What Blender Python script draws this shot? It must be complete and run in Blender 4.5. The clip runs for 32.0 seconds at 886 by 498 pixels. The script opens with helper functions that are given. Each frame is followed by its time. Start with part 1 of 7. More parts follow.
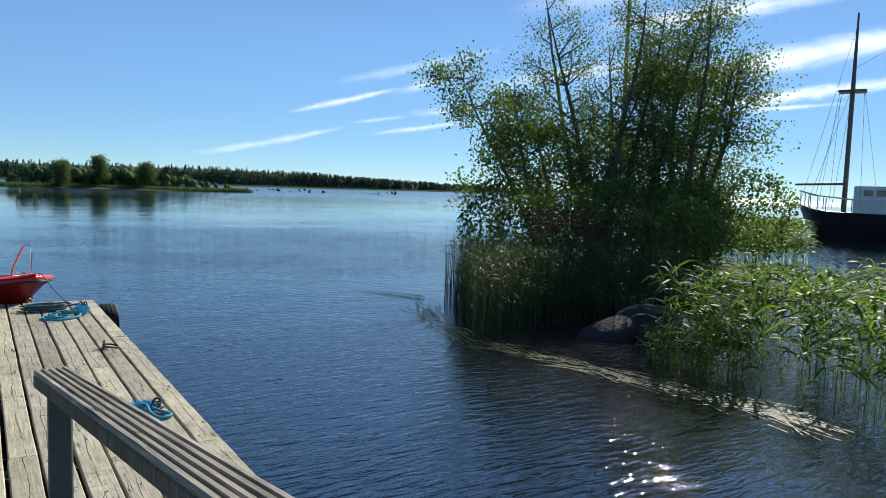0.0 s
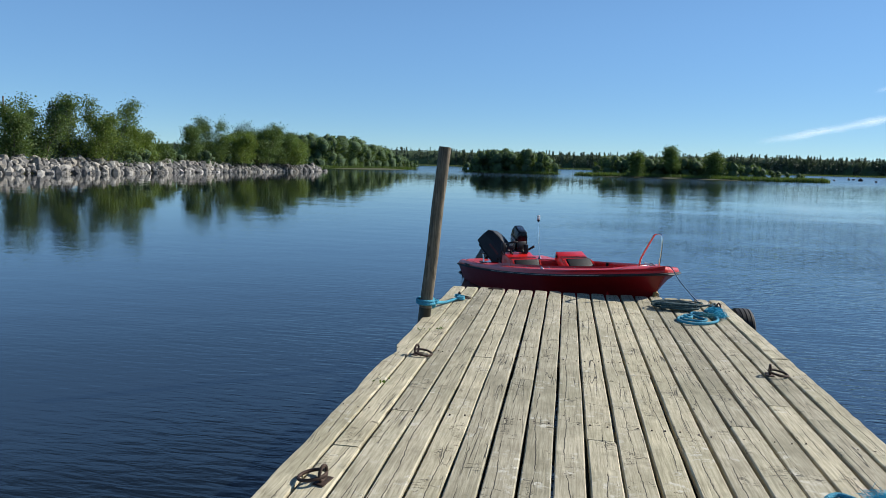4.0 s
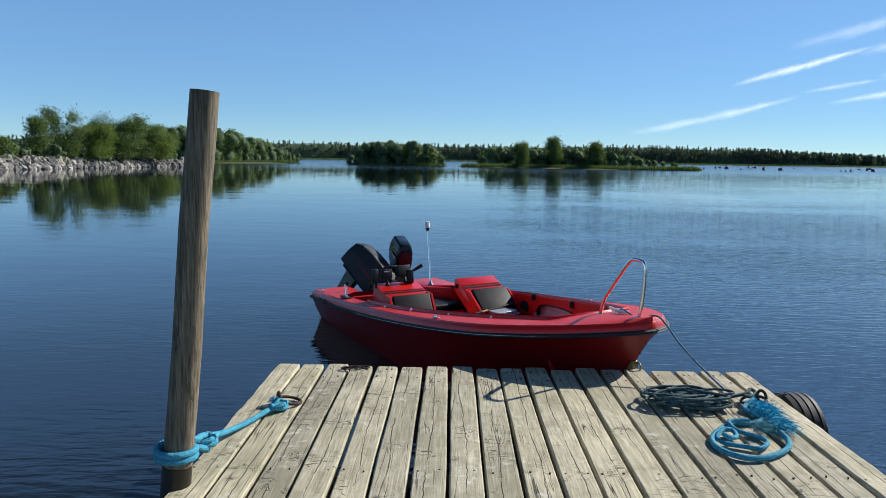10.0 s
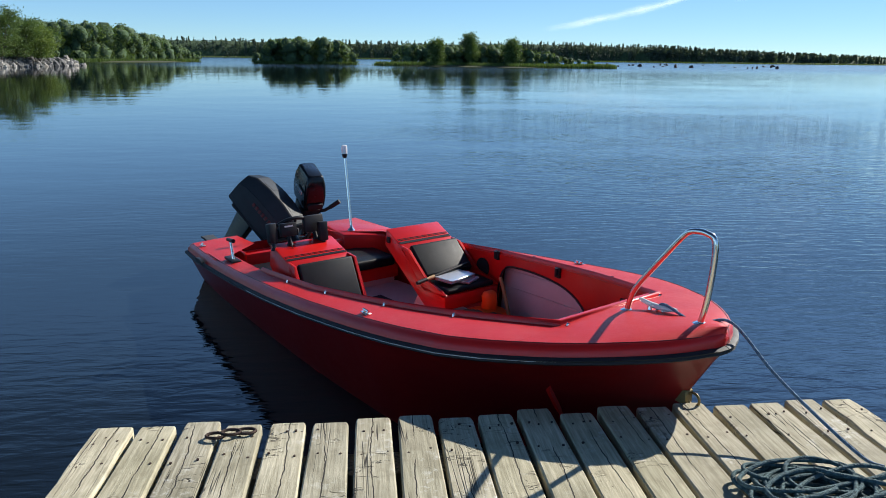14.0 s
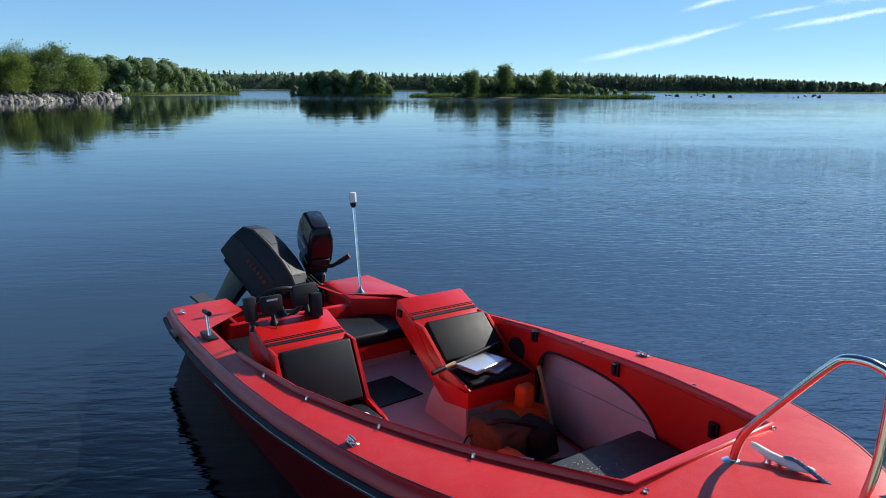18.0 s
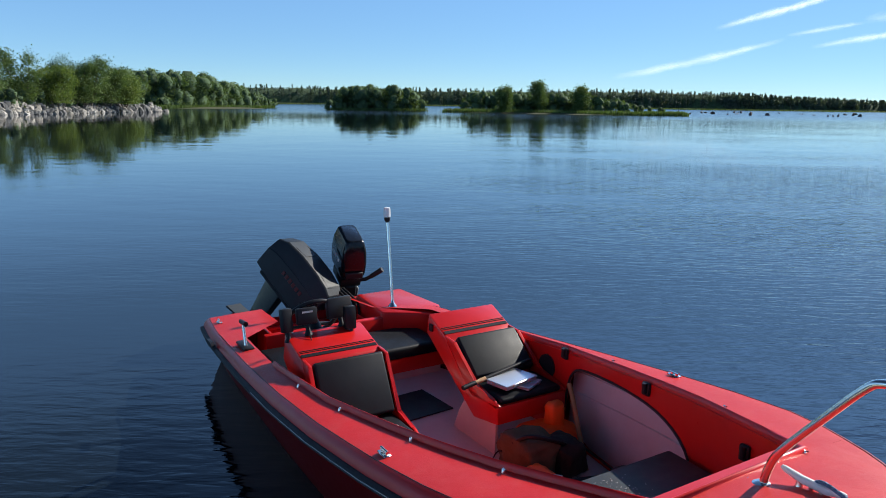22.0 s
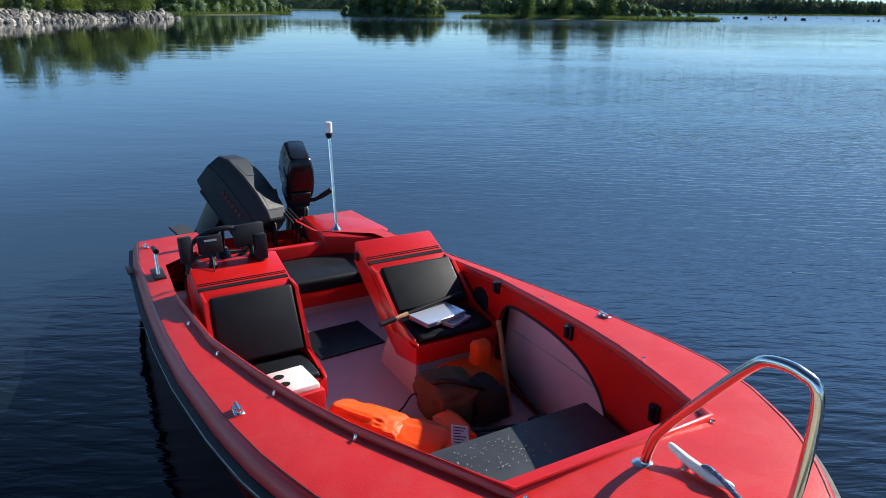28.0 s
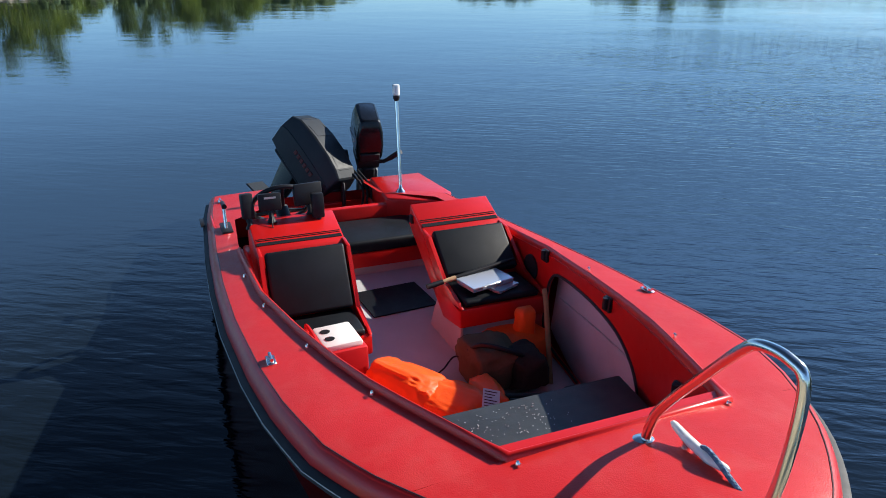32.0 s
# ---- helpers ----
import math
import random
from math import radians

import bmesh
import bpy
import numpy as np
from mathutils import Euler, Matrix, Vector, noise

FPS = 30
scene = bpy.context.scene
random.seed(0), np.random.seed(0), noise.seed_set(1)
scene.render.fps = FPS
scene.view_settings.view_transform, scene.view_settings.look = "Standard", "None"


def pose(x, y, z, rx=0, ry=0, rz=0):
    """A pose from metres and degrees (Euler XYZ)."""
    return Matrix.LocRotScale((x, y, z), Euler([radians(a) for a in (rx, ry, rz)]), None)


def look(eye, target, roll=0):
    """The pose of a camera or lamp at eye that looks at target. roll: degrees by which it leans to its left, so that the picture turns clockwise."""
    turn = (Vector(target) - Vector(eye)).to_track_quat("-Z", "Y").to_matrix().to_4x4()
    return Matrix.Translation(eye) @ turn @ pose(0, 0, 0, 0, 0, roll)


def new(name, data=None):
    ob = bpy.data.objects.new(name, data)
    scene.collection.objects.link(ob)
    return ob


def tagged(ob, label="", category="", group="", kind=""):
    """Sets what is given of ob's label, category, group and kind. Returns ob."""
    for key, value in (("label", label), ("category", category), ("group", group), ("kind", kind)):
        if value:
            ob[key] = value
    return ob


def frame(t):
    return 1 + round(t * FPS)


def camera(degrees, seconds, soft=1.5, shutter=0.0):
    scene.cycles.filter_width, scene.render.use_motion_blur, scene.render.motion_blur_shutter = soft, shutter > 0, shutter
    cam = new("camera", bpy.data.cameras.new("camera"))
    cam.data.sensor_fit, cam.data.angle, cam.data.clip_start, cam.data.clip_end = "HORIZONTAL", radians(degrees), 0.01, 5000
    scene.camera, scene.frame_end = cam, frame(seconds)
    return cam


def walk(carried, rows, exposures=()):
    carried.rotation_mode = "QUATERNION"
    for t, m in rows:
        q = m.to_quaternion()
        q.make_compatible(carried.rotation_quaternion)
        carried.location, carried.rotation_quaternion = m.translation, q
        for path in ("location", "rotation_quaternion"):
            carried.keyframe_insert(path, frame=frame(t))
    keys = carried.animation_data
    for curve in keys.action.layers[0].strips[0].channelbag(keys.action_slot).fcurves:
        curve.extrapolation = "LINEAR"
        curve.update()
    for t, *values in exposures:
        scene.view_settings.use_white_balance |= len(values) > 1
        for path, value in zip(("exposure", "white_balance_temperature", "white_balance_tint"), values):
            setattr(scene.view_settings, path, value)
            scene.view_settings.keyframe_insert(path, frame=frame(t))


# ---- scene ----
cam = camera(64.1, 32.0, 0.9)

PATH = [
    (0, (0.31, -10.251, 2.044), (1.407, -8.587, 1.876), 1.8),
    (0.5, (0.218, -9.956, 1.996), (1.236, -8.247, 1.792), 2.4),
    (1, (0.146, -9.688, 1.992), (0.988, -7.888, 1.769), 2.3),
    (1.5, (0.074, -9.612, 1.991), (0.606, -7.698, 1.763), 2.7),
    (2, (-0.025, -9.381, 1.976), (0.238, -7.415, 1.72), 2.8),
    (2.5, (-0.135, -9.099, 1.995), (-0.018, -7.12, 1.731), 2.1),
    (3, (-0.142, -8.841, 1.985), (-0.345, -6.867, 1.733), 1.1),
    (3.5, (-0.192, -8.653, 1.975), (-0.569, -6.701, 1.75), 1.9),
    (5.5, (-0.315, -7.479, 1.772), (-0.278, -5.506, 1.445), -0.6),
    (6, (-0.313, -7.175, 1.833), (-0.189, -5.2, 1.546), -0.3),
    (6.5, (-0.242, -6.852, 1.81), (-0.174, -4.872, 1.535), -0.8),
    (7, (-0.248, -6.53, 1.793), (-0.263, -4.556, 1.472), -0.2),
    (7.5, (-0.292, -6.16, 1.814), (-0.3, -4.187, 1.488), -0.0),
    (8, (-0.308, -5.835, 1.822), (-0.342, -3.855, 1.54), -0.3),
    (8.5, (-0.375, -5.511, 1.817), (-0.436, -3.527, 1.569), 0.3),
    (9, (-0.439, -5.188, 1.838), (-0.503, -3.202, 1.606), 0.6),
    (9.5, (-0.425, -4.878, 1.827), (-0.477, -2.893, 1.592), 0.8),
    (10, (-0.408, -4.602, 1.833), (-0.433, -2.618, 1.579), 0.8),
    (10.5, (-0.466, -4.305, 1.851), (-0.462, -2.325, 1.57), 0.7),
    (11, (-0.494, -4.058, 1.843), (-0.453, -2.084, 1.521), 0.7),
    (11.5, (-0.504, -3.772, 1.856), (-0.409, -1.81, 1.478), 0.8),
    (12, (-0.523, -3.536, 1.839), (-0.375, -1.59, 1.401), 0.7),
    (12.5, (-0.553, -3.3, 1.85), (-0.323, -1.381, 1.337), 1.1),
    (13, (-0.496, -3.076, 1.839), (-0.234, -1.17, 1.293), 1.3),
    (13.5, (-0.453, -2.83, 1.845), (-0.216, -0.917, 1.314), 1.1),
    (14, (-0.501, -2.57, 1.845), (-0.292, -0.651, 1.322), 0.7),
    (14.5, (-0.465, -2.36, 1.841), (-0.278, -0.437, 1.323), 0.2),
    (16.5, (-0.323, -1.696, 1.834), (-0.025, 0.224, 1.359), 1.37),
    (17, (-0.244, -1.582, 1.842), (-0.005, 0.347, 1.37), 0.67),
    (17.5, (-0.272, -1.554, 1.843), (-0.095, 0.384, 1.384), 0.48),
    (18, (-0.333, -1.555, 1.846), (-0.22, 0.392, 1.404), 0.3),
    (18.5, (-0.347, -1.55, 1.85), (-0.285, 0.403, 1.425), 0.29),
    (19, (-0.326, -1.556, 1.853), (-0.3, 0.4, 1.438), 0.31),
    (19.5, (-0.321, -1.569, 1.85), (-0.304, 0.387, 1.43), 0.6),
    (20, (-0.323, -1.553, 1.84), (-0.305, 0.402, 1.416), 0.54),
    (20.5, (-0.335, -1.579, 1.862), (-0.316, 0.376, 1.437), 0.78),
    (21, (-0.338, -1.592, 1.868), (-0.318, 0.364, 1.452), 0.73),
    (21.5, (-0.343, -1.602, 1.874), (-0.323, 0.356, 1.466), 0.72),
    (22, (-0.348, -1.606, 1.866), (-0.321, 0.352, 1.463), 0.79),
    (22.5, (-0.354, -1.614, 1.869), (-0.312, 0.344, 1.466), 0.72),
    (23, (-0.345, -1.619, 1.87), (-0.284, 0.338, 1.463), 0.61),
    (23.5, (-0.346, -1.621, 1.872), (-0.256, 0.334, 1.459), 0.5),
    (24, (-0.34, -1.621, 1.871), (-0.22, 0.331, 1.449), 0.39),
    (24.5, (-0.333, -1.625, 1.868), (-0.171, 0.32, 1.429), 0.38),
    (25, (-0.289, -1.606, 1.872), (-0.104, 0.327, 1.394), -0.39),
    (25.5, (-0.319, -1.623, 1.87), (-0.074, 0.293, 1.351), 0.36),
    (27.5, (0.078, -1.296, 1.837), (0.15, 0.589, 1.171), 0.97),
    (28, (0.165, -1.191, 1.836), (0.136, 0.703, 1.193), 0.58),
    (28.5, (0.256, -1.175, 1.845), (0.12, 0.728, 1.245), -0.1),
    (29, (0.276, -1.184, 1.849), (0.041, 0.723, 1.294), -0.51),
    (29.5, (0.283, -1.193, 1.853), (-0.02, 0.714, 1.331), -0.4),
    (30, (0.286, -1.2, 1.851), (-0.056, 0.704, 1.34), -0.21),
    (30.5, (0.314, -1.3, 1.9), (-0.038, 0.594, 1.361), -0.2),
    (31, (0.31, -1.228, 1.865), (-0.026, 0.65, 1.266), 0.12),
    (31.5, (0.336, -1.204, 1.834), (0.024, 0.656, 1.168), 0.5),
    (32, (0.373, -1.197, 1.853), (0.092, 0.639, 1.112), 0.32),
]
walk(cam, [(t, look(eye, target, roll)) for t, eye, target, roll in PATH], [(0, 0.37), (2, 0.32), (6, 0.29), (9, 0.28), (13, 0.5), (17, 0.5), (25, 0.52), (28, 0.65), (32, 0.68)])

# ---- world, sun ----
SUN = Vector((0.705, 0.478, 0.524)).normalized()
world = bpy.data.worlds.new("sky")
scene.world = world
world.use_nodes = True
wn = world.node_tree.nodes
sky = wn.new("ShaderNodeTexSky")
sky.sky_type = "NISHITA"
sky.sun_disc = False
sky.sun_elevation = math.asin(SUN.z)
sky.sun_rotation = math.atan2(SUN.x, SUN.y)
sky.altitude, sky.air_density, sky.dust_density, sky.ozone_density = 2600, 0.8, 0.1, 4.0
tint = wn.new("ShaderNodeMix")
tint.data_type, tint.blend_type = "RGBA", "MULTIPLY"
tint.inputs[0].default_value = 1.0
zen = wn.new("ShaderNodeSeparateXYZ")
world.node_tree.links.new(wn.new("ShaderNodeTexCoord").outputs["Generated"], zen.inputs[0])
haze = wn.new("ShaderNodeValToRGB")
haze.color_ramp.interpolation = "EASE"
haze.color_ramp.elements[0].color, haze.color_ramp.elements[1].color = (0.51, 0.60, 0.61, 1), (0.83, 0.94, 0.90, 1)
haze.color_ramp.elements[1].position = 0.24
for at, c in ((0.33, (1.12, 1.25, 1.18, 1)), (0.46, (0.46, 0.52, 0.52, 1)), (0.6, (0.22, 0.255, 0.265, 1)), (1.0, (0.19, 0.22, 0.235, 1))):
    haze.color_ramp.elements.new(at).color = c
world.node_tree.links.new(zen.outputs[2], haze.inputs[0])
world.node_tree.links.new(haze.outputs[0], tint.inputs[7])
world.node_tree.links.new(sky.outputs[0], tint.inputs[6])
# the haze dims the sky a little towards the sun
side = wn.new("ShaderNodeVectorMath")
side.operation = "DOT_PRODUCT"
side.inputs[1].default_value = Vector((SUN.x, SUN.y, 0)).normalized()
world.node_tree.links.new(zen.inputs[0].links[0].from_socket, side.inputs[0])
even = wn.new("ShaderNodeMapRange")
even.inputs["From Min"].default_value, even.inputs["From Max"].default_value = 0.0, 1.0
even.inputs["To Min"].default_value, even.inputs["To Max"].default_value = 1.16, 0.82
world.node_tree.links.new(side.outputs["Value"], even.inputs[0])
level = wn.new("ShaderNodeMix")
level.data_type, level.blend_type = "RGBA", "MULTIPLY"
level.inputs[0].default_value = 1.0
world.node_tree.links.new(tint.outputs[2], level.inputs[6])
world.node_tree.links.new(even.outputs[0], level.inputs[7])
# the pale glow round the sun, high above the lake
near = wn.new("ShaderNodeVectorMath")
near.operation = "DOT_PRODUCT"
near.inputs[1].default_value = SUN
world.node_tree.links.new(zen.inputs[0].links[0].from_socket, near.inputs[0])
glow = []
for socket, f0, f1, top in ((near.outputs["Value"], 0.15, 0.97, 1.0), (zen.outputs[2], 0.27, 0.46, 2.5)):
    mr = wn.new("ShaderNodeMapRange")
    mr.interpolation_type = "SMOOTHSTEP"
    for key, x in (("From Min", f0), ("From Max", f1), ("To Min", 0.0), ("To Max", top)):
        mr.inputs[key].default_value = x
    world.node_tree.links.new(socket, mr.inputs[0])
    glow.append(mr.outputs[0])
both = wn.new("ShaderNodeMath")
both.operation = "MULTIPLY_ADD"
both.inputs[2].default_value = 1.0
world.node_tree.links.new(glow[0], both.inputs[0])
world.node_tree.links.new(glow[1], both.inputs[1])
halo = wn.new("ShaderNodeMix")
halo.data_type, halo.blend_type, halo.clamp_result = "RGBA", "MULTIPLY", False
halo.inputs[0].default_value = 1.0
world.node_tree.links.new(level.outputs[2], halo.inputs[6])
world.node_tree.links.new(both.outputs[0], halo.inputs[7])
world.node_tree.links.new(halo.outputs[2], wn["Background"].inputs[0])
wn["Background"].inputs[1].default_value = 0.132
sun_data = bpy.data.lights.new("sun", "SUN")
sun_data.energy, sun_data.angle, sun_data.color = 5.0, radians(0.53), (1.0, 0.95, 0.86)
sun_lamp = new("sun", sun_data)
sun_lamp.matrix_world = look(SUN * 50, (0, 0, 0))


# ---- materials ----
class Mat:
    """A small builder for procedural materials."""

    def __init__(self, name, rough=0.6, metal=0.0, coat=0.0):
        self.m = bpy.data.materials.new(name)
        self.m.use_nodes = True
        self.t = self.m.node_tree
        self.b = self.t.nodes["Principled BSDF"]
        self.b.inputs["Roughness"].default_value = rough
        self.b.inputs["Metallic"].default_value = metal
        self.b.inputs["Coat Weight"].default_value = coat
        self.b.inputs["Specular IOR Level"].default_value = 0.4

    def n(self, kind, **values):
        node = self.t.nodes.new(kind)
        for key, v in values.items():
            node.inputs[key.replace("_", " ")].default_value = v
        return node

    def link(self, a, b):
        self.t.links.new(a, b)

    def coords(self, scale=(1, 1, 1), which="Object"):
        tc, mp = self.n("ShaderNodeTexCoord"), self.n("ShaderNodeMapping")
        mp.inputs["Scale"].default_value = scale
        self.link(tc.outputs[which], mp.inputs[0])
        return mp.outputs[0]

    def noise(self, vec, scale, detail=4.0, rough=0.55, dist=0.0):
        nz = self.n("ShaderNodeTexNoise", Scale=scale, Detail=detail, Roughness=rough, Distortion=dist)
        if vec is not None:
            self.link(vec, nz.inputs["Vector"])
        return nz.outputs["Fac"]

    def ramp(self, fac, stops):
        r = self.n("ShaderNodeValToRGB")
        el = r.color_ramp.elements
        while len(el) < len(stops):
            el.new(0.5)
        for e, (p, c) in zip(el, stops):
            e.position, e.color = p, (*c, 1) if len(c) == 3 else c
        self.link(fac, r.inputs[0])
        return r.outputs[0]

    def mix(self, fac, a, b, mode="MIX"):
        mx = self.t.nodes.new("ShaderNodeMix")
        mx.data_type, mx.blend_type = "RGBA", mode
        for s, v in ((0, fac), (6, a), (7, b)):
            if isinstance(v, (int, float)):
                mx.inputs[s].default_value = v
            elif isinstance(v, tuple):
                mx.inputs[s].default_value = (*v, 1)
            else:
                self.link(v, mx.inputs[s])
        return mx.outputs[2]

    def math(self, op, a, b=0.0):
        mt = self.t.nodes.new("ShaderNodeMath")
        mt.operation = op
        for s, v in ((0, a), (1, b)):
            if isinstance(v, (int, float)):
                mt.inputs[s].default_value = v
            else:
                self.link(v, mt.inputs[s])
        return mt.outputs[0]

    def color(self, c):
        if isinstance(c, tuple):
            self.b.inputs["Base Color"].default_value = (*c, 1)
        else:
            self.link(c, self.b.inputs["Base Color"])
        return self

    def rough(self, fac, lo, hi):
        mr = self.n("ShaderNodeMapRange")
        mr.inputs["To Min"].default_value, mr.inputs["To Max"].default_value = lo, hi
        self.link(fac, mr.inputs[0])
        self.link(mr.outputs[0], self.b.inputs["Roughness"])
        return self

    def bump(self, height, dist=0.002, strength=1.0, chain=None):
        bp = self.n("ShaderNodeBump", Strength=strength, Distance=dist)
        self.link(height, bp.inputs["Height"])
        if chain is not None:
            self.link(chain, bp.inputs["Normal"])
        self.link(bp.outputs[0], self.b.inputs["Normal"])
        return bp.outputs[0]

    def rnd(self):
        return self.n("ShaderNodeObjectInfo").outputs["Random"]


def plain(name, c, rough=0.6, metal=0.0, coat=0.0, vary=0.25, scale=6.0, bump=0.0, bscale=60.0):
    """A painted, moulded or cast surface with soft mottling and fine grain."""
    k = Mat(name, rough, metal, coat)
    v = k.coords()
    f = k.noise(v, scale, 5.0, 0.6)
    k.color(k.ramp(f, [(0.25, tuple(x * (1 - vary) for x in c)), (0.75, tuple(min(1, x * (1 + vary)) for x in c))]))
    k.rough(k.noise(v, scale * 3.3, 3.0), max(0.03, rough - 0.1), min(1, rough + 0.12))
    if bump:
        k.bump(k.noise(v, bscale, 3.0), bump)
    return k.m


def wood_mat(name, lo, hi, dark, axis=1, crack=1.0, green=0.0, heart=False):
    """Weathered sawn timber, grain along one axis."""
    k = Mat(name, 0.85)
    tc = k.n("ShaderNodeTexCoord")
    off = k.n("ShaderNodeVectorMath")
    off.operation = "ADD"
    k.link(tc.outputs["Object"], off.inputs[0])
    rv = k.math("MULTIPLY", k.rnd(), 37.0)
    k.link(rv, off.inputs[1])
    sc = [1.0, 1.0, 1.0]
    sc[axis] = 0.06
    mp = k.n("ShaderNodeMapping")
    mp.inputs["Scale"].default_value = sc
    k.link(off.outputs[0], mp.inputs[0])
    grain = k.noise(mp.outputs[0], 85.0, 6.0, 0.65, 0.4)
    broad = k.noise(off.outputs[0], 2.3, 4.0, 0.6)
    fleck = k.noise(off.outputs[0], 26.0, 5.0, 0.7)
    col = k.ramp(grain, [(0.33, lo), (0.67, hi)])
    col = k.mix(k.ramp(broad, [(0.35, (0, 0, 0)), (0.75, (0.55, 0.55, 0.55))]), col, tuple(0.72 * x for x in lo))
    if green:
        col = k.mix(k.ramp(k.noise(off.outputs[0], 1.1, 3.0), [(0.45, (0, 0, 0)), (0.8, (green, green, green))]), col, (0.13, 0.135, 0.07))
    tint = k.ramp(k.rnd(), [(0.0, (0.82, 0.81, 0.8)), (0.5, (1, 0.985, 0.95)), (1.0, (1.13, 1.1, 1.04))])
    col = k.mix(1.0, col, tint, "MULTIPLY")
    sc2 = [9.0, 9.0, 9.0]
    sc2[axis] = 0.3
    mp2 = k.n("ShaderNodeMapping")
    mp2.inputs["Scale"].default_value = sc2
    k.link(off.outputs[0], mp2.inputs[0])
    cr = k.noise(mp2.outputs[0], 1.6, 3.0, 0.5, 0.6)
    cut = k.ramp(cr, [(0.49, (0, 0, 0)), (0.499, (1, 1, 1)), (0.508, (0, 0, 0))])
    gate = k.ramp(k.noise(off.outputs[0], 1.7, 2.0), [(0.5, (0, 0, 0)), (0.6, (crack, crack, crack))])
    cut = k.mix(1.0, cut, gate, "MULTIPLY")
    col = k.mix(cut, col, dark)
    col = k.mix(k.ramp(fleck, [(0.62, (0, 0, 0)), (0.78, (0.35, 0.35, 0.35))]), col, dark)
    if heart:
        # a wandering heart crack along each board, curled cross checks and pale scuffs
        sp = k.n("ShaderNodeSeparateXYZ")
        k.link(tc.outputs["Object"], sp.inputs[0])
        cy = k.n("ShaderNodeCombineXYZ")
        k.link(sp.outputs[1], cy.inputs[1])
        k.link(rv, cy.inputs[0])
        slow = k.math("SUBTRACT", k.noise(cy.outputs[0], 1.1, 1.0), 0.5)
        fast = k.math("SUBTRACT", k.noise(cy.outputs[0], 13.0, 3.0, 0.7), 0.5)
        side = k.math("MULTIPLY", k.math("SUBTRACT", k.rnd(), 0.5), 0.05)
        dx = k.math("ABSOLUTE", k.math("SUBTRACT", sp.outputs[0], k.math("ADD", side, k.math("ADD", k.math("MULTIPLY", slow, 0.09), k.math("MULTIPLY", fast, 0.022)))))
        wide = k.math("MULTIPLY", k.math("SUBTRACT", k.noise(cy.outputs[0], 3.1, 3.0), 0.38), 0.022)
        heart_cut = k.n("ShaderNodeClamp").outputs[0]
        k.link(k.math("MULTIPLY", k.math("SUBTRACT", k.math("MINIMUM", wide, 0.0026), dx), 900.0), heart_cut.node.inputs[0])
        mp3 = k.n("ShaderNodeMapping")
        mp3.inputs["Scale"].default_value = (5.0, 15.0, 5.0)
        k.link(off.outputs[0], mp3.inputs[0])
        chk = k.ramp(k.noise(mp3.outputs[0], 1.0, 3.0, 0.6, 1.2), [(0.484, (0, 0, 0)), (0.496, (1, 1, 1)), (0.504, (1, 1, 1)), (0.516, (0, 0, 0))])
        chk = k.mix(1.0, chk, k.ramp(k.noise(off.outputs[0], 4.2, 2.0), [(0.56, (0, 0, 0)), (0.62, (0.9, 0.9, 0.9))]), "MULTIPLY")
        scuff = k.mix(1.0, k.ramp(k.noise(off.outputs[0], 19.0, 6.0, 0.75), [(0.53, (0, 0, 0)), (0.62, (0.8, 0.8, 0.8))]), k.ramp(k.noise(off.outputs[0], 2.9, 3.0, 0.6), [(0.53, (0, 0, 0)), (0.63, (1, 1, 1))]), "MULTIPLY")
        col = k.mix(scuff, col, (0.66, 0.64, 0.56))
        col = k.mix(k.ramp(k.noise(off.outputs[0], 7.0, 5.0, 0.7), [(0.52, (0, 0, 0)), (0.75, (0.6, 0.6, 0.6))]), col, (0.2, 0.18, 0.12))
        cut = k.math("MAXIMUM", k.math("MAXIMUM", cut, heart_cut), chk)
        col = k.mix(cut, col, dark)
    k.color(col)
    h = k.math("SUBTRACT", k.math("ADD", grain, k.math("MULTIPLY", fleck, 0.6)), k.math("MULTIPLY", cut, 2.5))
    k.bump(h, 0.0025, 0.8)
    return k.m


M_DOCK = wood_mat("dock_wood", (0.335, 0.305, 0.215), (0.72, 0.67, 0.51), (0.035, 0.03, 0.024), 1, 1.0, 0.5, True)
M_RAIL = wood_mat("rail_wood", (0.15, 0.14, 0.12), (0.46, 0.42, 0.35), (0.025, 0.022, 0.02), 1, 1.0, 0.2)
M_POST = wood_mat("post_wood", (0.045, 0.04, 0.03), (0.27, 0.225, 0.165), (0.02, 0.017, 0.013), 2, 1.0)
M_GREY = plain("grey_painted_wood", (0.075, 0.088, 0.078), 0.75, vary=0.25, bump=0.001)
M_IRON = plain("rusty_iron", (0.07, 0.045, 0.035), 0.75, 0.4, vary=0.5, scale=40, bump=0.001, bscale=180)
M_STEEL = plain("polished_steel", (0.76, 0.72, 0.67), 0.16, 1.0, vary=0.06)
M_RUBBER = plain("black_rubber", (0.018, 0.018, 0.02), 0.62, vary=0.3, bump=0.0006)


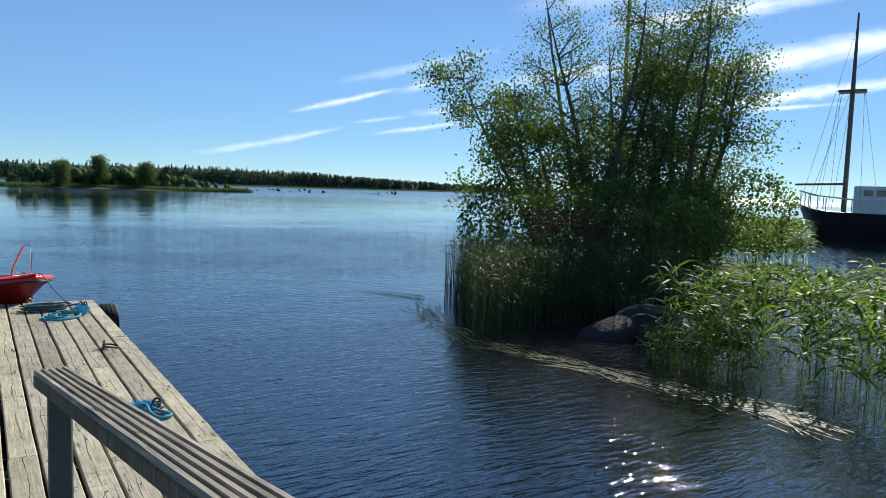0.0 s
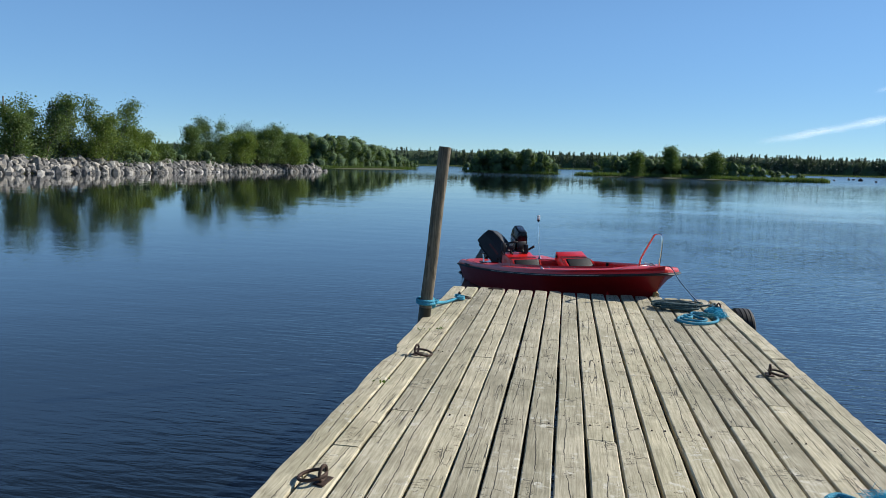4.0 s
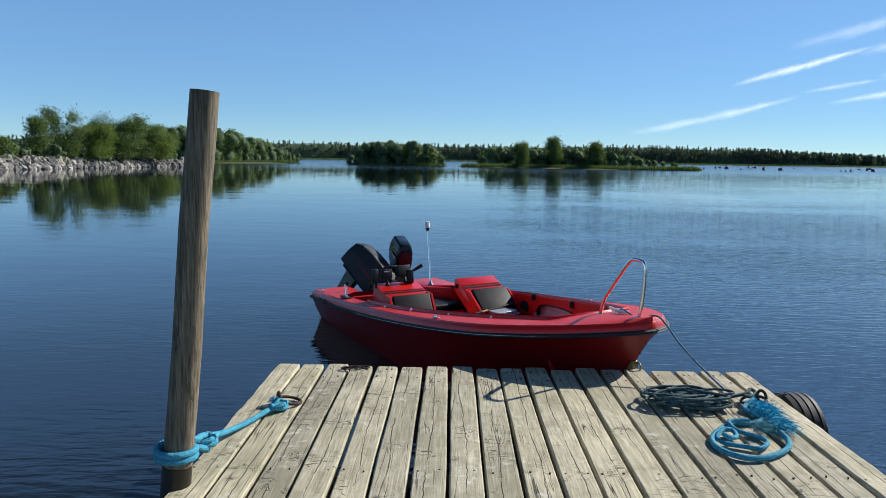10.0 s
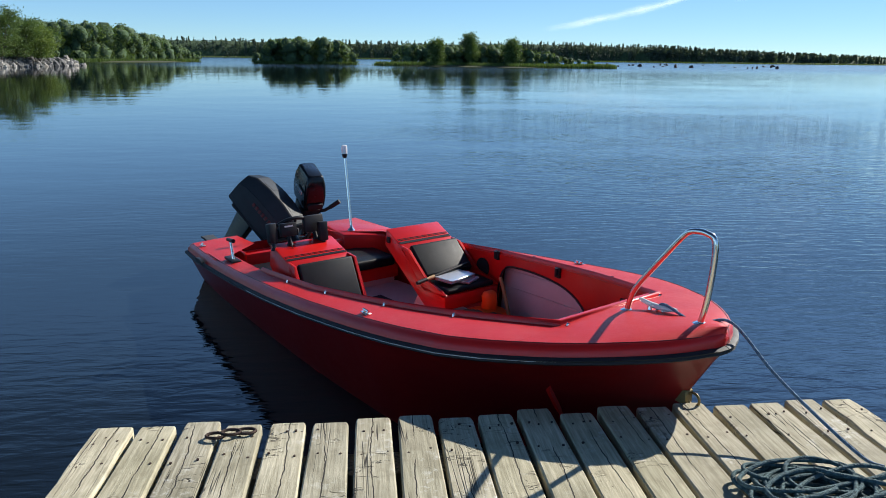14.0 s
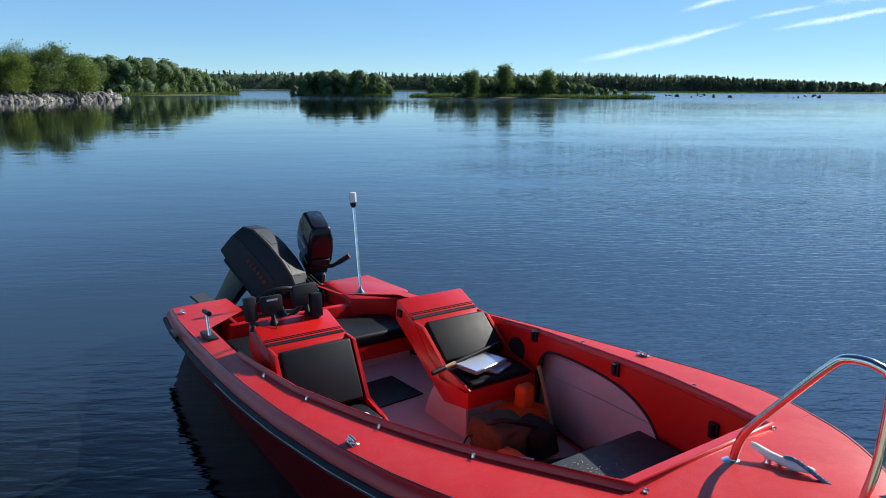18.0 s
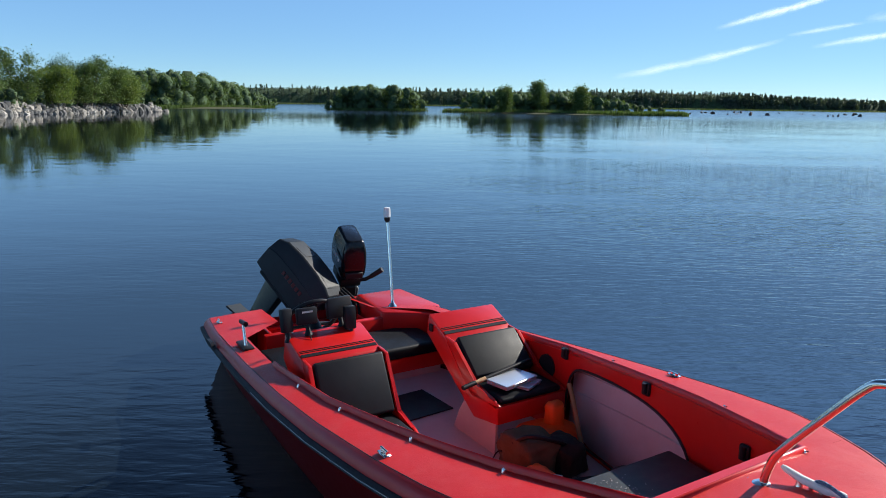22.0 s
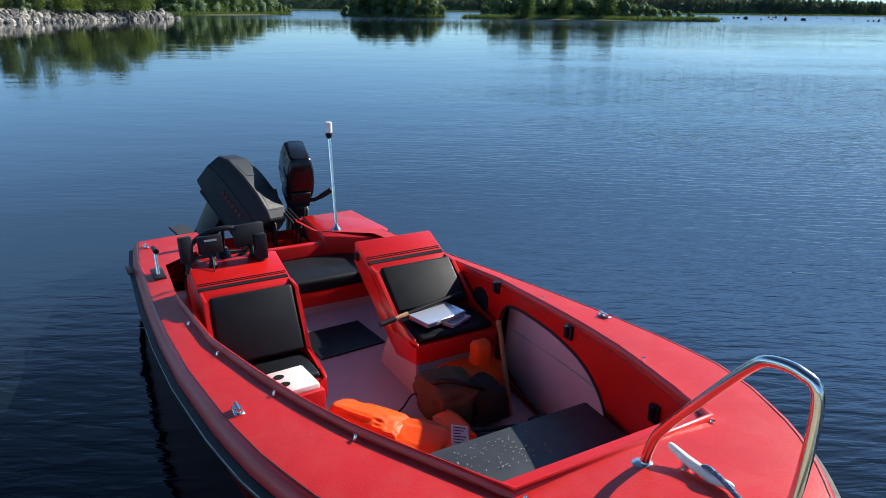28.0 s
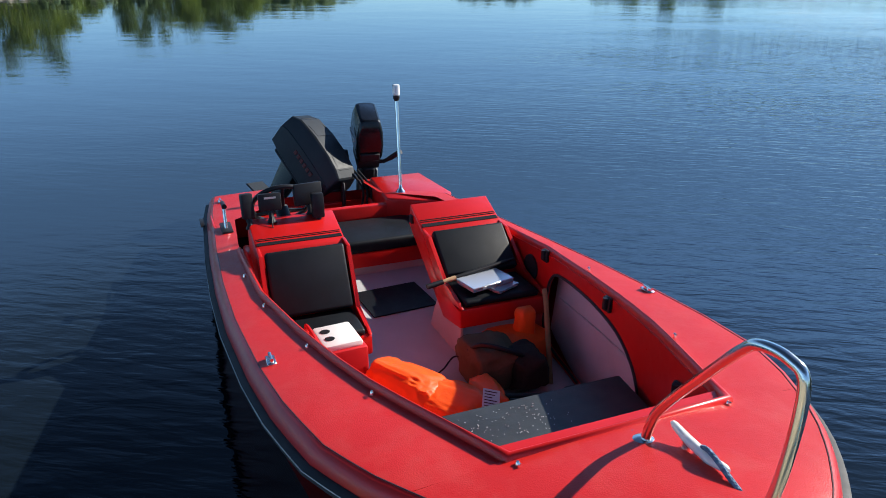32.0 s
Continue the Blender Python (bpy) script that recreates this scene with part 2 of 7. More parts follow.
def water_mat():
    k = Mat("lake_water", 0.02)
    k.b.inputs["IOR"].default_value = 1.46
    k.b.inputs["Specular IOR Level"].default_value = 0.5
    k.b.inputs["Base Color"].default_value = (0.005, 0.0085, 0.012, 1)
    v = k.coords()

    def stretched(turn, along):
        mp = k.n("ShaderNodeMapping")
        mp.inputs["Rotation"].default_value = (0, 0, radians(turn))
        mp.inputs["Scale"].default_value = (along, 1.0, 1.0)
        k.link(v, mp.inputs[0])
        return mp.outputs[0]

    def span(value, f0, f1, t0, t1):
        mr = k.n("ShaderNodeMapRange")
        mr.interpolation_type = "SMOOTHSTEP"
        for key, x in (("From Min", f0), ("From Max", f1), ("To Min", t0), ("To Max", t1)):
            mr.inputs[key].default_value = x
        k.link(value, mr.inputs[0])
        return mr.outputs[0]

    # long-crested wind ripples in two crossing trains, and a slow swell
    fine = k.noise(stretched(9, 0.3), 11.5, 3.0, 0.5, 0.3)
    cross = k.noise(stretched(-31, 0.35), 8.0, 2.0, 0.5, 0.2)
    mid = k.noise(stretched(12, 0.42), 1.7, 2.0, 0.5)
    slow = k.noise(stretched(20, 0.6), 0.3, 2.0, 0.5)
    gust = span(k.noise(stretched(15, 0.5), 0.09, 4.0, 0.6), 0.36, 0.6, 0.35, 1.0)
    sp = k.n("ShaderNodeSeparateXYZ")
    k.link(v, sp.inputs[0])
    # the breeze drops away from the dock
    gust = k.math("MULTIPLY", gust, span(sp.outputs[1], 4.0, 34.0, 1.0, 0.14))
    # calm in the lee of the breakwater, ruffled by the wind far out
    lee = span(k.math("SUBTRACT", k.math("MULTIPLY", sp.outputs[0], 0.9), k.math("MULTIPLY", sp.outputs[1], 0.08)), -5.0, 3.0, 0.14, 1.0)
    # waves too small to see one by one
    k.link(k.math("ADD", span(sp.outputs[1], 70.0, 160.0, 0.012, 0.15), k.math("MULTIPLY", lee, span(sp.outputs[1], 12.0, 90.0, 0.0, 0.05))), k.b.inputs["Roughness"])
    # silt shows in the shallows round the point, sky reflection added to its grey
    silt_lift = k.math("MULTIPLY", span(sp.outputs[0], 3.5, 7.0, 0.0, 1.0), span(sp.outputs[1], 4.0, -3.0, 0.0, 1.0))
    k.color(k.mix(silt_lift, (0.005, 0.0085, 0.012), (0.03, 0.032, 0.03)))
    h = k.math("ADD", k.math("MULTIPLY", fine, 0.0155), k.math("MULTIPLY", cross, 0.0075))
    swell = k.math("ADD", k.math("MULTIPLY", mid, 0.0066), k.math("MULTIPLY", slow, 0.02))
    h = k.math("ADD", k.math("MULTIPLY", k.math("MULTIPLY", h, gust), lee), k.math("MULTIPLY", swell, k.math("ADD", 0.5, k.math("MULTIPLY", lee, 0.5))))
    k.bump(h, 1.0, 1.0)
    return k.m


M_WATER = water_mat()


def leaf_mat(name, lo, hi, trans=0.35, rough=0.55):
    k = Mat(name, rough)
    isl = k.n("ShaderNodeNewGeometry").outputs["Random Per Island"]
    c = k.ramp(isl, [(0.0, lo), (1.0, hi)])
    big = k.noise(k.coords(), 0.35, 3.0)
    c = k.mix(k.ramp(big, [(0.35, (0, 0, 0)), (0.7, (0.5, 0.5, 0.5))]), c, tuple(0.6 * x for x in lo))
    k.color(c)
    k.b.inputs["Specular IOR Level"].default_value = 0.15
    tr = k.n("ShaderNodeBsdfTranslucent")
    k.link(k.mix(1.0, c, (1.35, 1.45, 0.6), "MULTIPLY"), tr.inputs[0])
    mx = k.n("ShaderNodeMixShader")
    mx.inputs[0].default_value = trans
    k.link(k.b.outputs[0], mx.inputs[1])
    k.link(tr.outputs[0], mx.inputs[2])
    k.link(mx.outputs[0], k.t.nodes["Material Output"].inputs[0])
    return k.m


M_LEAF = leaf_mat("alder_leaf", (0.066, 0.108, 0.038), (0.15, 0.21, 0.07), 0.47)
M_BIRCH = leaf_mat("birch_leaf", (0.075, 0.12, 0.052), (0.17, 0.23, 0.095), 0.42)
M_LIGHT = leaf_mat("willow_leaf", (0.10, 0.15, 0.045), (0.22, 0.275, 0.09), 0.42)
M_WOODS = leaf_mat("woodland_leaf", (0.08, 0.128, 0.05), (0.17, 0.235, 0.085), 0.3)
# spruce green paled and blued, the far forest's haze put into the colour
M_PINE = leaf_mat("hazed_spruce_needle", (0.06, 0.09, 0.08), (0.125, 0.165, 0.13), 0.25)
M_REED = leaf_mat("green_reed", (0.075, 0.145, 0.03), (0.21, 0.31, 0.075), 0.42)
M_FREED = leaf_mat("shore_reed", (0.085, 0.135, 0.045), (0.16, 0.22, 0.08), 0.3)
M_DREED = leaf_mat("dark_rush", (0.045, 0.07, 0.042), (0.1, 0.14, 0.068), 0.34)
M_STRAW = leaf_mat("dead_reed", (0.10, 0.12, 0.04), (0.27, 0.26, 0.10), 0.15)
M_FLOWER = leaf_mat("brown_seed_head", (0.05, 0.03, 0.018), (0.12, 0.075, 0.04), 0.15)
M_SHRUB = leaf_mat("shrub_leaf", (0.06, 0.085, 0.04), (0.12, 0.15, 0.08), 0.25)
M_CANOPY = plain("inner_canopy", (0.06, 0.1, 0.046), 0.95, vary=0.5, scale=0.9, bump=0.25, bscale=1.6)
M_BARK = plain("dark_bark", (0.12, 0.1, 0.085), 0.9, vary=0.4, scale=14, bump=0.01, bscale=30)
M_SOIL = plain("shore_soil", (0.07, 0.075, 0.03), 0.95, vary=0.5, scale=2.5, bump=0.02, bscale=12)


# ---- mesh helpers ----
def empty(name, m=None, parent=None):
    ob = new(name)
    ob.empty_display_size = 0.1
    if parent is not None:
        ob.parent = parent
    if m is not None:
        ob.matrix_basis = m
    return ob


def smooth_by_angle(me, deg=40):
    me.polygons.foreach_set("use_smooth", [True] * len(me.polygons))
    me.set_sharp_from_angle(angle=radians(deg))


def part(name, bm, material, parent=None, label="", smooth=40, m=None):
    """Links a bmesh as one mesh object under a thing or a part."""
    me = bpy.data.meshes.new(name)
    bmesh.ops.recalc_face_normals(bm, faces=bm.faces)
    bm.to_mesh(me)
    bm.free()
    if smooth:
        smooth_by_angle(me, smooth)
    for mt in material if isinstance(material, (list, tuple)) else (material,):
        me.materials.append(mt)
    ob = new(name, me)
    if parent is not None:
        ob.parent = parent
    if m is not None:
        ob.matrix_basis = m
    if label:
        ob["label"] = label
    return ob


def add_box(bm, lo, hi, bevel=0.0, m=None, seg=1):
    lo, hi = Vector(lo), Vector(hi)
    r = bmesh.ops.create_cube(bm, size=1.0)
    vs = r["verts"]
    for v in vs:
        v.co = Vector([(lo[i] + hi[i]) / 2 + v.co[i] * (hi[i] - lo[i]) for i in range(3)])
    if bevel:
        es = list({e for v in vs for e in v.link_edges})
        out = bmesh.ops.bevel(bm, geom=es, offset=bevel, segments=seg, profile=0.5, affect="EDGES")
        vs = list({v for f in out["faces"] for v in f.verts} | {v for v in vs if v.is_valid})
    if m is not None:
        bmesh.ops.transform(bm, matrix=m, verts=vs)
    return vs


def add_tube(bm, pts, radii, sides=10, caps=True, closed=False):
    """A round tube through points."""
    pts = [Vector(p) for p in pts]
    if isinstance(radii, (int, float)):
        radii = [radii] * len(pts)
    n = len(pts)
    rings, ref = [], None
    for i, p in enumerate(pts):
        a = pts[(i - 1) % n] if (closed or i) else p
        b = pts[(i + 1) % n] if (closed or i < n - 1) else p
        d = (b - a).normalized()
        if ref is None:
            ref = d.orthogonal().normalized()
        ref = (ref - d * ref.dot(d)).normalized()
        side = d.cross(ref)
        rings.append([bm.verts.new(p + radii[i] * (math.cos(2 * math.pi * k / sides) * ref + math.sin(2 * math.pi * k / sides) * side)) for k in range(sides)])
    for i in range(n if closed else n - 1):
        a, b = rings[i], rings[(i + 1) % n]
        if closed and i == n - 1:
            j = min(range(sides), key=lambda s: (a[0].co - b[s].co).length)
            b = b[j:] + b[:j]
        for k in range(sides):
            bm.faces.new((a[k], a[(k + 1) % sides], b[(k + 1) % sides], b[k]))
    if caps and not closed:
        bm.faces.new(rings[0][::-1])
        bm.faces.new(rings[-1])
    return bm


def add_loft(bm, rings, closed=False, cap0=False, cap1=False):
    """Faces between rows of points; closed joins the ends of each row."""
    vs = [[bm.verts.new(p) for p in r] for r in rings]
    n = len(vs[0])
    for a, b in zip(vs, vs[1:]):
        for k in range(n if closed else n - 1):
            bm.faces.new((a[k], a[(k + 1) % n], b[(k + 1) % n], b[k]))
    if cap0:
        bm.faces.new(vs[0][::-1])
    if cap1:
        bm.faces.new(vs[-1])
    return vs


def add_prism(bm, poly, d):
    """A polygon of points pushed along the vector d."""
    d = Vector(d)
    a = [bm.verts.new(p) for p in poly]
    b = [bm.verts.new(Vector(p) + d) for p in poly]
    n = len(a)
    bm.faces.new(a[::-1])
    bm.faces.new(b)
    for k in range(n):
        bm.faces.new((a[k], a[(k + 1) % n], b[(k + 1) % n], b[k]))
    return a + b


def bezier(pts, n=8, closed=False):
    """Points on a smooth curve through the given ones."""
    pts = [Vector(p) for p in pts]
    m, out = len(pts), []
    for i in range(m if closed else m - 1):
        p0 = pts[(i - 1) % m] if (closed or i) else pts[0]
        p1, p2 = pts[i], pts[(i + 1) % m]
        p3 = pts[(i + 2) % m] if (closed or i < m - 2) else p2
        for k in range(n):
            t = k / n
            out.append(0.5 * ((2 * p1) + (p2 - p0) * t + (2 * p0 - 5 * p1 + 4 * p2 - p3) * t * t + (3 * p1 - p0 - 3 * p2 + p3) * t**3))
    if not closed:
        out.append(pts[-1])
    return out


def quads(name, co, material, parent=None, label=""):
    """A mesh of loose quads from an array (n, 4, 3)."""
    co = np.asarray(co, dtype=np.float32)
    n = len(co)
    me = bpy.data.meshes.new(name)
    me.vertices.add(4 * n)
    me.vertices.foreach_set("co", co.ravel())
    me.loops.add(4 * n)
    me.loops.foreach_set("vertex_index", np.arange(4 * n, dtype=np.int32))
    me.polygons.add(n)
    me.polygons.foreach_set("loop_start", np.arange(0, 4 * n, 4, dtype=np.int32))
    me.update(calc_edges=True)
    me.materials.append(material)
    ob = new(name, me)
    if parent is not None:
        ob.parent = parent
    if label:
        ob["label"] = label
    return ob


def leaf_quads(rng, centres, size, long=1.5, droop=0.0):
    """Leaves as folded diamonds at the centres, of random turn."""
    n = len(centres)
    u = rng.normal(size=(n, 3))
    u[:, 2] -= droop
    u /= np.linalg.norm(u, axis=1, keepdims=True)
    w = np.cross(u, rng.normal(size=(n, 3)))
    w /= np.linalg.norm(w, axis=1, keepdims=True) + 1e-9
    s = size * rng.uniform(0.6, 1.3, (n, 1))
    a, b = u * s * long * 0.5, w * s * 0.5
    return np.stack([centres - a, centres + b - 0.1 * a, centres + a, centres - b - 0.1 * a], 1)


# ---- water and lake bed ----
def sheet(name, half, z, material, label, category):
    bm = bmesh.new()
    rings = [0, 20, 80, 300, 1200, half]
    xs = sorted({-r for r in rings} | set(rings))
    vs = [[bm.verts.new((x, y, z)) for x in xs] for y in xs]
    for j in range(len(xs) - 1):
        for i in range(len(xs) - 1):
            bm.faces.new((vs[j][i], vs[j][i + 1], vs[j + 1][i + 1], vs[j + 1][i]))
    return tagged(part(name, bm, material, smooth=0), label, category, kind="structure")


sheet("water", 4200, 0.0, M_WATER, "calm dark blue lake water with fine wind ripples", "water")

# ---- dock ----
DOCK_Z, DOCK_W, DOCK_LEN, N_PLANK = 0.45, 3.14, 8.3, 19
PITCH = DOCK_W / N_PLANK
dock = tagged(empty("dock", Matrix.Translation((0, 0, 0))), "weathered grey timber dock of long planks over lake water", "dock")


def plank_mesh(bm, w, y0, y1, th, rng, round0=0.012, round1=0.012, worn=0):
    """A worn board with softened ends and slightly wandering edges."""
    n = max(2, int((y1 - y0) / (0.09 if worn else 0.45)))
    rows = []
    for j in range(n + 1):
        t = j / n
        y = y0 + (y1 - y0) * t
        l, r = -w / 2 + rng.uniform(-0.003, 0.003), w / 2 + rng.uniform(-0.003, 0.003)
        top = rng.uniform(-0.003, 0.003)
        if worn:
            bite = 0.022 * max(0.0, noise.noise(Vector((y * 2.3, worn, 0)))) + 0.012 * max(0.0, noise.noise(Vector((y * 9.0, worn, 3)))) + 0.05 * math.exp(-(((y + 3.12) / 0.12) ** 2)) * (worn < 0)
            l, r = (l + bite, r) if worn < 0 else (l, r - 0.6 * bite)
        if j in (0, n):
            l, r = l + (round0 if j == 0 else round1), r - (round0 if j == 0 else round1)
        c = 0.006
        rows.append([(l, y, -th), (l, y, top - c), (l + c, y, top), (0, y, top + 0.001), (r - c, y, top), (r, y, top - c), (r, y, -th)])
        if j in (0, n):
            inset = [(x, y, z) for x, y, z in rows[-1]]
            step = 0.018 if j == 0 else -0.018
            full = [(x + (-round0 if x < 0 else round0) * (abs(x) > 0.01), y + step, z) for x, y, z in inset]
            rows.append(full) if j == 0 else rows.insert(-1, full)
    add_loft(bm, rows, closed=True, cap0=True, cap1=True)


rng_d = random.Random(5)
JOINTS = {0: (-3.2,), 1: (-5.0,), 2: (-4.4,), 4: (-3.1, -6.0), 6: (-3.6,), 7: (-2.75, -5.4), 9: (-4.6,), 11: (-3.3,), 12: (-5.7,), 14: (-4.2,), 16: (-3.75,), 17: (-3.95,), 18: (-2.55,)}
for i in range(N_PLANK):
    x = -DOCK_W / 2 + PITCH * (i + 0.5)
    end = rng_d.uniform(-0.03, 0.03)
    cuts = [end, *JOINTS.get(i, ()), -DOCK_LEN + rng_d.uniform(-0.02, 0.02)]
    for k, (b, a) in enumerate(zip(cuts, cuts[1:])):
        bm = bmesh.new()
        w = PITCH - 0.017 + rng_d.uniform(-0.004, 0.004)
        plank_mesh(bm, w, a + 0.003, b - 0.003, 0.045, rng_d, 0.004, 0.009 if k == 0 else 0.003, -1 if i == 0 else 1 if i == N_PLANK - 1 else 0)
        part("plank", bm, M_DOCK, dock, m=Matrix.Translation((x + rng_d.uniform(-0.003, 0.003), 0, DOCK_Z + rng_d.uniform(-0.004, 0.003))))
# beams take dark post wood, which puts the shade of the plank gaps into colour
for y in (-0.25, -1.6, -3.0, -4.4, -5.8, -7.2, -8.1):
    bm = bmesh.new()
    add_box(bm, (-1.5, y - 0.07, 0.23), (1.5, y + 0.07, 0.403), 0.006)
    part("crossbeam", bm, M_POST, dock)
for x in (-1.42, 0.0, 1.42):
    bm = bmesh.new()
    add_box(bm, (x - 0.06, -8.2, 0.08), (x + 0.06, -0.12, 0.228), 0.006)
    part("bearer", bm, M_POST, dock)
for x in (-1.3, 1.3):
    for y in (-0.6, -4.2, -7.8):
        bm = bmesh.new()
        add_tube(bm, [(x, y, -1.2), (x, y, 0.2)], 0.09, 12)
        part("pile", bm, M_POST, dock)

# leaning mooring post beside the dock
post = tagged(empty("mooring_post"), "leaning round timber mooring post beside the dock", "post")
bm = bmesh.new()
pa, pb = Vector((-1.70, -1.80, -1.0)), Vector((-1.395, -1.76, 2.085))
rr = random.Random(2)
pts = [pa.lerp(pb, t / 12) + Vector((rr.uniform(-0.004, 0.004), rr.uniform(-0.004, 0.004), 0)) for t in range(13)]
add_tube(bm, pts[6:], [0.065 - 0.008 * t / 12 for t in range(6, 13)], 24)
part("shaft", bm, M_POST, post)
bm = bmesh.new()
add_tube(bm, pts[:6] + [pts[6] - Vector((0, 0, 0.002))], [0.065 - 0.008 * t / 12 for t in range(7)], 24)
part("wet_foot", bm, plain("wet_slimy_wood", (0.022, 0.02, 0.013), 0.35, vary=0.4, scale=20, bump=0.002), post, "dark wet foot of the post")

# ---- far shores ----
def ground_patch(name, cx, cy, rx, ry, h, material, label, seed, turn=0.0):
    """A low mound of land that dips under the water."""
    bm = bmesh.new()
    rows = []
    for j in range(9):
        r = 1.15 * j / 8
        rows.append([])
        for i in range(40):
            a = 2 * math.pi * i / 40
            k = 1 + 0.13 * noise.noise(Vector((math.cos(a) * 2 + seed, math.sin(a) * 2, 0.3)))
            x, y = rx * r * k * math.cos(a), ry * r * k * math.sin(a)
            z = h * (1 - r**2) + 0.1 * h * noise.noise(Vector((x, y, seed)) * 0.6) * (r < 1)
            rows[-1].append((cx + x * math.cos(turn) - y * math.sin(turn), cy + x * math.sin(turn) + y * math.cos(turn), z))
    add_loft(bm, rows, closed=True)
    return tagged(part(name, bm, material), label, "ground", kind="structure")


def rock_mesh(bm, c, r, seed, squash=0.75, sub=1):
    out = bmesh.ops.create_icosphere(bm, subdivisions=sub, radius=1.0)
    turn = Euler((seed * 1.7, seed * 2.9, seed * 4.1)).to_matrix()
    for v in out["verts"]:
        p = v.co.copy()
        q = p * (1 + 0.38 * noise.noise(p * 0.9 + Vector((seed * 7.3, seed, 0))))
        q = turn @ Vector((q.x * 1.15, q.y * 0.85, q.z * squash))
        v.co = Vector(c) + q * r
    return out["verts"]


def cloud_points(rng, lobes, density):
    """Points near the skins of many overlapping lobes (x, y, z, rx, ry, rz)."""
    out = []
    for x, y, z, rx, ry, rz in lobes:
        n = int(density * (rx * ry + rx * rz + ry * rz)) + 4
        d = rng.normal(size=(n, 3))
        d /= np.linalg.norm(d, axis=1, keepdims=True)
        r = rng.uniform(0.55, 1.05, (n, 1)) ** 0.6
        out.append(np.array((x, y, z)) + d * r * np.array((rx, ry, rz)))
    return np.concatenate(out)


rng = np.random.default_rng(3)


def belt(name, path, depth, h0, h1, material, label, leaf, density, bushy=1.0, base=0.3, ends=(0.35, 0.35), ramp=0.12):
    """A belt of broadleaf wood along a line, as many crowns."""
    lobes, core = [], bmesh.new()
    path = np.array(path, float)
    seg = np.linalg.norm(np.diff(path, axis=0), axis=1)
    total = seg.sum()
    s = 0.0
    while s < total:
        k = min(np.searchsorted(np.cumsum(seg), s), len(seg) - 1)
        f = (s - np.r_[0, np.cumsum(seg)][k]) / seg[k]
        p = path[k] * (1 - f) + path[k + 1] * f
        edge = min(1.0, ends[0] + s / (ramp * total), ends[1] + (total - s) / (ramp * total))
        for row in np.arange(0, depth, 2.6 * bushy):
            h = rng.uniform(h0, h1) * edge
            q = p[:2] + np.array((rng.uniform(-1.2, 1.2), row + rng.uniform(-0.8, 0.8)))
            w = min(rng.uniform(1.2, 2.1) * bushy, 0.42 * h)
            zc = base + 0.5 * w
            while zc < base + h:
                top = min(zc, base + h - 0.8 * w)
                c = (q[0] + rng.normal() * 0.35 * w, q[1] + rng.normal() * 0.35 * w, top)
                lobes.append((*c, w, w, 0.85 * w))
                rock_mesh(core, c, 0.82 * w, rng.uniform(0, 60), 0.85)
                lobes.append((c[0] + rng.normal() * 0.7 * w, c[1] + rng.normal() * 0.7 * w, c[2] + rng.uniform(-0.4, 0.4) * w, 0.55 * w, 0.55 * w, 0.45 * w))
                zc += 1.05 * w
        s += 1.9 * bushy
    pts = cloud_points(rng, lobes, density)
    pts = pts[pts[:, 2] > 0.05]
    tagged(part(name, core, M_CANOPY, smooth=60), label, "trees", kind="stuff")
    return tagged(quads(name, leaf_quads(rng, pts, leaf, 1.3), material), label, "trees", kind="stuff")


# small islet
ground_patch("islet_ground", -14, 172, 13.5, 6, 0.5, M_SOIL, "low islet of soil and grass in the lake", 1)
belt("islet_woods", [(-25, 169), (-14, 168), (-3.5, 169)], 6, 4.7, 5.9, M_WOODS, "dense dark green leafy trees on the islet", 0.25, 15, 1.0, 0.3, (0.38, 0.38), 0.3)
# long island
ground_patch("island_ground", 26, 150, 26, 7, 0.5, M_SOIL, "low grassy island in the lake", 4, radians(-12))
belt("island_woods", [(7, 157), (18, 154), (30, 150)], 6, 3.5, 4.7, M_WOODS, "dense leafy wood on the long island", 0.25, 15, 1.0, 0.3, (0.5, 0.95))
belt("island_woods", [(30, 150), (42, 146), (47, 144)], 4, 2.6, 3.7, M_WOODS, "low leafy scrub on the long island", 0.25, 15, 1.0, 0.3, (1.0, 0.3), 0.9)
# wood on the mainland beside the breakwater
ground_patch("mainland_ground", -72, 172, 28, 22, 0.6, M_SOIL, "low mainland shore with grass", 7, radians(20))
belt("mainland_woods", [(-66, 146), (-60, 158), (-55, 172)], 10, 7.0, 8.3, M_WOODS, "tall dark green wood on the mainland shore", 0.28, 12, 1.3, 0.3, (1.0, 0.85), 0.9)
belt("mainland_woods", [(-55, 172), (-51, 186), (-47, 196)], 8, 5.4, 6.6, M_WOODS, "dark green wood on the mainland shore", 0.28, 12, 1.2, 0.3, (1.0, 0.35), 0.9)


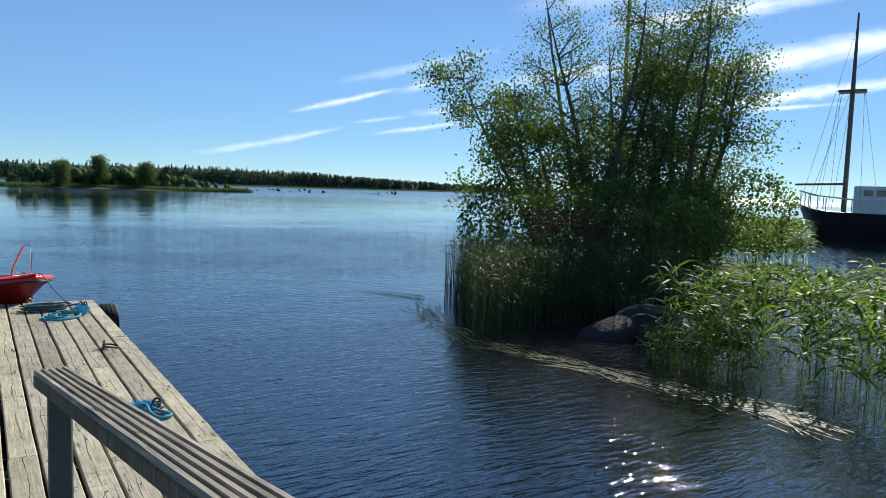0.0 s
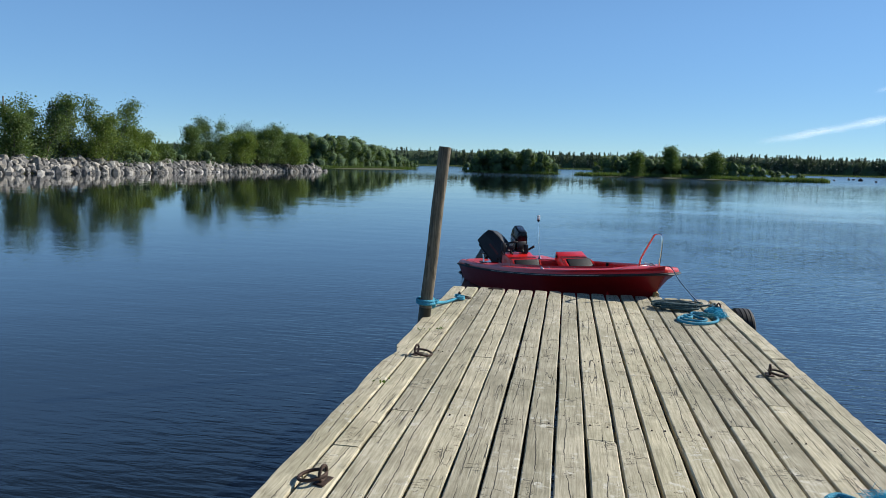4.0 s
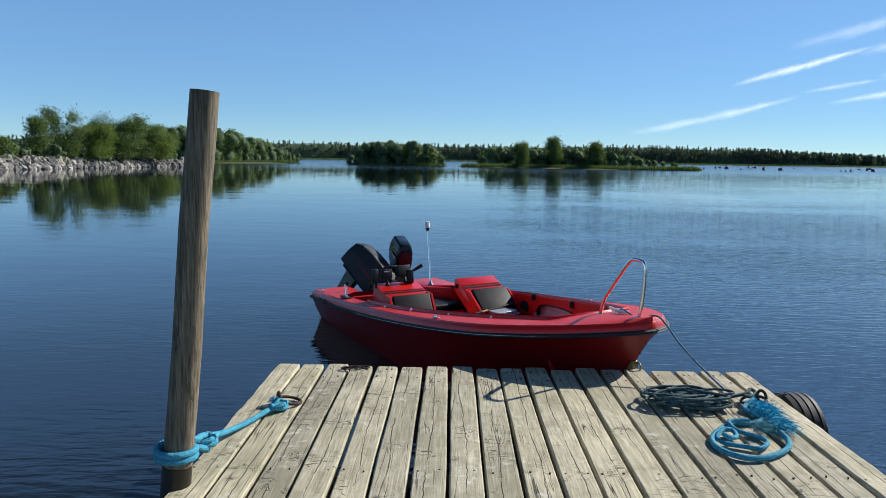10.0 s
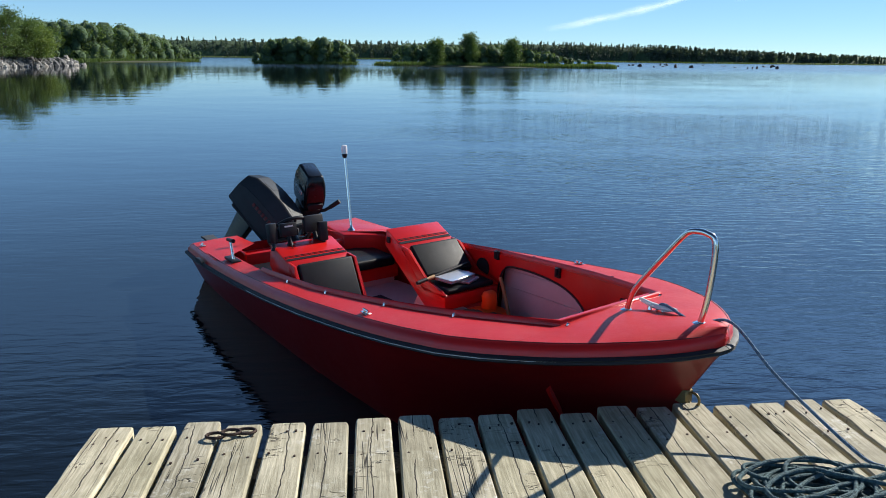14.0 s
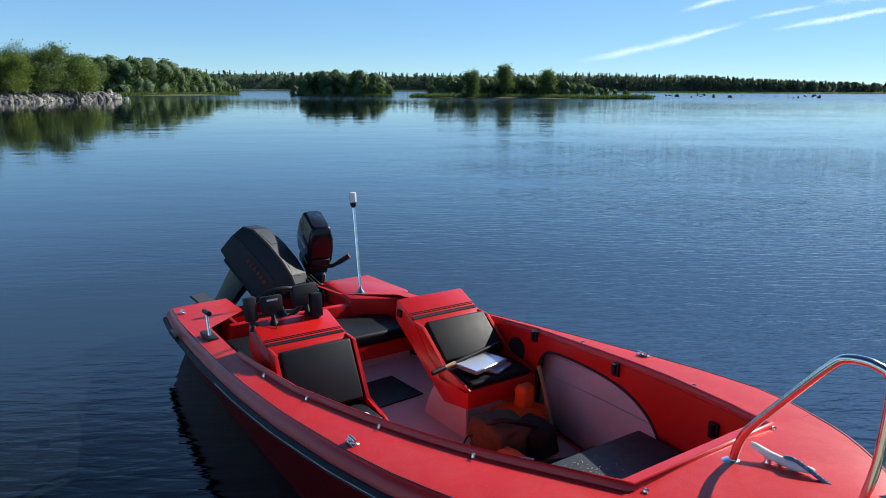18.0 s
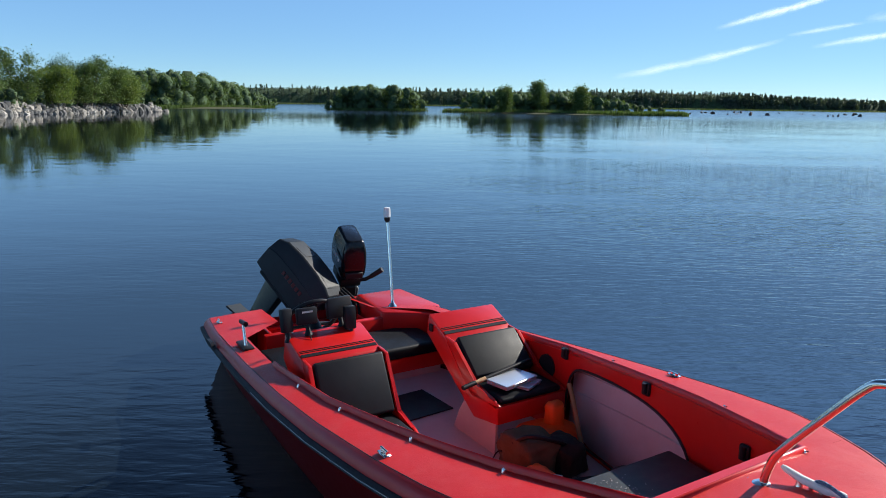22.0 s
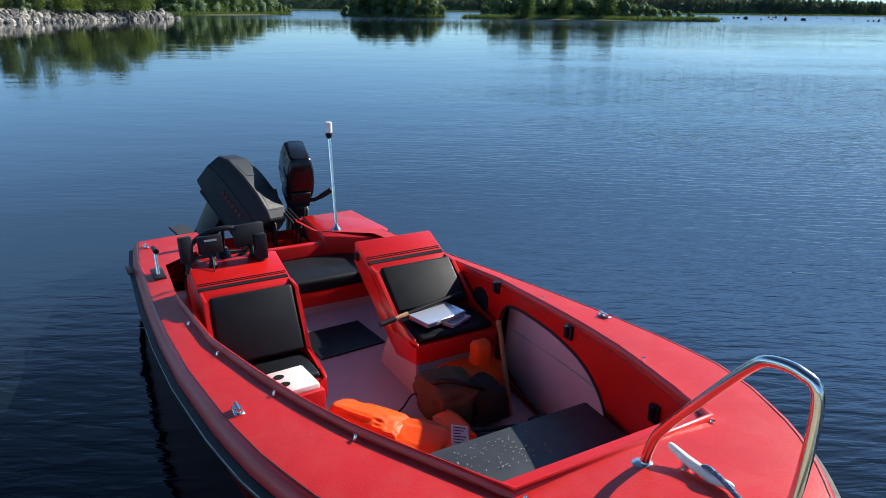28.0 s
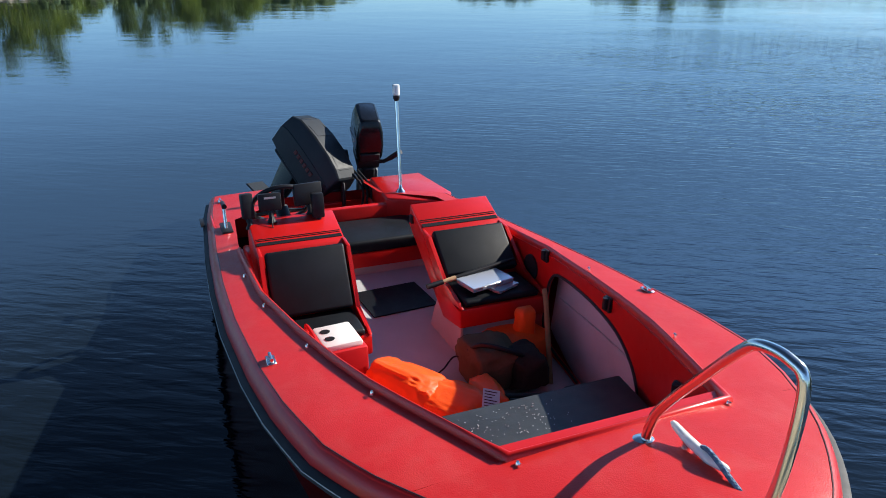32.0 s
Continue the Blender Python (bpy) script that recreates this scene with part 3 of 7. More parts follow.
def conifers(name, line, n, h0, h1, label, leaf=0.9):
    """A far forest edge of spruces and some broadleaf crowns."""
    line = np.array(line, float)
    co = []
    for _ in range(n):
        t = rng.uniform(0, len(line) - 1)
        k = int(t)
        p = line[k] * (1 - t + k) + line[min(k + 1, len(line) - 1)] * (t - k)
        f = p[2] * rng.uniform(h0, h1)
        x, y = p[0] + rng.normal() * 5, p[1] + rng.uniform(-4, 22)
        if rng.random() < 0.6:
            m = 130
            z = rng.uniform(0.05, 1, m)
            r = ((1 - z) * f * 0.15 + 0.12) * np.sqrt(rng.uniform(0.2, 1, m))
            a = rng.uniform(0, 2 * np.pi, m)
            co.append(np.stack([x + r * np.cos(a), y + r * np.sin(a), z * f], 1))
        else:
            m = 130
            d = rng.normal(size=(m, 3))
            d /= np.linalg.norm(d, axis=1, keepdims=True)
            co.append(np.array((x, y, f * 0.45)) + d * np.array((f * 0.27, f * 0.27, f * 0.4)))
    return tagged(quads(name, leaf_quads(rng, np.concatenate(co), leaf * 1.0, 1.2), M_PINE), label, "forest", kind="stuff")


far = [(-470, 400, 13), (-360, 460, 14), (-230, 520, 14.5), (-90, 560, 14.5), (20, 560, 13.6), (140, 520, 14.2), (206, 500, 12.6), (240, 490, 10.4), (275, 485, 9.0), (330, 490, 7.6), (380, 500, 6.6), (520, 560, 6), (700, 640, 5.5), (900, 640, 5.5)]
bm = bmesh.new()
add_loft(bm, [[(x, y - 14, -0.1) for x, y, h in far], [(x, y - 8, 0.8) for x, y, h in far], [(x, y + 60, 2.0) for x, y, h in far], [(x * 1.6, y + 900, 2.0) for x, y, h in far]])
tagged(part("far_shore", bm, M_SOIL), "distant low shore with meadow edge", "ground", kind="structure")
canopy = bmesh.new()
ridge = [[], [], [], []]
for k in range(241):
    t = k / 240 * (len(far) - 1)
    i = min(int(t), len(far) - 2)
    x, y, h = (far[i][j] * (1 - t + i) + far[i + 1][j] * (t - i) for j in range(3))
    wob = [noise.noise(Vector((k * 0.61, j * 5.0, 2.0))) for j in range(4)]
    ridge[0].append((x, y - 3 + 2 * wob[0], 0.3))
    ridge[1].append((x, y + 1 + 3 * wob[1], h * (0.5 + 0.1 * wob[1])))
    ridge[2].append((x, y + 9, h * (0.8 + 0.12 * wob[2])))
    ridge[3].append((x, y + 40, h * (0.74 + 0.1 * wob[3])))
add_loft(canopy, ridge)
tagged(part("far_forest", canopy, M_CANOPY, smooth=60), "distant dark green forest canopy", "forest", kind="stuff")
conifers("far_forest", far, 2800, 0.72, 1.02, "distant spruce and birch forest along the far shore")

# breakwater of blasted stone
BW = [(-60, 14), (-54, 36), (-50, 54), (-48, 72), (-46, 92), (-43.5, 112)]


def on_line(line, t):
    k = min(int(t), len(line) - 2)
    return Vector(line[k]).lerp(Vector(line[k + 1]), t - k)


M_STONE = Mat("blasted_granite", 0.85)
_v = M_STONE.coords()
_c = M_STONE.ramp(M_STONE.n("ShaderNodeNewGeometry").outputs["Random Per Island"], [(0.0, (0.09, 0.09, 0.09)), (0.5, (0.2, 0.195, 0.185)), (0.8, (0.33, 0.3, 0.25)), (1.0, (0.5, 0.48, 0.44))])
_c = M_STONE.mix(0.5, _c, M_STONE.ramp(M_STONE.noise(_v, 3.0, 5.0, 0.7), [(0.3, (0.5, 0.5, 0.5)), (0.7, (1, 1, 1))]), "MULTIPLY")
M_STONE.color(_c)
M_STONE.bump(M_STONE.noise(_v, 7.0, 5.0, 0.7), 0.04)
M_STONE = M_STONE.m
breakwater = tagged(empty("breakwater", Matrix.Translation((0, 0, 0))), "long breakwater of pale blasted stone blocks", "breakwater")
bm = bmesh.new()
core = [[], [], [], []]
for k in range(26):
    p = on_line(BW, 5 * k / 25)
    core[0].append((p.x + 1.0, p.y, -0.4))
    core[1].append((p.x - 1.2, p.y, 1.0 - 0.4 * (k / 25) ** 2))
    core[2].append((p.x - 9, p.y, 1.2))
    core[3].append((p.x - 24, p.y, 1.3))
add_loft(bm, core)
part("core", bm, M_SOIL, breakwater, "gravel and soil crest of the breakwater")


rs = random.Random(11)
stones = bmesh.new()
for k in range(1800):
    tt = rs.random() ** 0.9
    p = on_line(BW, 5 * tt)
    u = rs.random() * (1 - 0.4 * tt**2)
    rock_mesh(stones, (p.x + 1.1 - 2.9 * u + rs.uniform(-0.2, 0.2), p.y + rs.uniform(-0.3, 0.3), -0.1 + 1.5 * u + rs.uniform(-0.1, 0.1)), rs.choice((rs.uniform(0.16, 0.34), rs.uniform(0.2, 0.45), rs.uniform(0.35, 0.68))), k * 0.37)
st = part("stone", stones, M_STONE, breakwater, "pale blasted granite blocks", smooth=0)
tagged(st, kind="stuff")


# ---- trees ----
def branch(rng, p, d, length, r, steps, wob=0.18, lift=0.05):
    pts = [np.array(p, float)]
    d = np.array(d, float)
    for _ in range(steps):
        d = d + rng.normal(size=3) * wob + np.array((0, 0, lift))
        d /= np.linalg.norm(d)
        pts.append(pts[-1] + d * length / steps)
    return pts


def make_tree(base, height, spread, seed, mat_leaf, label, leaf=0.07, n_leaf=6000, stems=1, lean=(0, 0), clump=0.35, low=0.25, limbs=9, far=False):
    """A tree: tapered stems, limbs, and a crown of many separate leaves with gaps."""
    r = np.random.default_rng(seed)
    tree = tagged(empty("tree", Matrix.Translation(base)), label, "tree")
    wood, tips = bmesh.new(), []
    sides = 5 if far else 8
    for s in range(stems):
        a = 2 * math.pi * s / max(1, stems) + r.uniform(0, 1)
        k = (0.32 if stems > 1 else 0.0) * r.uniform(0.5, 1.2)
        d = np.array((math.cos(a) * k * spread / 3 + lean[0], math.sin(a) * k * spread / 3 + lean[1], 1.0))
        d /= np.linalg.norm(d)
        h = height * (r.uniform(0.9, 1.02) if far else r.uniform(0.75, 1.0))
        st_pts = branch(r, (math.cos(a) * 0.25 * (stems > 1), math.sin(a) * 0.25 * (stems > 1), -0.3), d, h, 0, 9, 0.06, 0.03)
        r0 = 0.011 * height + 0.02
        add_tube(wood, st_pts, [r0 * (1 - 0.9 * i / 9) for i in range(10)], sides)
        tips += [st_pts[-1], st_pts[-2]]
        for _ in range(limbs):
            t = r.uniform(low, 0.95)
            i = t * 9
            p = st_pts[int(i)] * (1 - i % 1) + st_pts[min(9, int(i) + 1)] * (i % 1)
            b = r.uniform(0, 2 * math.pi)
            ln = spread * (0.62 - 0.45 * t) * r.uniform(0.6, 1.15) + 0.25
            lb = branch(r, p, (math.cos(b), math.sin(b), r.uniform(0.1, 0.7)), ln, 0, 5, 0.2, 0.04)
            add_tube(wood, lb, [r0 * 0.4 * (1 - t * 0.5) * (1 - 0.85 * j / 5) for j in range(6)], sides - 2 if far else 6, caps=False)
            tips += lb[2:]
            if not far:
                for j in (2, 3, 4):
                    sb = branch(r, lb[j], r.normal(size=3) + np.array((math.cos(b), math.sin(b), 0.3)), ln * 0.4, 0, 3, 0.25)
                    add_tube(wood, sb, [0.008, 0.006, 0.004, 0.003], 4, caps=False)
                    tips += sb[1:]
    part("trunk", wood, M_BARK, tree)
    tips = np.array(tips)
    c = tips[r.integers(0, len(tips), n_leaf)] + r.normal(size=(n_leaf, 3)) * clump * np.array((1, 1, 0.75))
    c = c[c[:, 2] > 0.05 * height]
    quads("crown", leaf_quads(r, c, leaf, 1.4, 0.3), mat_leaf, tree)
    return tree


# the alder and birch clump on the point beside the dock
ground_patch("point_ground", 14.9, 2.2, 4.6, 2.9, 0.5, M_SOIL, "low grassy point beside the dock", 9)
make_tree((13.6, 4.3, 0.4), 6.2, 3.5, 27, M_LEAF, "spreading dark green alder with several stems", 0.062, 19000, 4, (-0.01, 0.0), 0.2, 0.22, 18)
make_tree((14.7, 3.5, 0.4), 8.6, 3.4, 22, M_BIRCH, "tall slender birch with fine backlit leaves", 0.042, 28000, 6, (0, 0), 0.25, 0.1, 14)
make_tree((16.1, 2.3, 0.4), 7.9, 3.6, 23, M_LEAF, "tall alder with dense dark leaves", 0.055, 25000, 5, (0.05, -0.05), 0.3, 0.1, 13)
make_tree((16.3, 2.4, 0.4), 6.2, 2.8, 24, M_LEAF, "leafy alder at the edge of the clump", 0.05, 19000, 3, (0.05, -0.04), 0.3, 0.1, 12)


# ---- boat: x towards the bow, y to port, z up from the water ----
BOAT = Matrix.Translation((-1.334, 3.663, -0.05)) @ Matrix.Rotation(radians(-59.2), 4, "Z")
boat = tagged(empty("motorboat", BOAT), "red open motorboat with black rub rail, moored at the dock end", "boat")


def red_mat(name, c, rough, antislip=False):
    k = Mat(name, rough)
    v = k.coords()
    f = k.noise(v, 3.0, 5.0, 0.6)
    g = k.noise(v, 38.0, 4.0, 0.7)
    col = k.ramp(f, [(0.3, tuple(0.86 * x for x in c)), (0.7, c)])
    col = k.mix(k.ramp(g, [(0.6, (0, 0, 0)), (0.85, (0.22, 0.22, 0.22))]), col, (0.66, 0.06, 0.042))
    if antislip:
        # chalky sun-faded patches and fine scuffs
        fade = k.noise(v, 7.0, 6.0, 0.72, 0.4)
        col = k.mix(k.ramp(fade, [(0.46, (0, 0, 0)), (0.72, (0.38, 0.38, 0.38))]), col, (0.62, 0.085, 0.07))
        dirt = k.noise(v, 90.0, 4.0, 0.75)
        col = k.mix(k.ramp(dirt, [(0.62, (0, 0, 0)), (0.8, (0.4, 0.4, 0.4))]), col, (0.16, 0.02, 0.02))
    k.color(col)
    k.rough(g, max(0.05, rough - 0.08), rough + 0.12)
    if antislip:
        ch = k.n("ShaderNodeTexVoronoi", Scale=260.0)
        k.link(v, ch.inputs["Vector"])
        k.bump(ch.outputs["Distance"], 0.0006, 0.6)
        k.b.inputs["Specular IOR Level"].default_value = 0.3
    else:
        k.b.inputs["Coat Weight"].default_value = 0.12
        k.b.inputs["Coat Roughness"].default_value = 0.08
        k.bump(k.noise(v, 5.0, 2.0), 0.004)
    return k.m


# hull red is a third of M_RED, with the side's shade put into it
M_HULL = red_mat("shaded_red_gelcoat", (0.2, 0.005, 0.006), 0.34)
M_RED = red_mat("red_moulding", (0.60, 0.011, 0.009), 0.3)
M_DECK = red_mat("red_antislip_deck", (0.58, 0.015, 0.013), 0.42, True)
M_VINYL = plain("black_vinyl", (0.008, 0.010, 0.013), 0.5, vary=0.45, scale=5, bump=0.0006, bscale=260)
M_LINER = plain("pale_grey_liner", (0.50, 0.495, 0.50), 0.6, vary=0.12, scale=4, bump=0.001)
M_PLASTIC = plain("black_plastic", (0.016, 0.016, 0.018), 0.42, vary=0.2)
M_COWL = plain("charcoal_engine_cowl", (0.016, 0.021, 0.026), 0.52, vary=0.18, scale=9, bump=0.0003, bscale=400)
M_COWLB = plain("gloss_black_engine_cowl", (0.007, 0.008, 0.010), 0.22, vary=0.15)
for mt_, sp_ in ((M_COWL, 0.28), (M_COWLB, 0.35), (M_VINYL, 0.22), (M_PLASTIC, 0.2)):
    mt_.node_tree.nodes["Principled BSDF"].inputs["Specular IOR Level"].default_value = sp_
M_GREYM = plain("grey_cast_metal", (0.12, 0.125, 0.13), 0.5, 0.6, vary=0.2)
M_WHITEP = plain("white_plastic", (0.75, 0.75, 0.73), 0.4, vary=0.05)
M_DKRED = plain("dull_red_mark", (0.09, 0.012, 0.012), 0.5)
M_PALE = plain("pale_mark", (0.5, 0.5, 0.5), 0.5)
M_SCREEN = plain("dark_glass_screen", (0.01, 0.012, 0.016), 0.08, coat=0.5, vary=0.1)


def deck_z(s):
    return 0.38 + 0.062 * s + 0.0105 * s * s


def table(pairs, s):
    xs, ys = zip(*pairs)
    return float(np.interp(s, xs, ys))


BEAM = [(0, 0.765), (0.42, 0.815), (1.3, 0.865), (1.9, 0.885), (2.4, 0.885), (2.9, 0.86), (3.2, 0.83), (3.5, 0.775), (3.7, 0.693), (3.9, 0.577), (4.0, 0.505), (4.1, 0.415), (4.2, 0.312), (4.27, 0.222), (4.32, 0.14), (4.35, 0.068), (4.365, 0.002)]
COAM = [(0, 0.34), (0.44, 0.36), (0.56, 0.48), (0.75, 0.665), (1.5, 0.72), (2.2, 0.71), (2.7, 0.64), (3.0, 0.585), (3.25, 0.525), (3.45, 0.46), (3.8, 0.34)]
STATIONS = [0, 0.15, 0.3, 0.44, 0.56, 0.75, 1.0, 1.3, 1.6, 1.9, 2.15, 2.4, 2.7, 2.9, 3.05, 3.2, 3.35, 3.5, 3.6, 3.7, 3.8, 3.9, 3.98, 4.05, 4.1, 4.15, 4.2, 4.24, 4.27, 4.3, 4.32, 4.337, 4.35, 4.359, 4.365]
RINGS = [(s, table(BEAM, s) if s in (0, STATIONS[-1]) else sum(table(BEAM, min(4.365, max(0, s + o))) for o in (-0.03, -0.015, 0, 0.015, 0.03)) / 5) for s in STATIONS]


def skin_point(s, b, f):
    """A point of the hull side, f from 0 at the keel to 1 at the rub rail."""
    sk = s if s < 3.0 else 3.0 + (s - 3.0) * 0.74
    vee = min(b, max(0.001, 0.8 * (4.37 - s) / 1.2))
    zk = -0.2 + 0.09 * max(0.0, (s - 3.2) / 1.25) ** 2
    zr = deck_z(s) - 0.062
    zc = -0.06 + 0.03 * s
    if f < 0.35:
        t = f / 0.35
        return Vector((sk, vee * 0.76 * t, zk + (zc - zk) * t))
    t = (f - 0.35) / 0.65
    return Vector((sk + (s - sk) * t**1.15, (vee + (b - vee) * t**5) * (0.76 + 0.24 * t**0.8), zc + (zr - zc) * t))


bm = bmesh.new()
FS = [0, 0.18, 0.35, 0.36, 0.5, 0.65, 0.8, 0.92, 1.0]
rows = []
for s, b in RINGS:
    half = [skin_point(s, b, f) for f in FS]
    rows.append([Vector((p.x, -p.y, p.z)) for p in reversed(half)] + half[1:])
add_loft(bm, rows)
tv = [bm.verts.new(p) for p in rows[0]]
bm.faces.new(tv)
bm.verts.ensure_lookup_table()
part("hull", bm, M_HULL, boat, "glossy red hull side, its shade put into the colour", 30)

# flared band above the rub rail
for side, nm in ((-1, "gunwale"), (1, "gunwale")):
    bm = bmesh.new()
    add_loft(bm, [[(s, side * b, deck_z(s) - 0.062), (s, side * (b - 0.006), deck_z(s) - 0.03), (s, side * max(0.0, b - 0.028), deck_z(s) - 0.004), (s, side * max(0.0, b - 0.042), deck_z(s))] for s, b in RINGS])
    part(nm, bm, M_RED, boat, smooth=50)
    bm = bmesh.new()
    pts = [(s, side * b, deck_z(s) - 0.066) for s, b in RINGS]
    rws = []
    for i, p in enumerate(pts):
        a, c = Vector(pts[max(0, i - 1)]), Vector(pts[min(len(pts) - 1, i + 1)])
        d = (c - a).normalized()
        out = Vector((d.y, -d.x, 0)) * (-side)
        out = Vector((1, 0, 0)) if i == len(pts) - 1 else out
        p = Vector(p)
        rws.append([p + out * o + Vector((0, 0, z)) for o, z in ((-0.005, 0.015), (0.012, 0.0145), (0.023, 0.009), (0.019, 0.002), (0.024, -0.006), (0.014, -0.0145), (-0.005, -0.015))])
    add_loft(bm, rws)
    rub = part("rub_rail", bm, M_RUBBER, boat, "black rubber rub rail", 60)
    bm = bmesh.new()
    add_tube(bm, [(s, side * (b + 0.0215), deck_z(s) - 0.064) for s, b in RINGS if 1.5 < s < 4.1], 0.0022, 5)
    part("insert_line", bm, M_PALE, rub, "pale rub rail insert")
    bm = bmesh.new()
    add_tube(bm, [(s, side * (b - 0.043), deck_z(s) + 0.0005) for s, b in RINGS if s < 4.33], 0.0022, 5)
    part("deck_joint", bm, M_DKRED, boat, "dark joint between deck and gunwale")

# side decks and foredeck
bm = bmesh.new()
for side in (-1, 1):
    rws = []
    for s, b in RINGS:
        if s > 3.8:
            break
        o, c = b - 0.042, table(COAM, s)
        z = deck_z(s)
        rws.append([(s, side * o, z), (s, side * (o - 0.012), z + 0.002), (s, side * (o * 0.5 + c * 0.5), z + 0.01), (s, side * c, z + 0.014)])
    add_loft(bm, rws)
rws = []
for s, b in RINGS:
    if s < 3.8:
        continue
    o, z = max(0.004, b - 0.042), deck_z(s)
    rws.append([(s, o * t, z + 0.03 * (1 - t * t)) for t in (-1, -0.97, -0.6, -0.3, 0, 0.3, 0.6, 0.97, 1)])
add_loft(bm, rws)
part("deck", bm, M_DECK, boat, "red antislip deck, sun-faded", 60)

# raised lip round the cockpit
lip = [(s, -table(COAM, s)) for s in np.linspace(1.45, 3.8, 26)] + [(s, table(COAM, s)) for s in np.linspace(3.8, 1.45, 26)]
bm = bmesh.new()
rws = []
for i, (s, y) in enumerate(lip):
    z = deck_z(s) + 0.014
    inw = -0.02 if y > 0 else 0.02
    ins = 0.02 if s > 3.79 else 0
    rws.append([(s + ins * 0.6, y - inw * 0.6, z - 0.004), (s + ins * 0.4, y - inw * 0.4, z + 0.02), (s, y, z + 0.026), (s - ins * 0.4, y + inw * 0.4, z + 0.022), (s - ins * 0.6, y + inw * 0.7, z + 0.006), (s - ins, y + inw, z - 0.03)])
add_loft(bm, rws)
part("coaming", bm, M_RED, boat, "raised red cockpit coaming", 60)


# inner side panels, the port one with a storage opening
def side_panel(side, hole):
    bm = bmesh.new()
    top = [(s, deck_z(s) + 0.01) for s in np.linspace(3.76, 1.4, 22)]
    outer = [(1.4, 0.04), (2.2, 0.04), (3.0, 0.06), (3.3, 0.28), (3.76, 0.52)] + top
    loops = [outer] + ([hole] if hole else [])
    edges = []
    for lp in loops:
        vs = [bm.verts.new((s, 0, z)) for s, z in lp]
        edges += [bm.edges.new((vs[i], vs[(i + 1) % len(vs)])) for i in range(len(vs))]
    bmesh.ops.triangle_fill(bm, use_beauty=True, use_dissolve=False, edges=edges)
    if hole:
        inner = {(round(s, 4), round(z, 4)) for s, z in hole}
        bad = [f for f in bm.faces if all((round(v.co.x, 4), round(v.co.z, 4)) in inner for v in f.verts)]
        bmesh.ops.delete(bm, geom=bad, context="FACES_ONLY")
    for v in bm.verts:
        v.co.y = side * (table(COAM, v.co.x) - 0.02)
    ext = bmesh.ops.extrude_face_region(bm, geom=list(bm.faces))
    for g in ext["geom"]:
        if isinstance(g, bmesh.types.BMVert):
            g.co.y += side * 0.012
    return part("side_panel", bm, M_RED, boat, "red moulded cockpit side", 30)


HOLE = [(v.x, v.y) for v in bezier([(x, z, 0) for x, z in ((2.25, 0.14), (2.25, 0.36), (2.30, 0.485), (2.42, 0.535), (2.74, 0.56), (2.98, 0.55), (3.15, 0.495), (3.23, 0.39), (3.21, 0.2), (3.05, 0.13), (2.6, 0.11))], 3, True)]
side_panel(-1, None)
side_panel(1, HOLE)
bm = bmesh.new()
add_tube(bm, [(s, table(COAM, s) - 0.022, z) for s, z in HOLE], 0.007, 6, closed=True)
part("edge_trim", bm, M_RUBBER, boat, "black rubber edging of the storage opening")
bm = bmesh.new()
add_loft(bm, [[(s, table(COAM, s) + 0.075 - 0.05 * (1 - t), 0.02 + (deck_z(s) - 0.06) * t) for t in (0, 0.3, 0.6, 1.0)] for s in np.linspace(2.2, 3.4, 12)])
for z in (0.33, 0.45):
    add_tube(bm, [(s, table(COAM, s) + 0.075 - 0.05 * (1 - (z - 0.02) / (deck_z(s) - 0.06)), z + 0.1 * (s - 2.2)) for s in np.linspace(2.25, 3.35, 10)], 0.006, 6)
part("hull_lining", bm, M_LINER, boat, "pale ribbed inner skin of the hull")
# solid black disc paints the dark inside of the speaker hole
bm = bmesh.new()
add_tube(bm, [(2.065, table(COAM, 2.07) - 0.03, 0.445), (2.065, table(COAM, 2.07) - 0.012, 0.445)], 0.068, 24)
part("speaker_port", bm, M_PLASTIC, boat, "round side opening drawn as a solid black disc")

# floor, bulkheads
bm = bmesh.new()
add_loft(bm, [[(s, -table(COAM, s) + 0.02, 0.055 + 0.012 * s), (s, 0, 0.05 + 0.012 * s), (s, table(COAM, s) - 0.02, 0.055 + 0.012 * s)] for s in (0.62, 1.0, 1.5, 2.0, 2.5, 3.0, 3.25)])
part("cockpit_floor", bm, M_LINER, boat, "pale grey cockpit floor")
bm = bmesh.new()
add_prism(bm, [(3.742, -0.2, 0.2), (3.742, 0.2, 0.2), (3.742, 0.355, 0.46), (3.742, 0.36, deck_z(3.78) + 0.02), (3.742, -0.36, deck_z(3.78) + 0.02), (3.742, -0.355, 0.46)], (0.03, 0, 0))
part("front_bulkhead", bm, M_RED, boat)
bm = bmesh.new()
add_box(bm, (0.545, -0.5, 0.05), (0.60, 0.5, 0.385), 0.012, seg=2)
part("well_bulkhead", bm, M_RED, boat)
for y in (-0.37, 0.36):
    bm = bmesh.new()
    add_box(bm, (0.0, y - 0.012, 0.0), (0.56, y + 0.012, 0.30), 0.006)
    part("well_side", bm, M_RED, boat)
bm = bmesh.new()
add_box(bm, (0.02, -0.36, 0.02), (0.55, 0.35, 0.05))
part("well_floor", bm, M_RED, boat)
bm = bmesh.new()
add_box(bm, (-0.02, -0.36, -0.1), (0.03, 0.35, 0.245), 0.01)
part("transom_board", bm, M_RED, boat)
# port quarter locker that carries the stern light
bm = bmesh.new()
zt = 0.425
vs = add_prism(bm, [(0.06, 0.40, 0.2), (0.06, 0.80, 0.2), (0.62, 0.84, 0.2), (0.80, 0.70, 0.2), (0.60, 0.36, 0.2)], (0, 0, zt - 0.2))
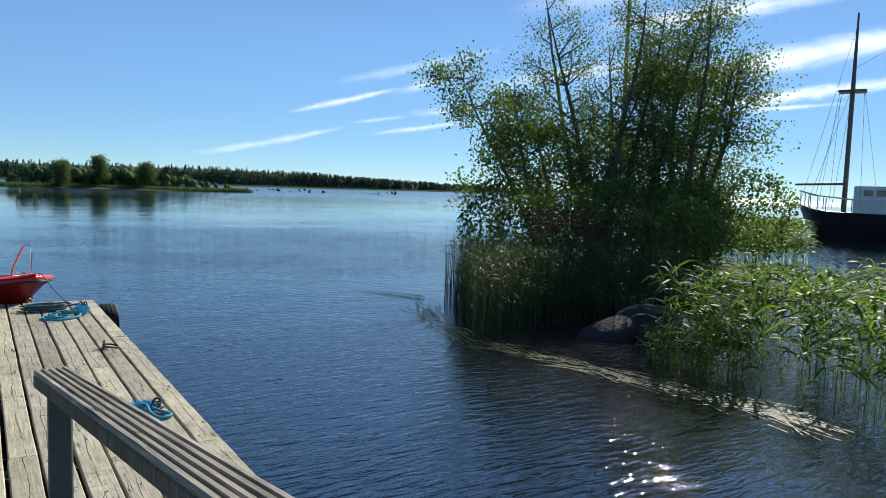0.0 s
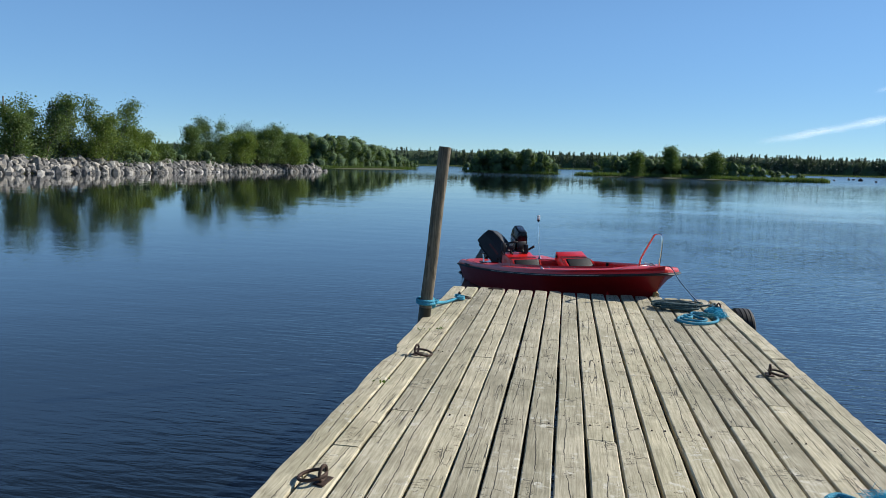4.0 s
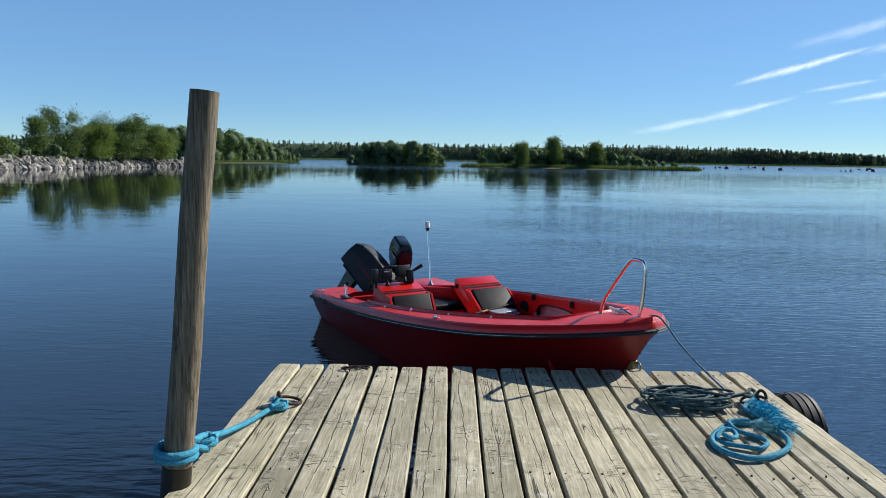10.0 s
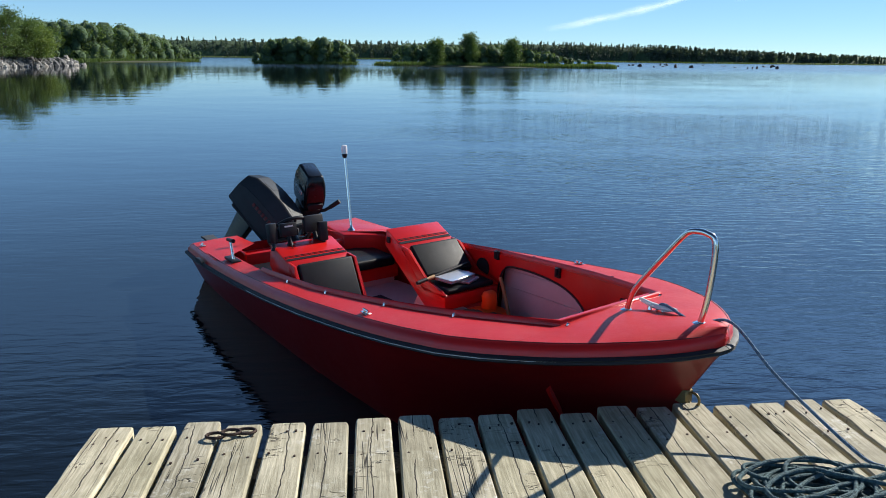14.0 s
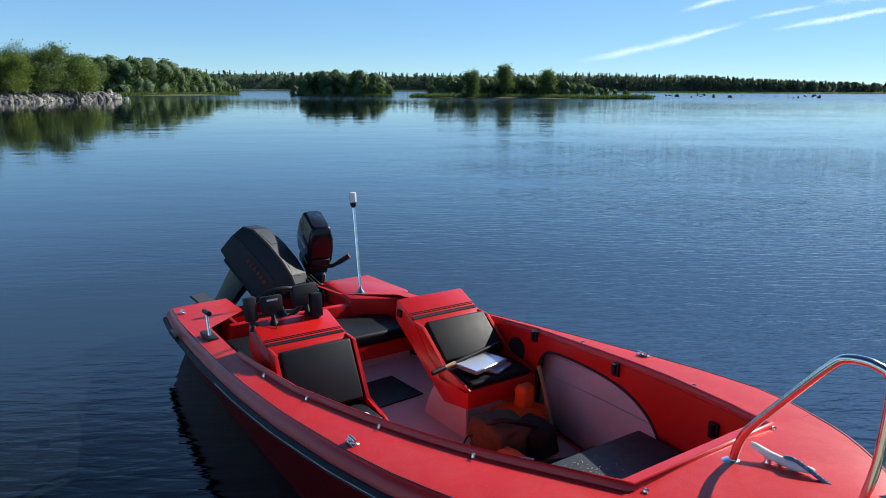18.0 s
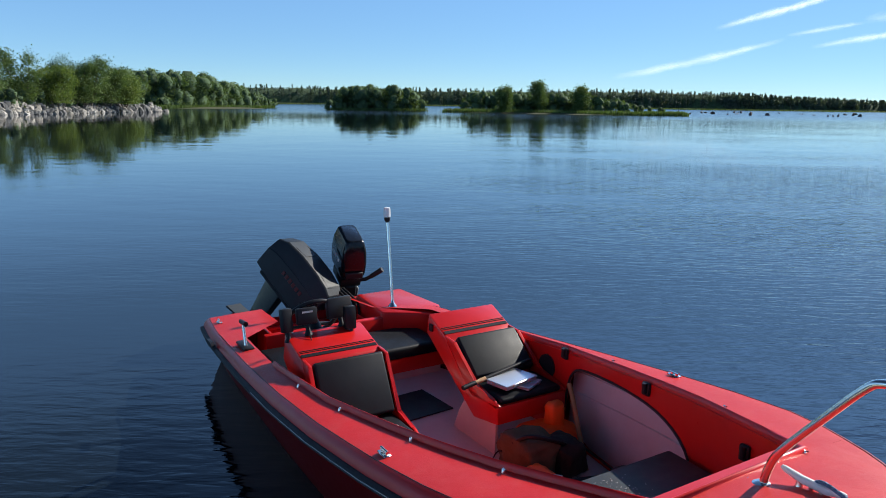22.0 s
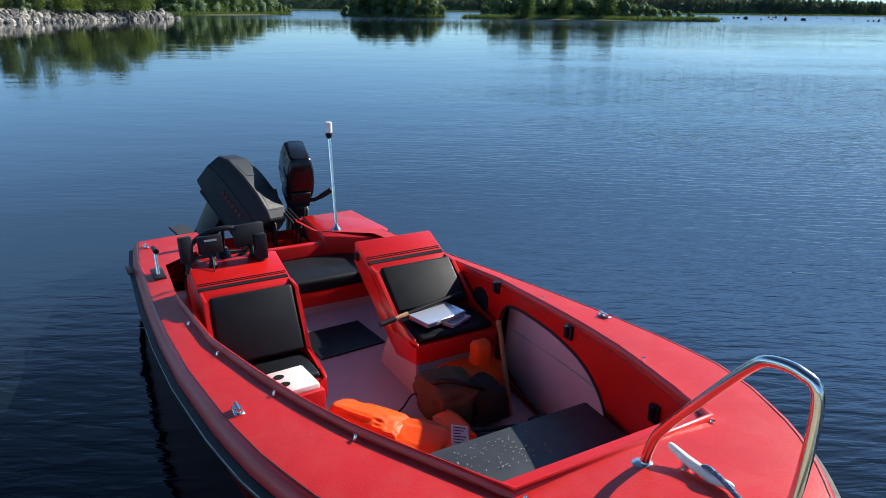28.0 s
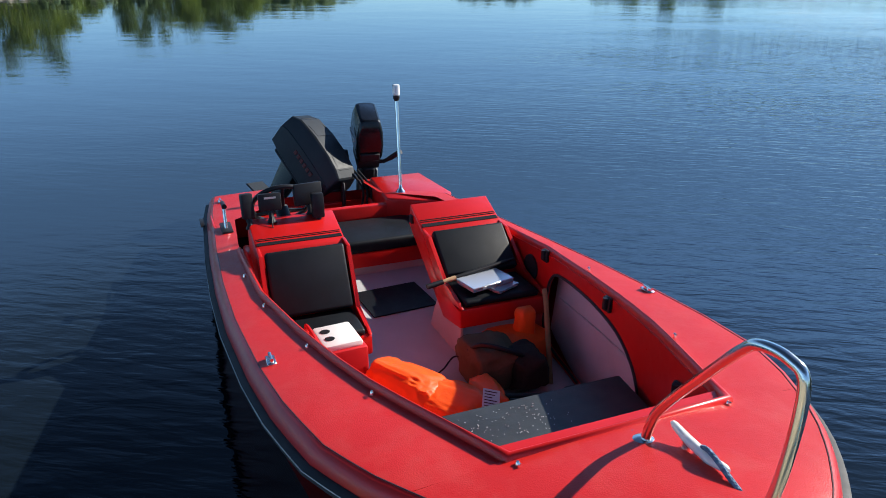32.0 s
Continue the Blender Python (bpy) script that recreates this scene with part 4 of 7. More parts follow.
bmesh.ops.bevel(bm, geom=list(bm.edges), offset=0.016, segments=2, affect="EDGES", profile=0.5)
part("quarter_locker", bm, M_RED, boat, "red moulded quarter locker", 50)

# aft bench
bm = bmesh.new()
add_box(bm, (0.62, -0.62, 0.12), (1.03, 0.64, 0.225), 0.012, seg=2)
part("bench_base", bm, M_RED, boat)
bm = bmesh.new()
add_box(bm, (0.63, -0.6, 0.06), (1.0, 0.62, 0.12))
part("bench_foot", bm, M_LINER, boat)
bm = bmesh.new()
add_box(bm, (0.63, -0.56, 0.227), (1.05, 0.60, 0.31), 0.022, seg=3)
part("bench_cushion", bm, M_VINYL, boat, "black vinyl bench cushion")
bm = bmesh.new()
add_box(bm, (1.27, -0.16, 0.071), (1.62, 0.24, 0.079), 0.003, Matrix.Rotation(radians(4), 4, "Z"))
part("floor_mat", bm, M_VINYL, boat, "black rubber mat on the floor")


# consoles with forward-facing seats
def console(y0, y1, ds, dz, drop=0.0, back=(1.55, 0.715), front=(1.825, 0.635)):
    prof = [back, front, (1.965 + 0.3 * drop, 0.365 - drop), (2.25, 0.365 - drop), (2.255, 0.265 - drop), (2.03, 0.225 - drop), (1.51, 0.56)]
    bm = bmesh.new()
    add_prism(bm, [(s + ds, y0, z + dz) for s, z in prof], (0, y1 - y0, 0))
    bmesh.ops.bevel(bm, geom=list(bm.edges), offset=0.012, segments=2, affect="EDGES", profile=0.5)
    con = part("console", bm, M_RED, boat, "red moulded console with a seat")
    d = Vector((front[0] - back[0], 0, front[1] - back[1]))
    span = d.length
    d.normalize()
    up = Vector((-d.z, 0, d.x))
    base = Vector((back[0] + ds, 0, back[1] + dz))
    for a, w in ((span - 0.096, 0.004), (span - 0.083, 0.004), (span - 0.064, 0.024)):
        bm = bmesh.new()
        p = base + d * a + up * 0.0015
        q = p + d * w
        add_prism(bm, [(p.x, y0 + 0.012, p.z), (p.x, y1 - 0.012, p.z), (q.x, y1 - 0.012, q.z), (q.x, y0 + 0.012, q.z)], up * 0.0015)
        part("stripe", bm, M_PLASTIC, con, "black trim stripe")
    # backrest
    bm = bmesh.new()
    lo, hi = Vector((1.975 + 0.4 * drop + ds, 0, 0.405 - drop + dz)), Vector((front[0] + 0.025 + ds, 0, front[1] - 0.007 + dz))
    nrm = Vector((hi.z - lo.z, 0, lo.x - hi.x)).normalized()
    vs = add_prism(bm, [(*((lo.x, y0 + 0.03)), lo.z), (lo.x, y1 - 0.03, lo.z), (hi.x, y1 - 0.03, hi.z), (hi.x, y0 + 0.03, hi.z)], nrm * 0.05)
    bmesh.ops.bevel(bm, geom=list(bm.edges), offset=0.014, segments=3, affect="EDGES", profile=0.5)
    part("backrest_cushion", bm, M_VINYL, con, "black vinyl backrest")
    bm = bmesh.new()
    add_box(bm, (1.985 + ds, y0 + 0.03, 0.366 - drop + dz), (2.245 + ds, y1 - 0.03, 0.402 - drop + dz), 0.016, seg=3)
    part("seat_cushion", bm, M_VINYL, con, "black vinyl seat pad")
    # cheeks that hold the cushion
    for y in (y0, y1 - 0.02):
        bm = bmesh.new()
        add_prism(bm, [(front[0] - 0.025 + ds, y, front[1] + 0.012 + dz), (front[0] + 0.075 + ds, y, front[1] + 0.004 + dz), (2.04 + ds, y, 0.42 - drop + dz), (2.2 + ds, y, 0.395 - drop + dz), (2.26 + ds, y, 0.37 - drop + dz), (2.0 + ds, y, 0.34 - drop + dz)], (0, 0.02, 0))
        bmesh.ops.bevel(bm, geom=list(bm.edges), offset=0.006, segments=2, affect="EDGES", profile=0.5)
        part("cheek", bm, M_RED, con)
    return con


con_p = console(0.205, 0.672, 0.0, 0.0, 0.0, (1.53, 0.686), (1.745, 0.588))
con_s = console(-0.665, -0.215, -0.07, -0.025, 0.06)
for con, y, ds in ((con_p, 0.225, 0.0), (con_s, -0.262, -0.07)):
    bm = bmesh.new()
    add_prism(bm, [(1.80 + ds, y, 0.07), (2.21 + ds, y, 0.07), (2.215 + ds, y, 0.29 + ds), (2.03 + ds, y, 0.25 + ds), (1.92 + ds, y, 0.30 + ds), (1.86 + ds, y, 0.2)], (0, 0.014, 0))
    part("pedestal", bm, M_LINER, con, "pale grey pedestal panel")
for x, z in ((1.575, 0.612),):
    bm = bmesh.new()
    add_box(bm, (x - 0.02, 0.191, z - 0.022), (x + 0.02, 0.207, z + 0.022), 0.004)
    part("switch_box", bm, M_PLASTIC, con_p)

# bow seat
bm = bmesh.new()
add_prism(bm, [(3.12, -0.46, 0.40), (3.12, 0.5, 0.40), (3.42, 0.43, 0.43), (3.70, 0.33, 0.45), (3.70, -0.33, 0.45), (3.42, -0.42, 0.43)], (0, 0, 0.05))
bmesh.ops.bevel(bm, geom=list(bm.edges), offset=0.018, segments=3, affect="EDGES", profile=0.5)
bow_seat = part("bow_seat", bm, plain("faded_black_vinyl", (0.028, 0.034, 0.040), 0.55, vary=0.35, scale=6, bump=0.0008, bscale=200), boat, "black vinyl bow seat spotted with pale droppings", 50)
bm = bmesh.new()
add_prism(bm, [(3.15, -0.45, 0.12), (3.15, 0.47, 0.12), (3.6, 0.24, 0.12), (3.6, -0.24, 0.12)], (0, 0, 0.28))
part("seat_box", bm, M_LINER, bow_seat)
rsp = random.Random(4)
bm = bmesh.new()
for _ in range(110):
    x, y = rsp.uniform(3.17, 3.36), rsp.choice((rsp.gauss(-0.17, 0.07), rsp.gauss(0.05, 0.06)))
    z = 0.452 + 0.1 * (x - 3.12)
    a, r1, r2 = rsp.uniform(0, 3), rsp.uniform(0.001, 0.0035), rsp.uniform(0.0008, 0.0018)
    add_prism(bm, [(x + r1 * math.cos(t) * math.cos(a) - r2 * math.sin(t) * math.sin(a), y + r1 * math.cos(t) * math.sin(a) + r2 * math.sin(t) * math.cos(a), z) for t in (0, 1.05, 2.1, 3.14, 4.2, 5.25)], (0, 0, 0.0015))
tagged(part("speck", bm, M_PALE, bow_seat, "pale dried specks", 0), kind="stuff")

# bow grab rail, mooring cleat, fairleads
bm = bmesh.new()
zf = deck_z(3.88) + 0.025
rail_pts = bezier([(3.88, 0.0, zf), (3.893, 0.0, zf + 0.06), (3.925, 0.0, zf + 0.13), (4.05, -0.004, zf + 0.295), (4.13, -0.006, zf + 0.395), (4.17, -0.006, zf + 0.427), (4.235, -0.001, zf + 0.43), (4.274, 0.004, zf + 0.39), (4.272, 0.0, zf + 0.2), (4.252, -0.004, deck_z(4.252) + 0.03)], 6)
add_tube(bm, rail_pts, 0.0125, 14)
rail = part("grab_rail", bm, M_STEEL, boat, "polished steel bow grab rail", 60)
for x, y, z in ((3.88, 0.0, zf - 0.002), (4.251, -0.004, deck_z(4.251) + 0.022)):
    bm = bmesh.new()
    add_tube(bm, [(x, y, z - 0.004), (x, y, z + 0.004), (x, y, z + 0.012)], [0.032, 0.031, 0.016], 20)
    part("foot_flange", bm, M_STEEL, rail)
cl = part("mooring_cleat", add_tube(bmesh.new(), [(3.895, 0.065, zf + 0.05), (3.905, 0.065, zf + 0.047), (3.955, 0.065, zf + 0.038), (4.035, 0.06, zf + 0.04), (4.085, 0.06, zf + 0.05), (4.095, 0.06, zf + 0.052)], [0.006, 0.010, 0.013, 0.013, 0.010, 0.005], 10), M_WHITEP, boat, "white two-horned mooring cleat")
for x in (3.955, 4.025):
    bm = bmesh.new()
    add_tube(bm, [(x, 0.063, zf - 0.004), (x, 0.063, zf + 0.008), (x, 0.063, zf + 0.036)], [0.02, 0.013, 0.010], 10)
    part("cleat_foot", bm, M_STEEL, cl)
for y in (-1, 1):
    for s in (2.89, 0.2):
        yy = y * (0.775 if s > 1 else 0.7)
        z = deck_z(s) + 0.006
        bm = bmesh.new()
        add_box(bm, (s - 0.032, yy - 0.016, z), (s + 0.032, yy + 0.016, z + 0.008), 0.003)
        add_tube(bm, [(s - 0.014, yy, z + 0.004), (s - 0.014, yy, z + 0.016)], [0.009, 0.007], 10)
        add_tube(bm, [(s + 0.014, yy, z + 0.004), (s + 0.014, yy, z + 0.016)], [0.009, 0.007], 10)
        add_tube(bm, [(s - 0.026, yy, z + 0.018), (s + 0.026, yy, z + 0.018)], 0.006, 8)
        part("deck_fitting", bm, M_STEEL, boat, "small steel deck fitting")
for s, y in [(s, -table(COAM, s) - 0.03) for s in (1.9, 2.35, 2.85, 3.3)] + [(3.83, -0.33), (3.83, 0.0), (3.81, 0.33), (3.35, 0.53), (2.55, 0.71)]:
    bm = bmesh.new()
    z = deck_z(s) + 0.022
    add_tube(bm, [(s, y, z - 0.012), (s, y, z + 0.004), (s, y, z + 0.008)], [0.008, 0.006, 0.003], 8)
    add_tube(bm, [(s - 0.006, y, z + 0.003), (s + 0.014, y, z + 0.007)], 0.003, 6)
    part("canvas_stud", bm, M_STEEL, boat)
for s, z in ((2.225, 0.575), (2.905, 0.637), (3.55, 0.655)):
    bm = bmesh.new()
    y = table(COAM, s) - 0.022
    add_box(bm, (s - 0.022, y - 0.018, z - 0.035), (s + 0.022, y, z + 0.03), 0.006, seg=2)
    add_tube(bm, [(s, y - 0.022, z - 0.02), (s, y - 0.022, z + 0.028)], 0.012, 10)
    part("rod_clip", bm, M_PLASTIC, boat)

# stern light
zq = zt
bm = bmesh.new()
add_tube(bm, [(0.50, 0.50, zq), (0.50, 0.50, zq + 0.012), (0.50, 0.50, zq + 0.03), (0.495, 0.50, zq + 0.05)], [0.035, 0.03, 0.014, 0.011], 16)
add_tube(bm, [(0.496, 0.50, zq + 0.04), (0.374, 0.523, 1.055)], 0.0115, 12)
lamp = part("stern_light", bm, M_STEEL, boat, "steel stern light pole with a clear lens")
bm = bmesh.new()
add_tube(bm, [(0.376, 0.522, 1.04), (0.372, 0.523, 1.062), (0.37, 0.523, 1.078)], [0.012, 0.024, 0.022], 16)
part("lamp_collar", bm, M_PLASTIC, lamp)
k = Mat("clear_lens", 0.12)
k.b.inputs["Transmission Weight"].default_value = 0.25
k.color((0.9, 0.91, 0.92))
M_LENS = k.m
bm = bmesh.new()
add_tube(bm, [(0.37, 0.523, 1.079), (0.366, 0.524, 1.11), (0.362, 0.525, 1.146), (0.362, 0.525, 1.152)], [0.025, 0.026, 0.025, 0.018], 16)
part("lens", bm, M_LENS, lamp, "clear plastic lamp lens")

# steering wheel and instruments on the starboard console
bm = bmesh.new()
cw, ax = Vector((1.375, -0.47, 0.715)), Vector((-0.8, 0.0, 0.6)).normalized()
e1 = Vector((0, 1, 0))
e2 = ax.cross(e1).normalized()
add_tube(bm, [cw + 0.155 * (math.cos(a) * e1 + math.sin(a) * e2) for a in np.linspace(0, 2 * math.pi, 36, endpoint=False)], 0.013, 10, closed=True)
wheel = part("steering_wheel", bm, M_PLASTIC, boat, "black steering wheel", 60)
for a in (0.5, 2.64, 4.71):
    bm = bmesh.new()
    add_tube(bm, [cw - ax * 0.04, cw + 0.15 * (math.cos(a) * e1 + math.sin(a) * e2)], [0.014, 0.009], 8)
    part("spoke", bm, M_PLASTIC, wheel)
bm = bmesh.new()
add_tube(bm, [cw - ax * 0.02, cw - ax * 0.13], [0.034, 0.04], 14)
part("hub", bm, M_PLASTIC, wheel)


def gadget(name, label, c, w, h, d, yaw, tilt, stem, screen=True):
    m = Matrix.Translation(c) @ Matrix.Rotation(radians(yaw), 4, "Z") @ Matrix.Rotation(radians(tilt), 4, "Y")
    bm = bmesh.new()
    add_box(bm, (-d / 2, -w / 2, -h / 2), (d / 2, w / 2, h / 2), 0.008, seg=2)
    g = part(name, bm, M_PLASTIC, boat, label, m=m)
    if screen:
        bm = bmesh.new()
        add_box(bm, (-d / 2 - 0.002, -w / 2 + 0.012, -h / 2 + 0.014), (-d / 2 + 0.001, w / 2 - 0.012, h / 2 - 0.012))
        part("screen", bm, M_SCREEN, g)
    bm = bmesh.new()
    add_tube(bm, [(0, 0, -h / 2), (0.01, 0, -h / 2 - stem * 0.5), (0.01, 0, -h / 2 - stem)], [0.016, 0.012, 0.026], 10)
    part("mount", bm, M_PLASTIC, g)
    return g


gadget("radio", "black handheld radio in a holder", (1.50, -0.66, 0.765), 0.06, 0.13, 0.045, 10, -8, 0.05, False)
gp = gadget("plotter", "small black chart plotter on a mount", (1.50, -0.545, 0.775), 0.115, 0.09, 0.04, 0, -10, 0.06)
bm = bmesh.new()
add_box(bm, (0.0205, -0.03, 0.018), (0.0215, 0.03, 0.028))
part("maker_mark", bm, M_PALE, gp, "pale maker's mark")
gadget("fish_finder", "black fish finder display", (1.46, -0.34, 0.785), 0.155, 0.115, 0.035, 8, -12, 0.05)
gadget("sounder", "black echo sounder on a mount", (1.53, -0.305, 0.74), 0.062, 0.13, 0.05, 0, -6, 0.04, False)
bm = bmesh.new()
add_tube(bm, bezier([(1.53, -0.545, 0.72), (1.58, -0.55, 0.66), (1.57, -0.535, 0.63), (1.62, -0.54, 0.615)], 5), 0.003, 5)
part("cable", bm, M_PLASTIC, boat)
# throttle lever on the starboard side deck
bm = bmesh.new()
z0 = deck_z(0.95)
add_box(bm, (0.86, -0.765, z0 + 0.008), (1.04, -0.70, z0 + 0.03), 0.008, seg=2)
lever = part("throttle_box", bm, M_PLASTIC, boat, "black throttle control box")
bm = bmesh.new()
add_tube(bm, [(0.97, -0.735, z0 + 0.02), (0.93, -0.735, z0 + 0.15)], [0.011, 0.009], 10)
part("lever", bm, M_STEEL, lever)
bm = bmesh.new()
add_tube(bm, [(0.88, -0.735, z0 + 0.155), (0.99, -0.735, z0 + 0.165)], [0.013, 0.015], 10)
part("grip", bm, M_PLASTIC, lever)
bm = bmesh.new()
add_box(bm, (0.62, -0.80, deck_z(0.7) + 0.012), (1.3, -0.79, deck_z(0.7) + 0.022), 0.002)
part("deck_seam", bm, M_RED, boat)
# towing eye plate at the stem
bm = bmesh.new()
q = Vector((4.225, 0, 0.52))
add_box(bm, (q.x - 0.05, -0.024, q.z - 0.03), (q.x + 0.012, 0.024, q.z + 0.035), 0.005)
add_tube(bm, [q + Vector((0.012 + 0.028 * math.cos(a) + 0.02, 0, 0.028 * math.sin(a))) for a in np.linspace(0, 2 * math.pi, 14, endpoint=False)], 0.006, 6, closed=True)
part("towing_eye", bm, plain("worn_brass", (0.3, 0.22, 0.1), 0.5, 0.8, vary=0.3), boat, "worn brass plate with a towing eye")


# worn emblem on the starboard quarter
bm = bmesh.new()
add_prism(bm, [(0.56 + 0.075 * math.cos(a), -0.838, deck_z(0.56) - 0.032 + 0.016 * math.sin(a)) for a in np.linspace(0, 2 * math.pi, 18, endpoint=False)], (0, -0.022, 0))
part("emblem", bm, M_PLASTIC, boat, "small black oval emblem")


# ---- outboard engines ----
def rr(w, h, r, n=4):
    """A rounded rectangle about the origin, in y and z."""
    out = []
    for cy, cz, a0 in ((w / 2 - r, h / 2 - r, 0), (-w / 2 + r, h / 2 - r, 90), (-w / 2 + r, -h / 2 + r, 180), (w / 2 - r, -h / 2 + r, 270)):
        for k in range(n + 1):
            a = radians(a0 + 90 * k / n)
            out.append((cy + r * math.cos(a), cz + r * math.sin(a)))
    return out


def cowl(bm, sections, r=0.05):
    """Lofts rounded sections (x, width, height, z of the middle)."""
    rows = [[(x, y, zc + z) for y, z in rr(w, h, min(r, 0.45 * min(w, h)))] for x, w, h, zc in sections]
    add_loft(bm, rows, closed=True, cap0=True, cap1=True)


def frame_of(origin, ahead, roll=0.0):
    x = Vector(ahead).normalized()
    y = Vector((0, 0, 1)).cross(x).normalized()
    z = x.cross(y)
    m = Matrix((x, y, z)).transposed().to_4x4()
    return Matrix.Translation(origin) @ m @ Matrix.Rotation(radians(roll), 4, "X")


m1 = BOAT @ frame_of((-0.22, 0.075, 0.54), (0.70, 0.37, -0.72), -10)
motor = tagged(empty("outboard_motor", m1), "large charcoal outboard engine tilted up on the transom", "outboard motor")
bm = bmesh.new()
COWL = ((-0.345, 0.78, 0.70), (-0.335, 0.86, 0.78), (-0.25, 0.97, 0.93), (-0.08, 1.03, 1.0), (0.10, 1.03, 1.0), (0.23, 0.99, 0.95), (0.295, 0.93, 0.87), (0.305, 0.89, 0.83))
SIDE = ((0.125, -0.19), (0.14, -0.175), (0.15, 0.03), (0.147, 0.055), (0.108, 0.166), (0.097, 0.175))
rows = []
for x, wk, hk in COWL:
    half = [(y * wk, -0.19 + (z + 0.19) * hk) for y, z in SIDE]
    rows.append([(x, -y, z) for y, z in half] + [(x, y, z) for y, z in reversed(half)])
add_loft(bm, rows, closed=True, cap0=True, cap1=True)
part("cowl", bm, M_COWL, motor, "charcoal moulded engine cowl", 16)


def cowl_top(x):
    return -0.19 + 0.365 * table([(c[0], c[2]) for c in COWL], x)


for y in (-1, 1):
    bm = bmesh.new()
    add_tube(bm, [(x, y * 0.149 * wk, -0.19 + 0.232 * hk) for x, wk, hk in COWL[1:-1]], 0.004, 6)
    part("side_crease", bm, M_COWL, motor)
for x0, x1, hw in ((-0.27, -0.07, 0.078), (0.07, 0.24, 0.07)):
    bm = bmesh.new()
    loop = [(x0, -hw), ((x0 + x1) / 2, -hw), (x1, -hw * 0.95), (x1, hw * 0.95), ((x0 + x1) / 2, hw), (x0, hw)]
    add_tube(bm, [(x, y, cowl_top(x) + 0.0005) for x, y in loop], 0.0022, 5, closed=True)
    part("hatch_line", bm, M_PLASTIC, motor)
bm = bmesh.new()
add_box(bm, (-0.27, -0.125, -0.225), (0.25, 0.125, -0.185), 0.02, seg=2)
part("lower_tray", bm, M_PLASTIC, motor)
for k in range(6):
    bm = bmesh.new()
    add_box(bm, (-0.10 + 0.042 * k, -0.1565, -0.045), (-0.10 + 0.042 * k + 0.028, -0.14, -0.008), 0.002)
    part("maker_mark", bm, M_DKRED, motor, "dull red maker's mark")
bm = bmesh.new()
add_box(bm, (0.300, -0.06, -0.10), (0.311, 0.06, -0.05), 0.003)
part("name_plate", bm, M_PLASTIC, motor)
bm = bmesh.new()
add_box(bm, (0.300, -0.07, -0.02), (0.311, 0.07, -0.006), 0.003)
part("front_trim", bm, M_GREYM, motor)
bm = bmesh.new()
rows = []
for t in np.linspace(0, 1, 7):
    w, d = 0.13 - 0.07 * t, 0.22 - 0.09 * t
    rows.append([(-0.12 - 0.05 * t + x * d, y * w, -0.18 - 0.55 * t) for x, y in ((-0.5, -0.3), (-0.5, 0.3), (-0.2, 0.5), (0.4, 0.5), (0.5, 0.0), (0.4, -0.5), (-0.2, -0.5))])
add_loft(bm, rows, closed=True, cap0=True, cap1=True)
LEG = Matrix.Translation((-0.1, 0, -0.18)) @ Matrix.Rotation(radians(-14), 4, "Y") @ Matrix.Translation((0.1, 0, 0.18))
part("leg", bm, M_COWLB, motor, "dark engine leg", m=LEG)
bm = bmesh.new()
add_box(bm, (-0.42, -0.09, -0.64), (-0.02, 0.09, -0.625), 0.006)
part("cavitation_plate", bm, M_COWL, motor, m=LEG)
bm = bmesh.new()
add_tube(bm, [(-0.34, 0, -0.78), (-0.2, 0, -0.78), (0.02, 0, -0.78), (0.08, 0, -0.78)], [0.03, 0.05, 0.045, 0.008], 14)
add_prism(bm, [(-0.2, -0.008, -0.8), (-0.03, -0.008, -0.8), (-0.14, -0.008, -0.93), (-0.22, -0.008, -0.93)], (0, 0.016, 0))
add_box(bm, (-0.26, -0.035, -0.78), (-0.08, 0.035, -0.60), 0.02)
part("gearcase", bm, M_COWL, motor, m=LEG)
for a in (0, 120, 240):
    bm = bmesh.new()
    add_prism(bm, [(-0.36, -0.03, 0.02), (-0.33, 0.04, 0.02), (-0.32, 0.06, 0.1), (-0.35, 0.0, 0.13), (-0.375, -0.04, 0.09)], (0.006, 0, 0))
    bmesh.ops.transform(bm, matrix=Matrix.Translation((0, 0, -0.78)) @ Matrix.Rotation(radians(a), 4, "X"), verts=bm.verts)
    part("propeller_blade", bm, M_GREYM, motor, m=LEG)
bracket = tagged(empty("transom_bracket", BOAT), "black clamp bracket on the transom", "bracket")
bm = bmesh.new()
for y in (0.0, 0.2):
    add_box(bm, (-0.12, y - 0.012, 0.0), (0.06, y + 0.012, 0.40), 0.008)
add_tube(bm, [(-0.05, -0.03, 0.36), (-0.05, 0.23, 0.36)], 0.022, 12)
part("clamp", bm, M_PLASTIC, bracket)
for dy in (0.0, 0.03, 0.06):
    bm = bmesh.new()
    add_tube(bm, bezier([(-0.05, 0.28 + dy, 0.46), (0.12, 0.33 + dy, 0.36), (0.22, 0.28 + dy, 0.22), (0.35, 0.2, 0.12 + dy), (0.5, 0.1, 0.1)], 6), 0.009, 7)
    part("hose", bm, M_PLASTIC, bracket)

m2 = BOAT @ frame_of((-0.23, 0.475, 0.67), (0.93, -0.12, -0.36), -1)
small = tagged(empty("outboard_motor", m2), "small glossy black outboard engine with a tiller", "outboard motor")
bm = bmesh.new()
rows = []
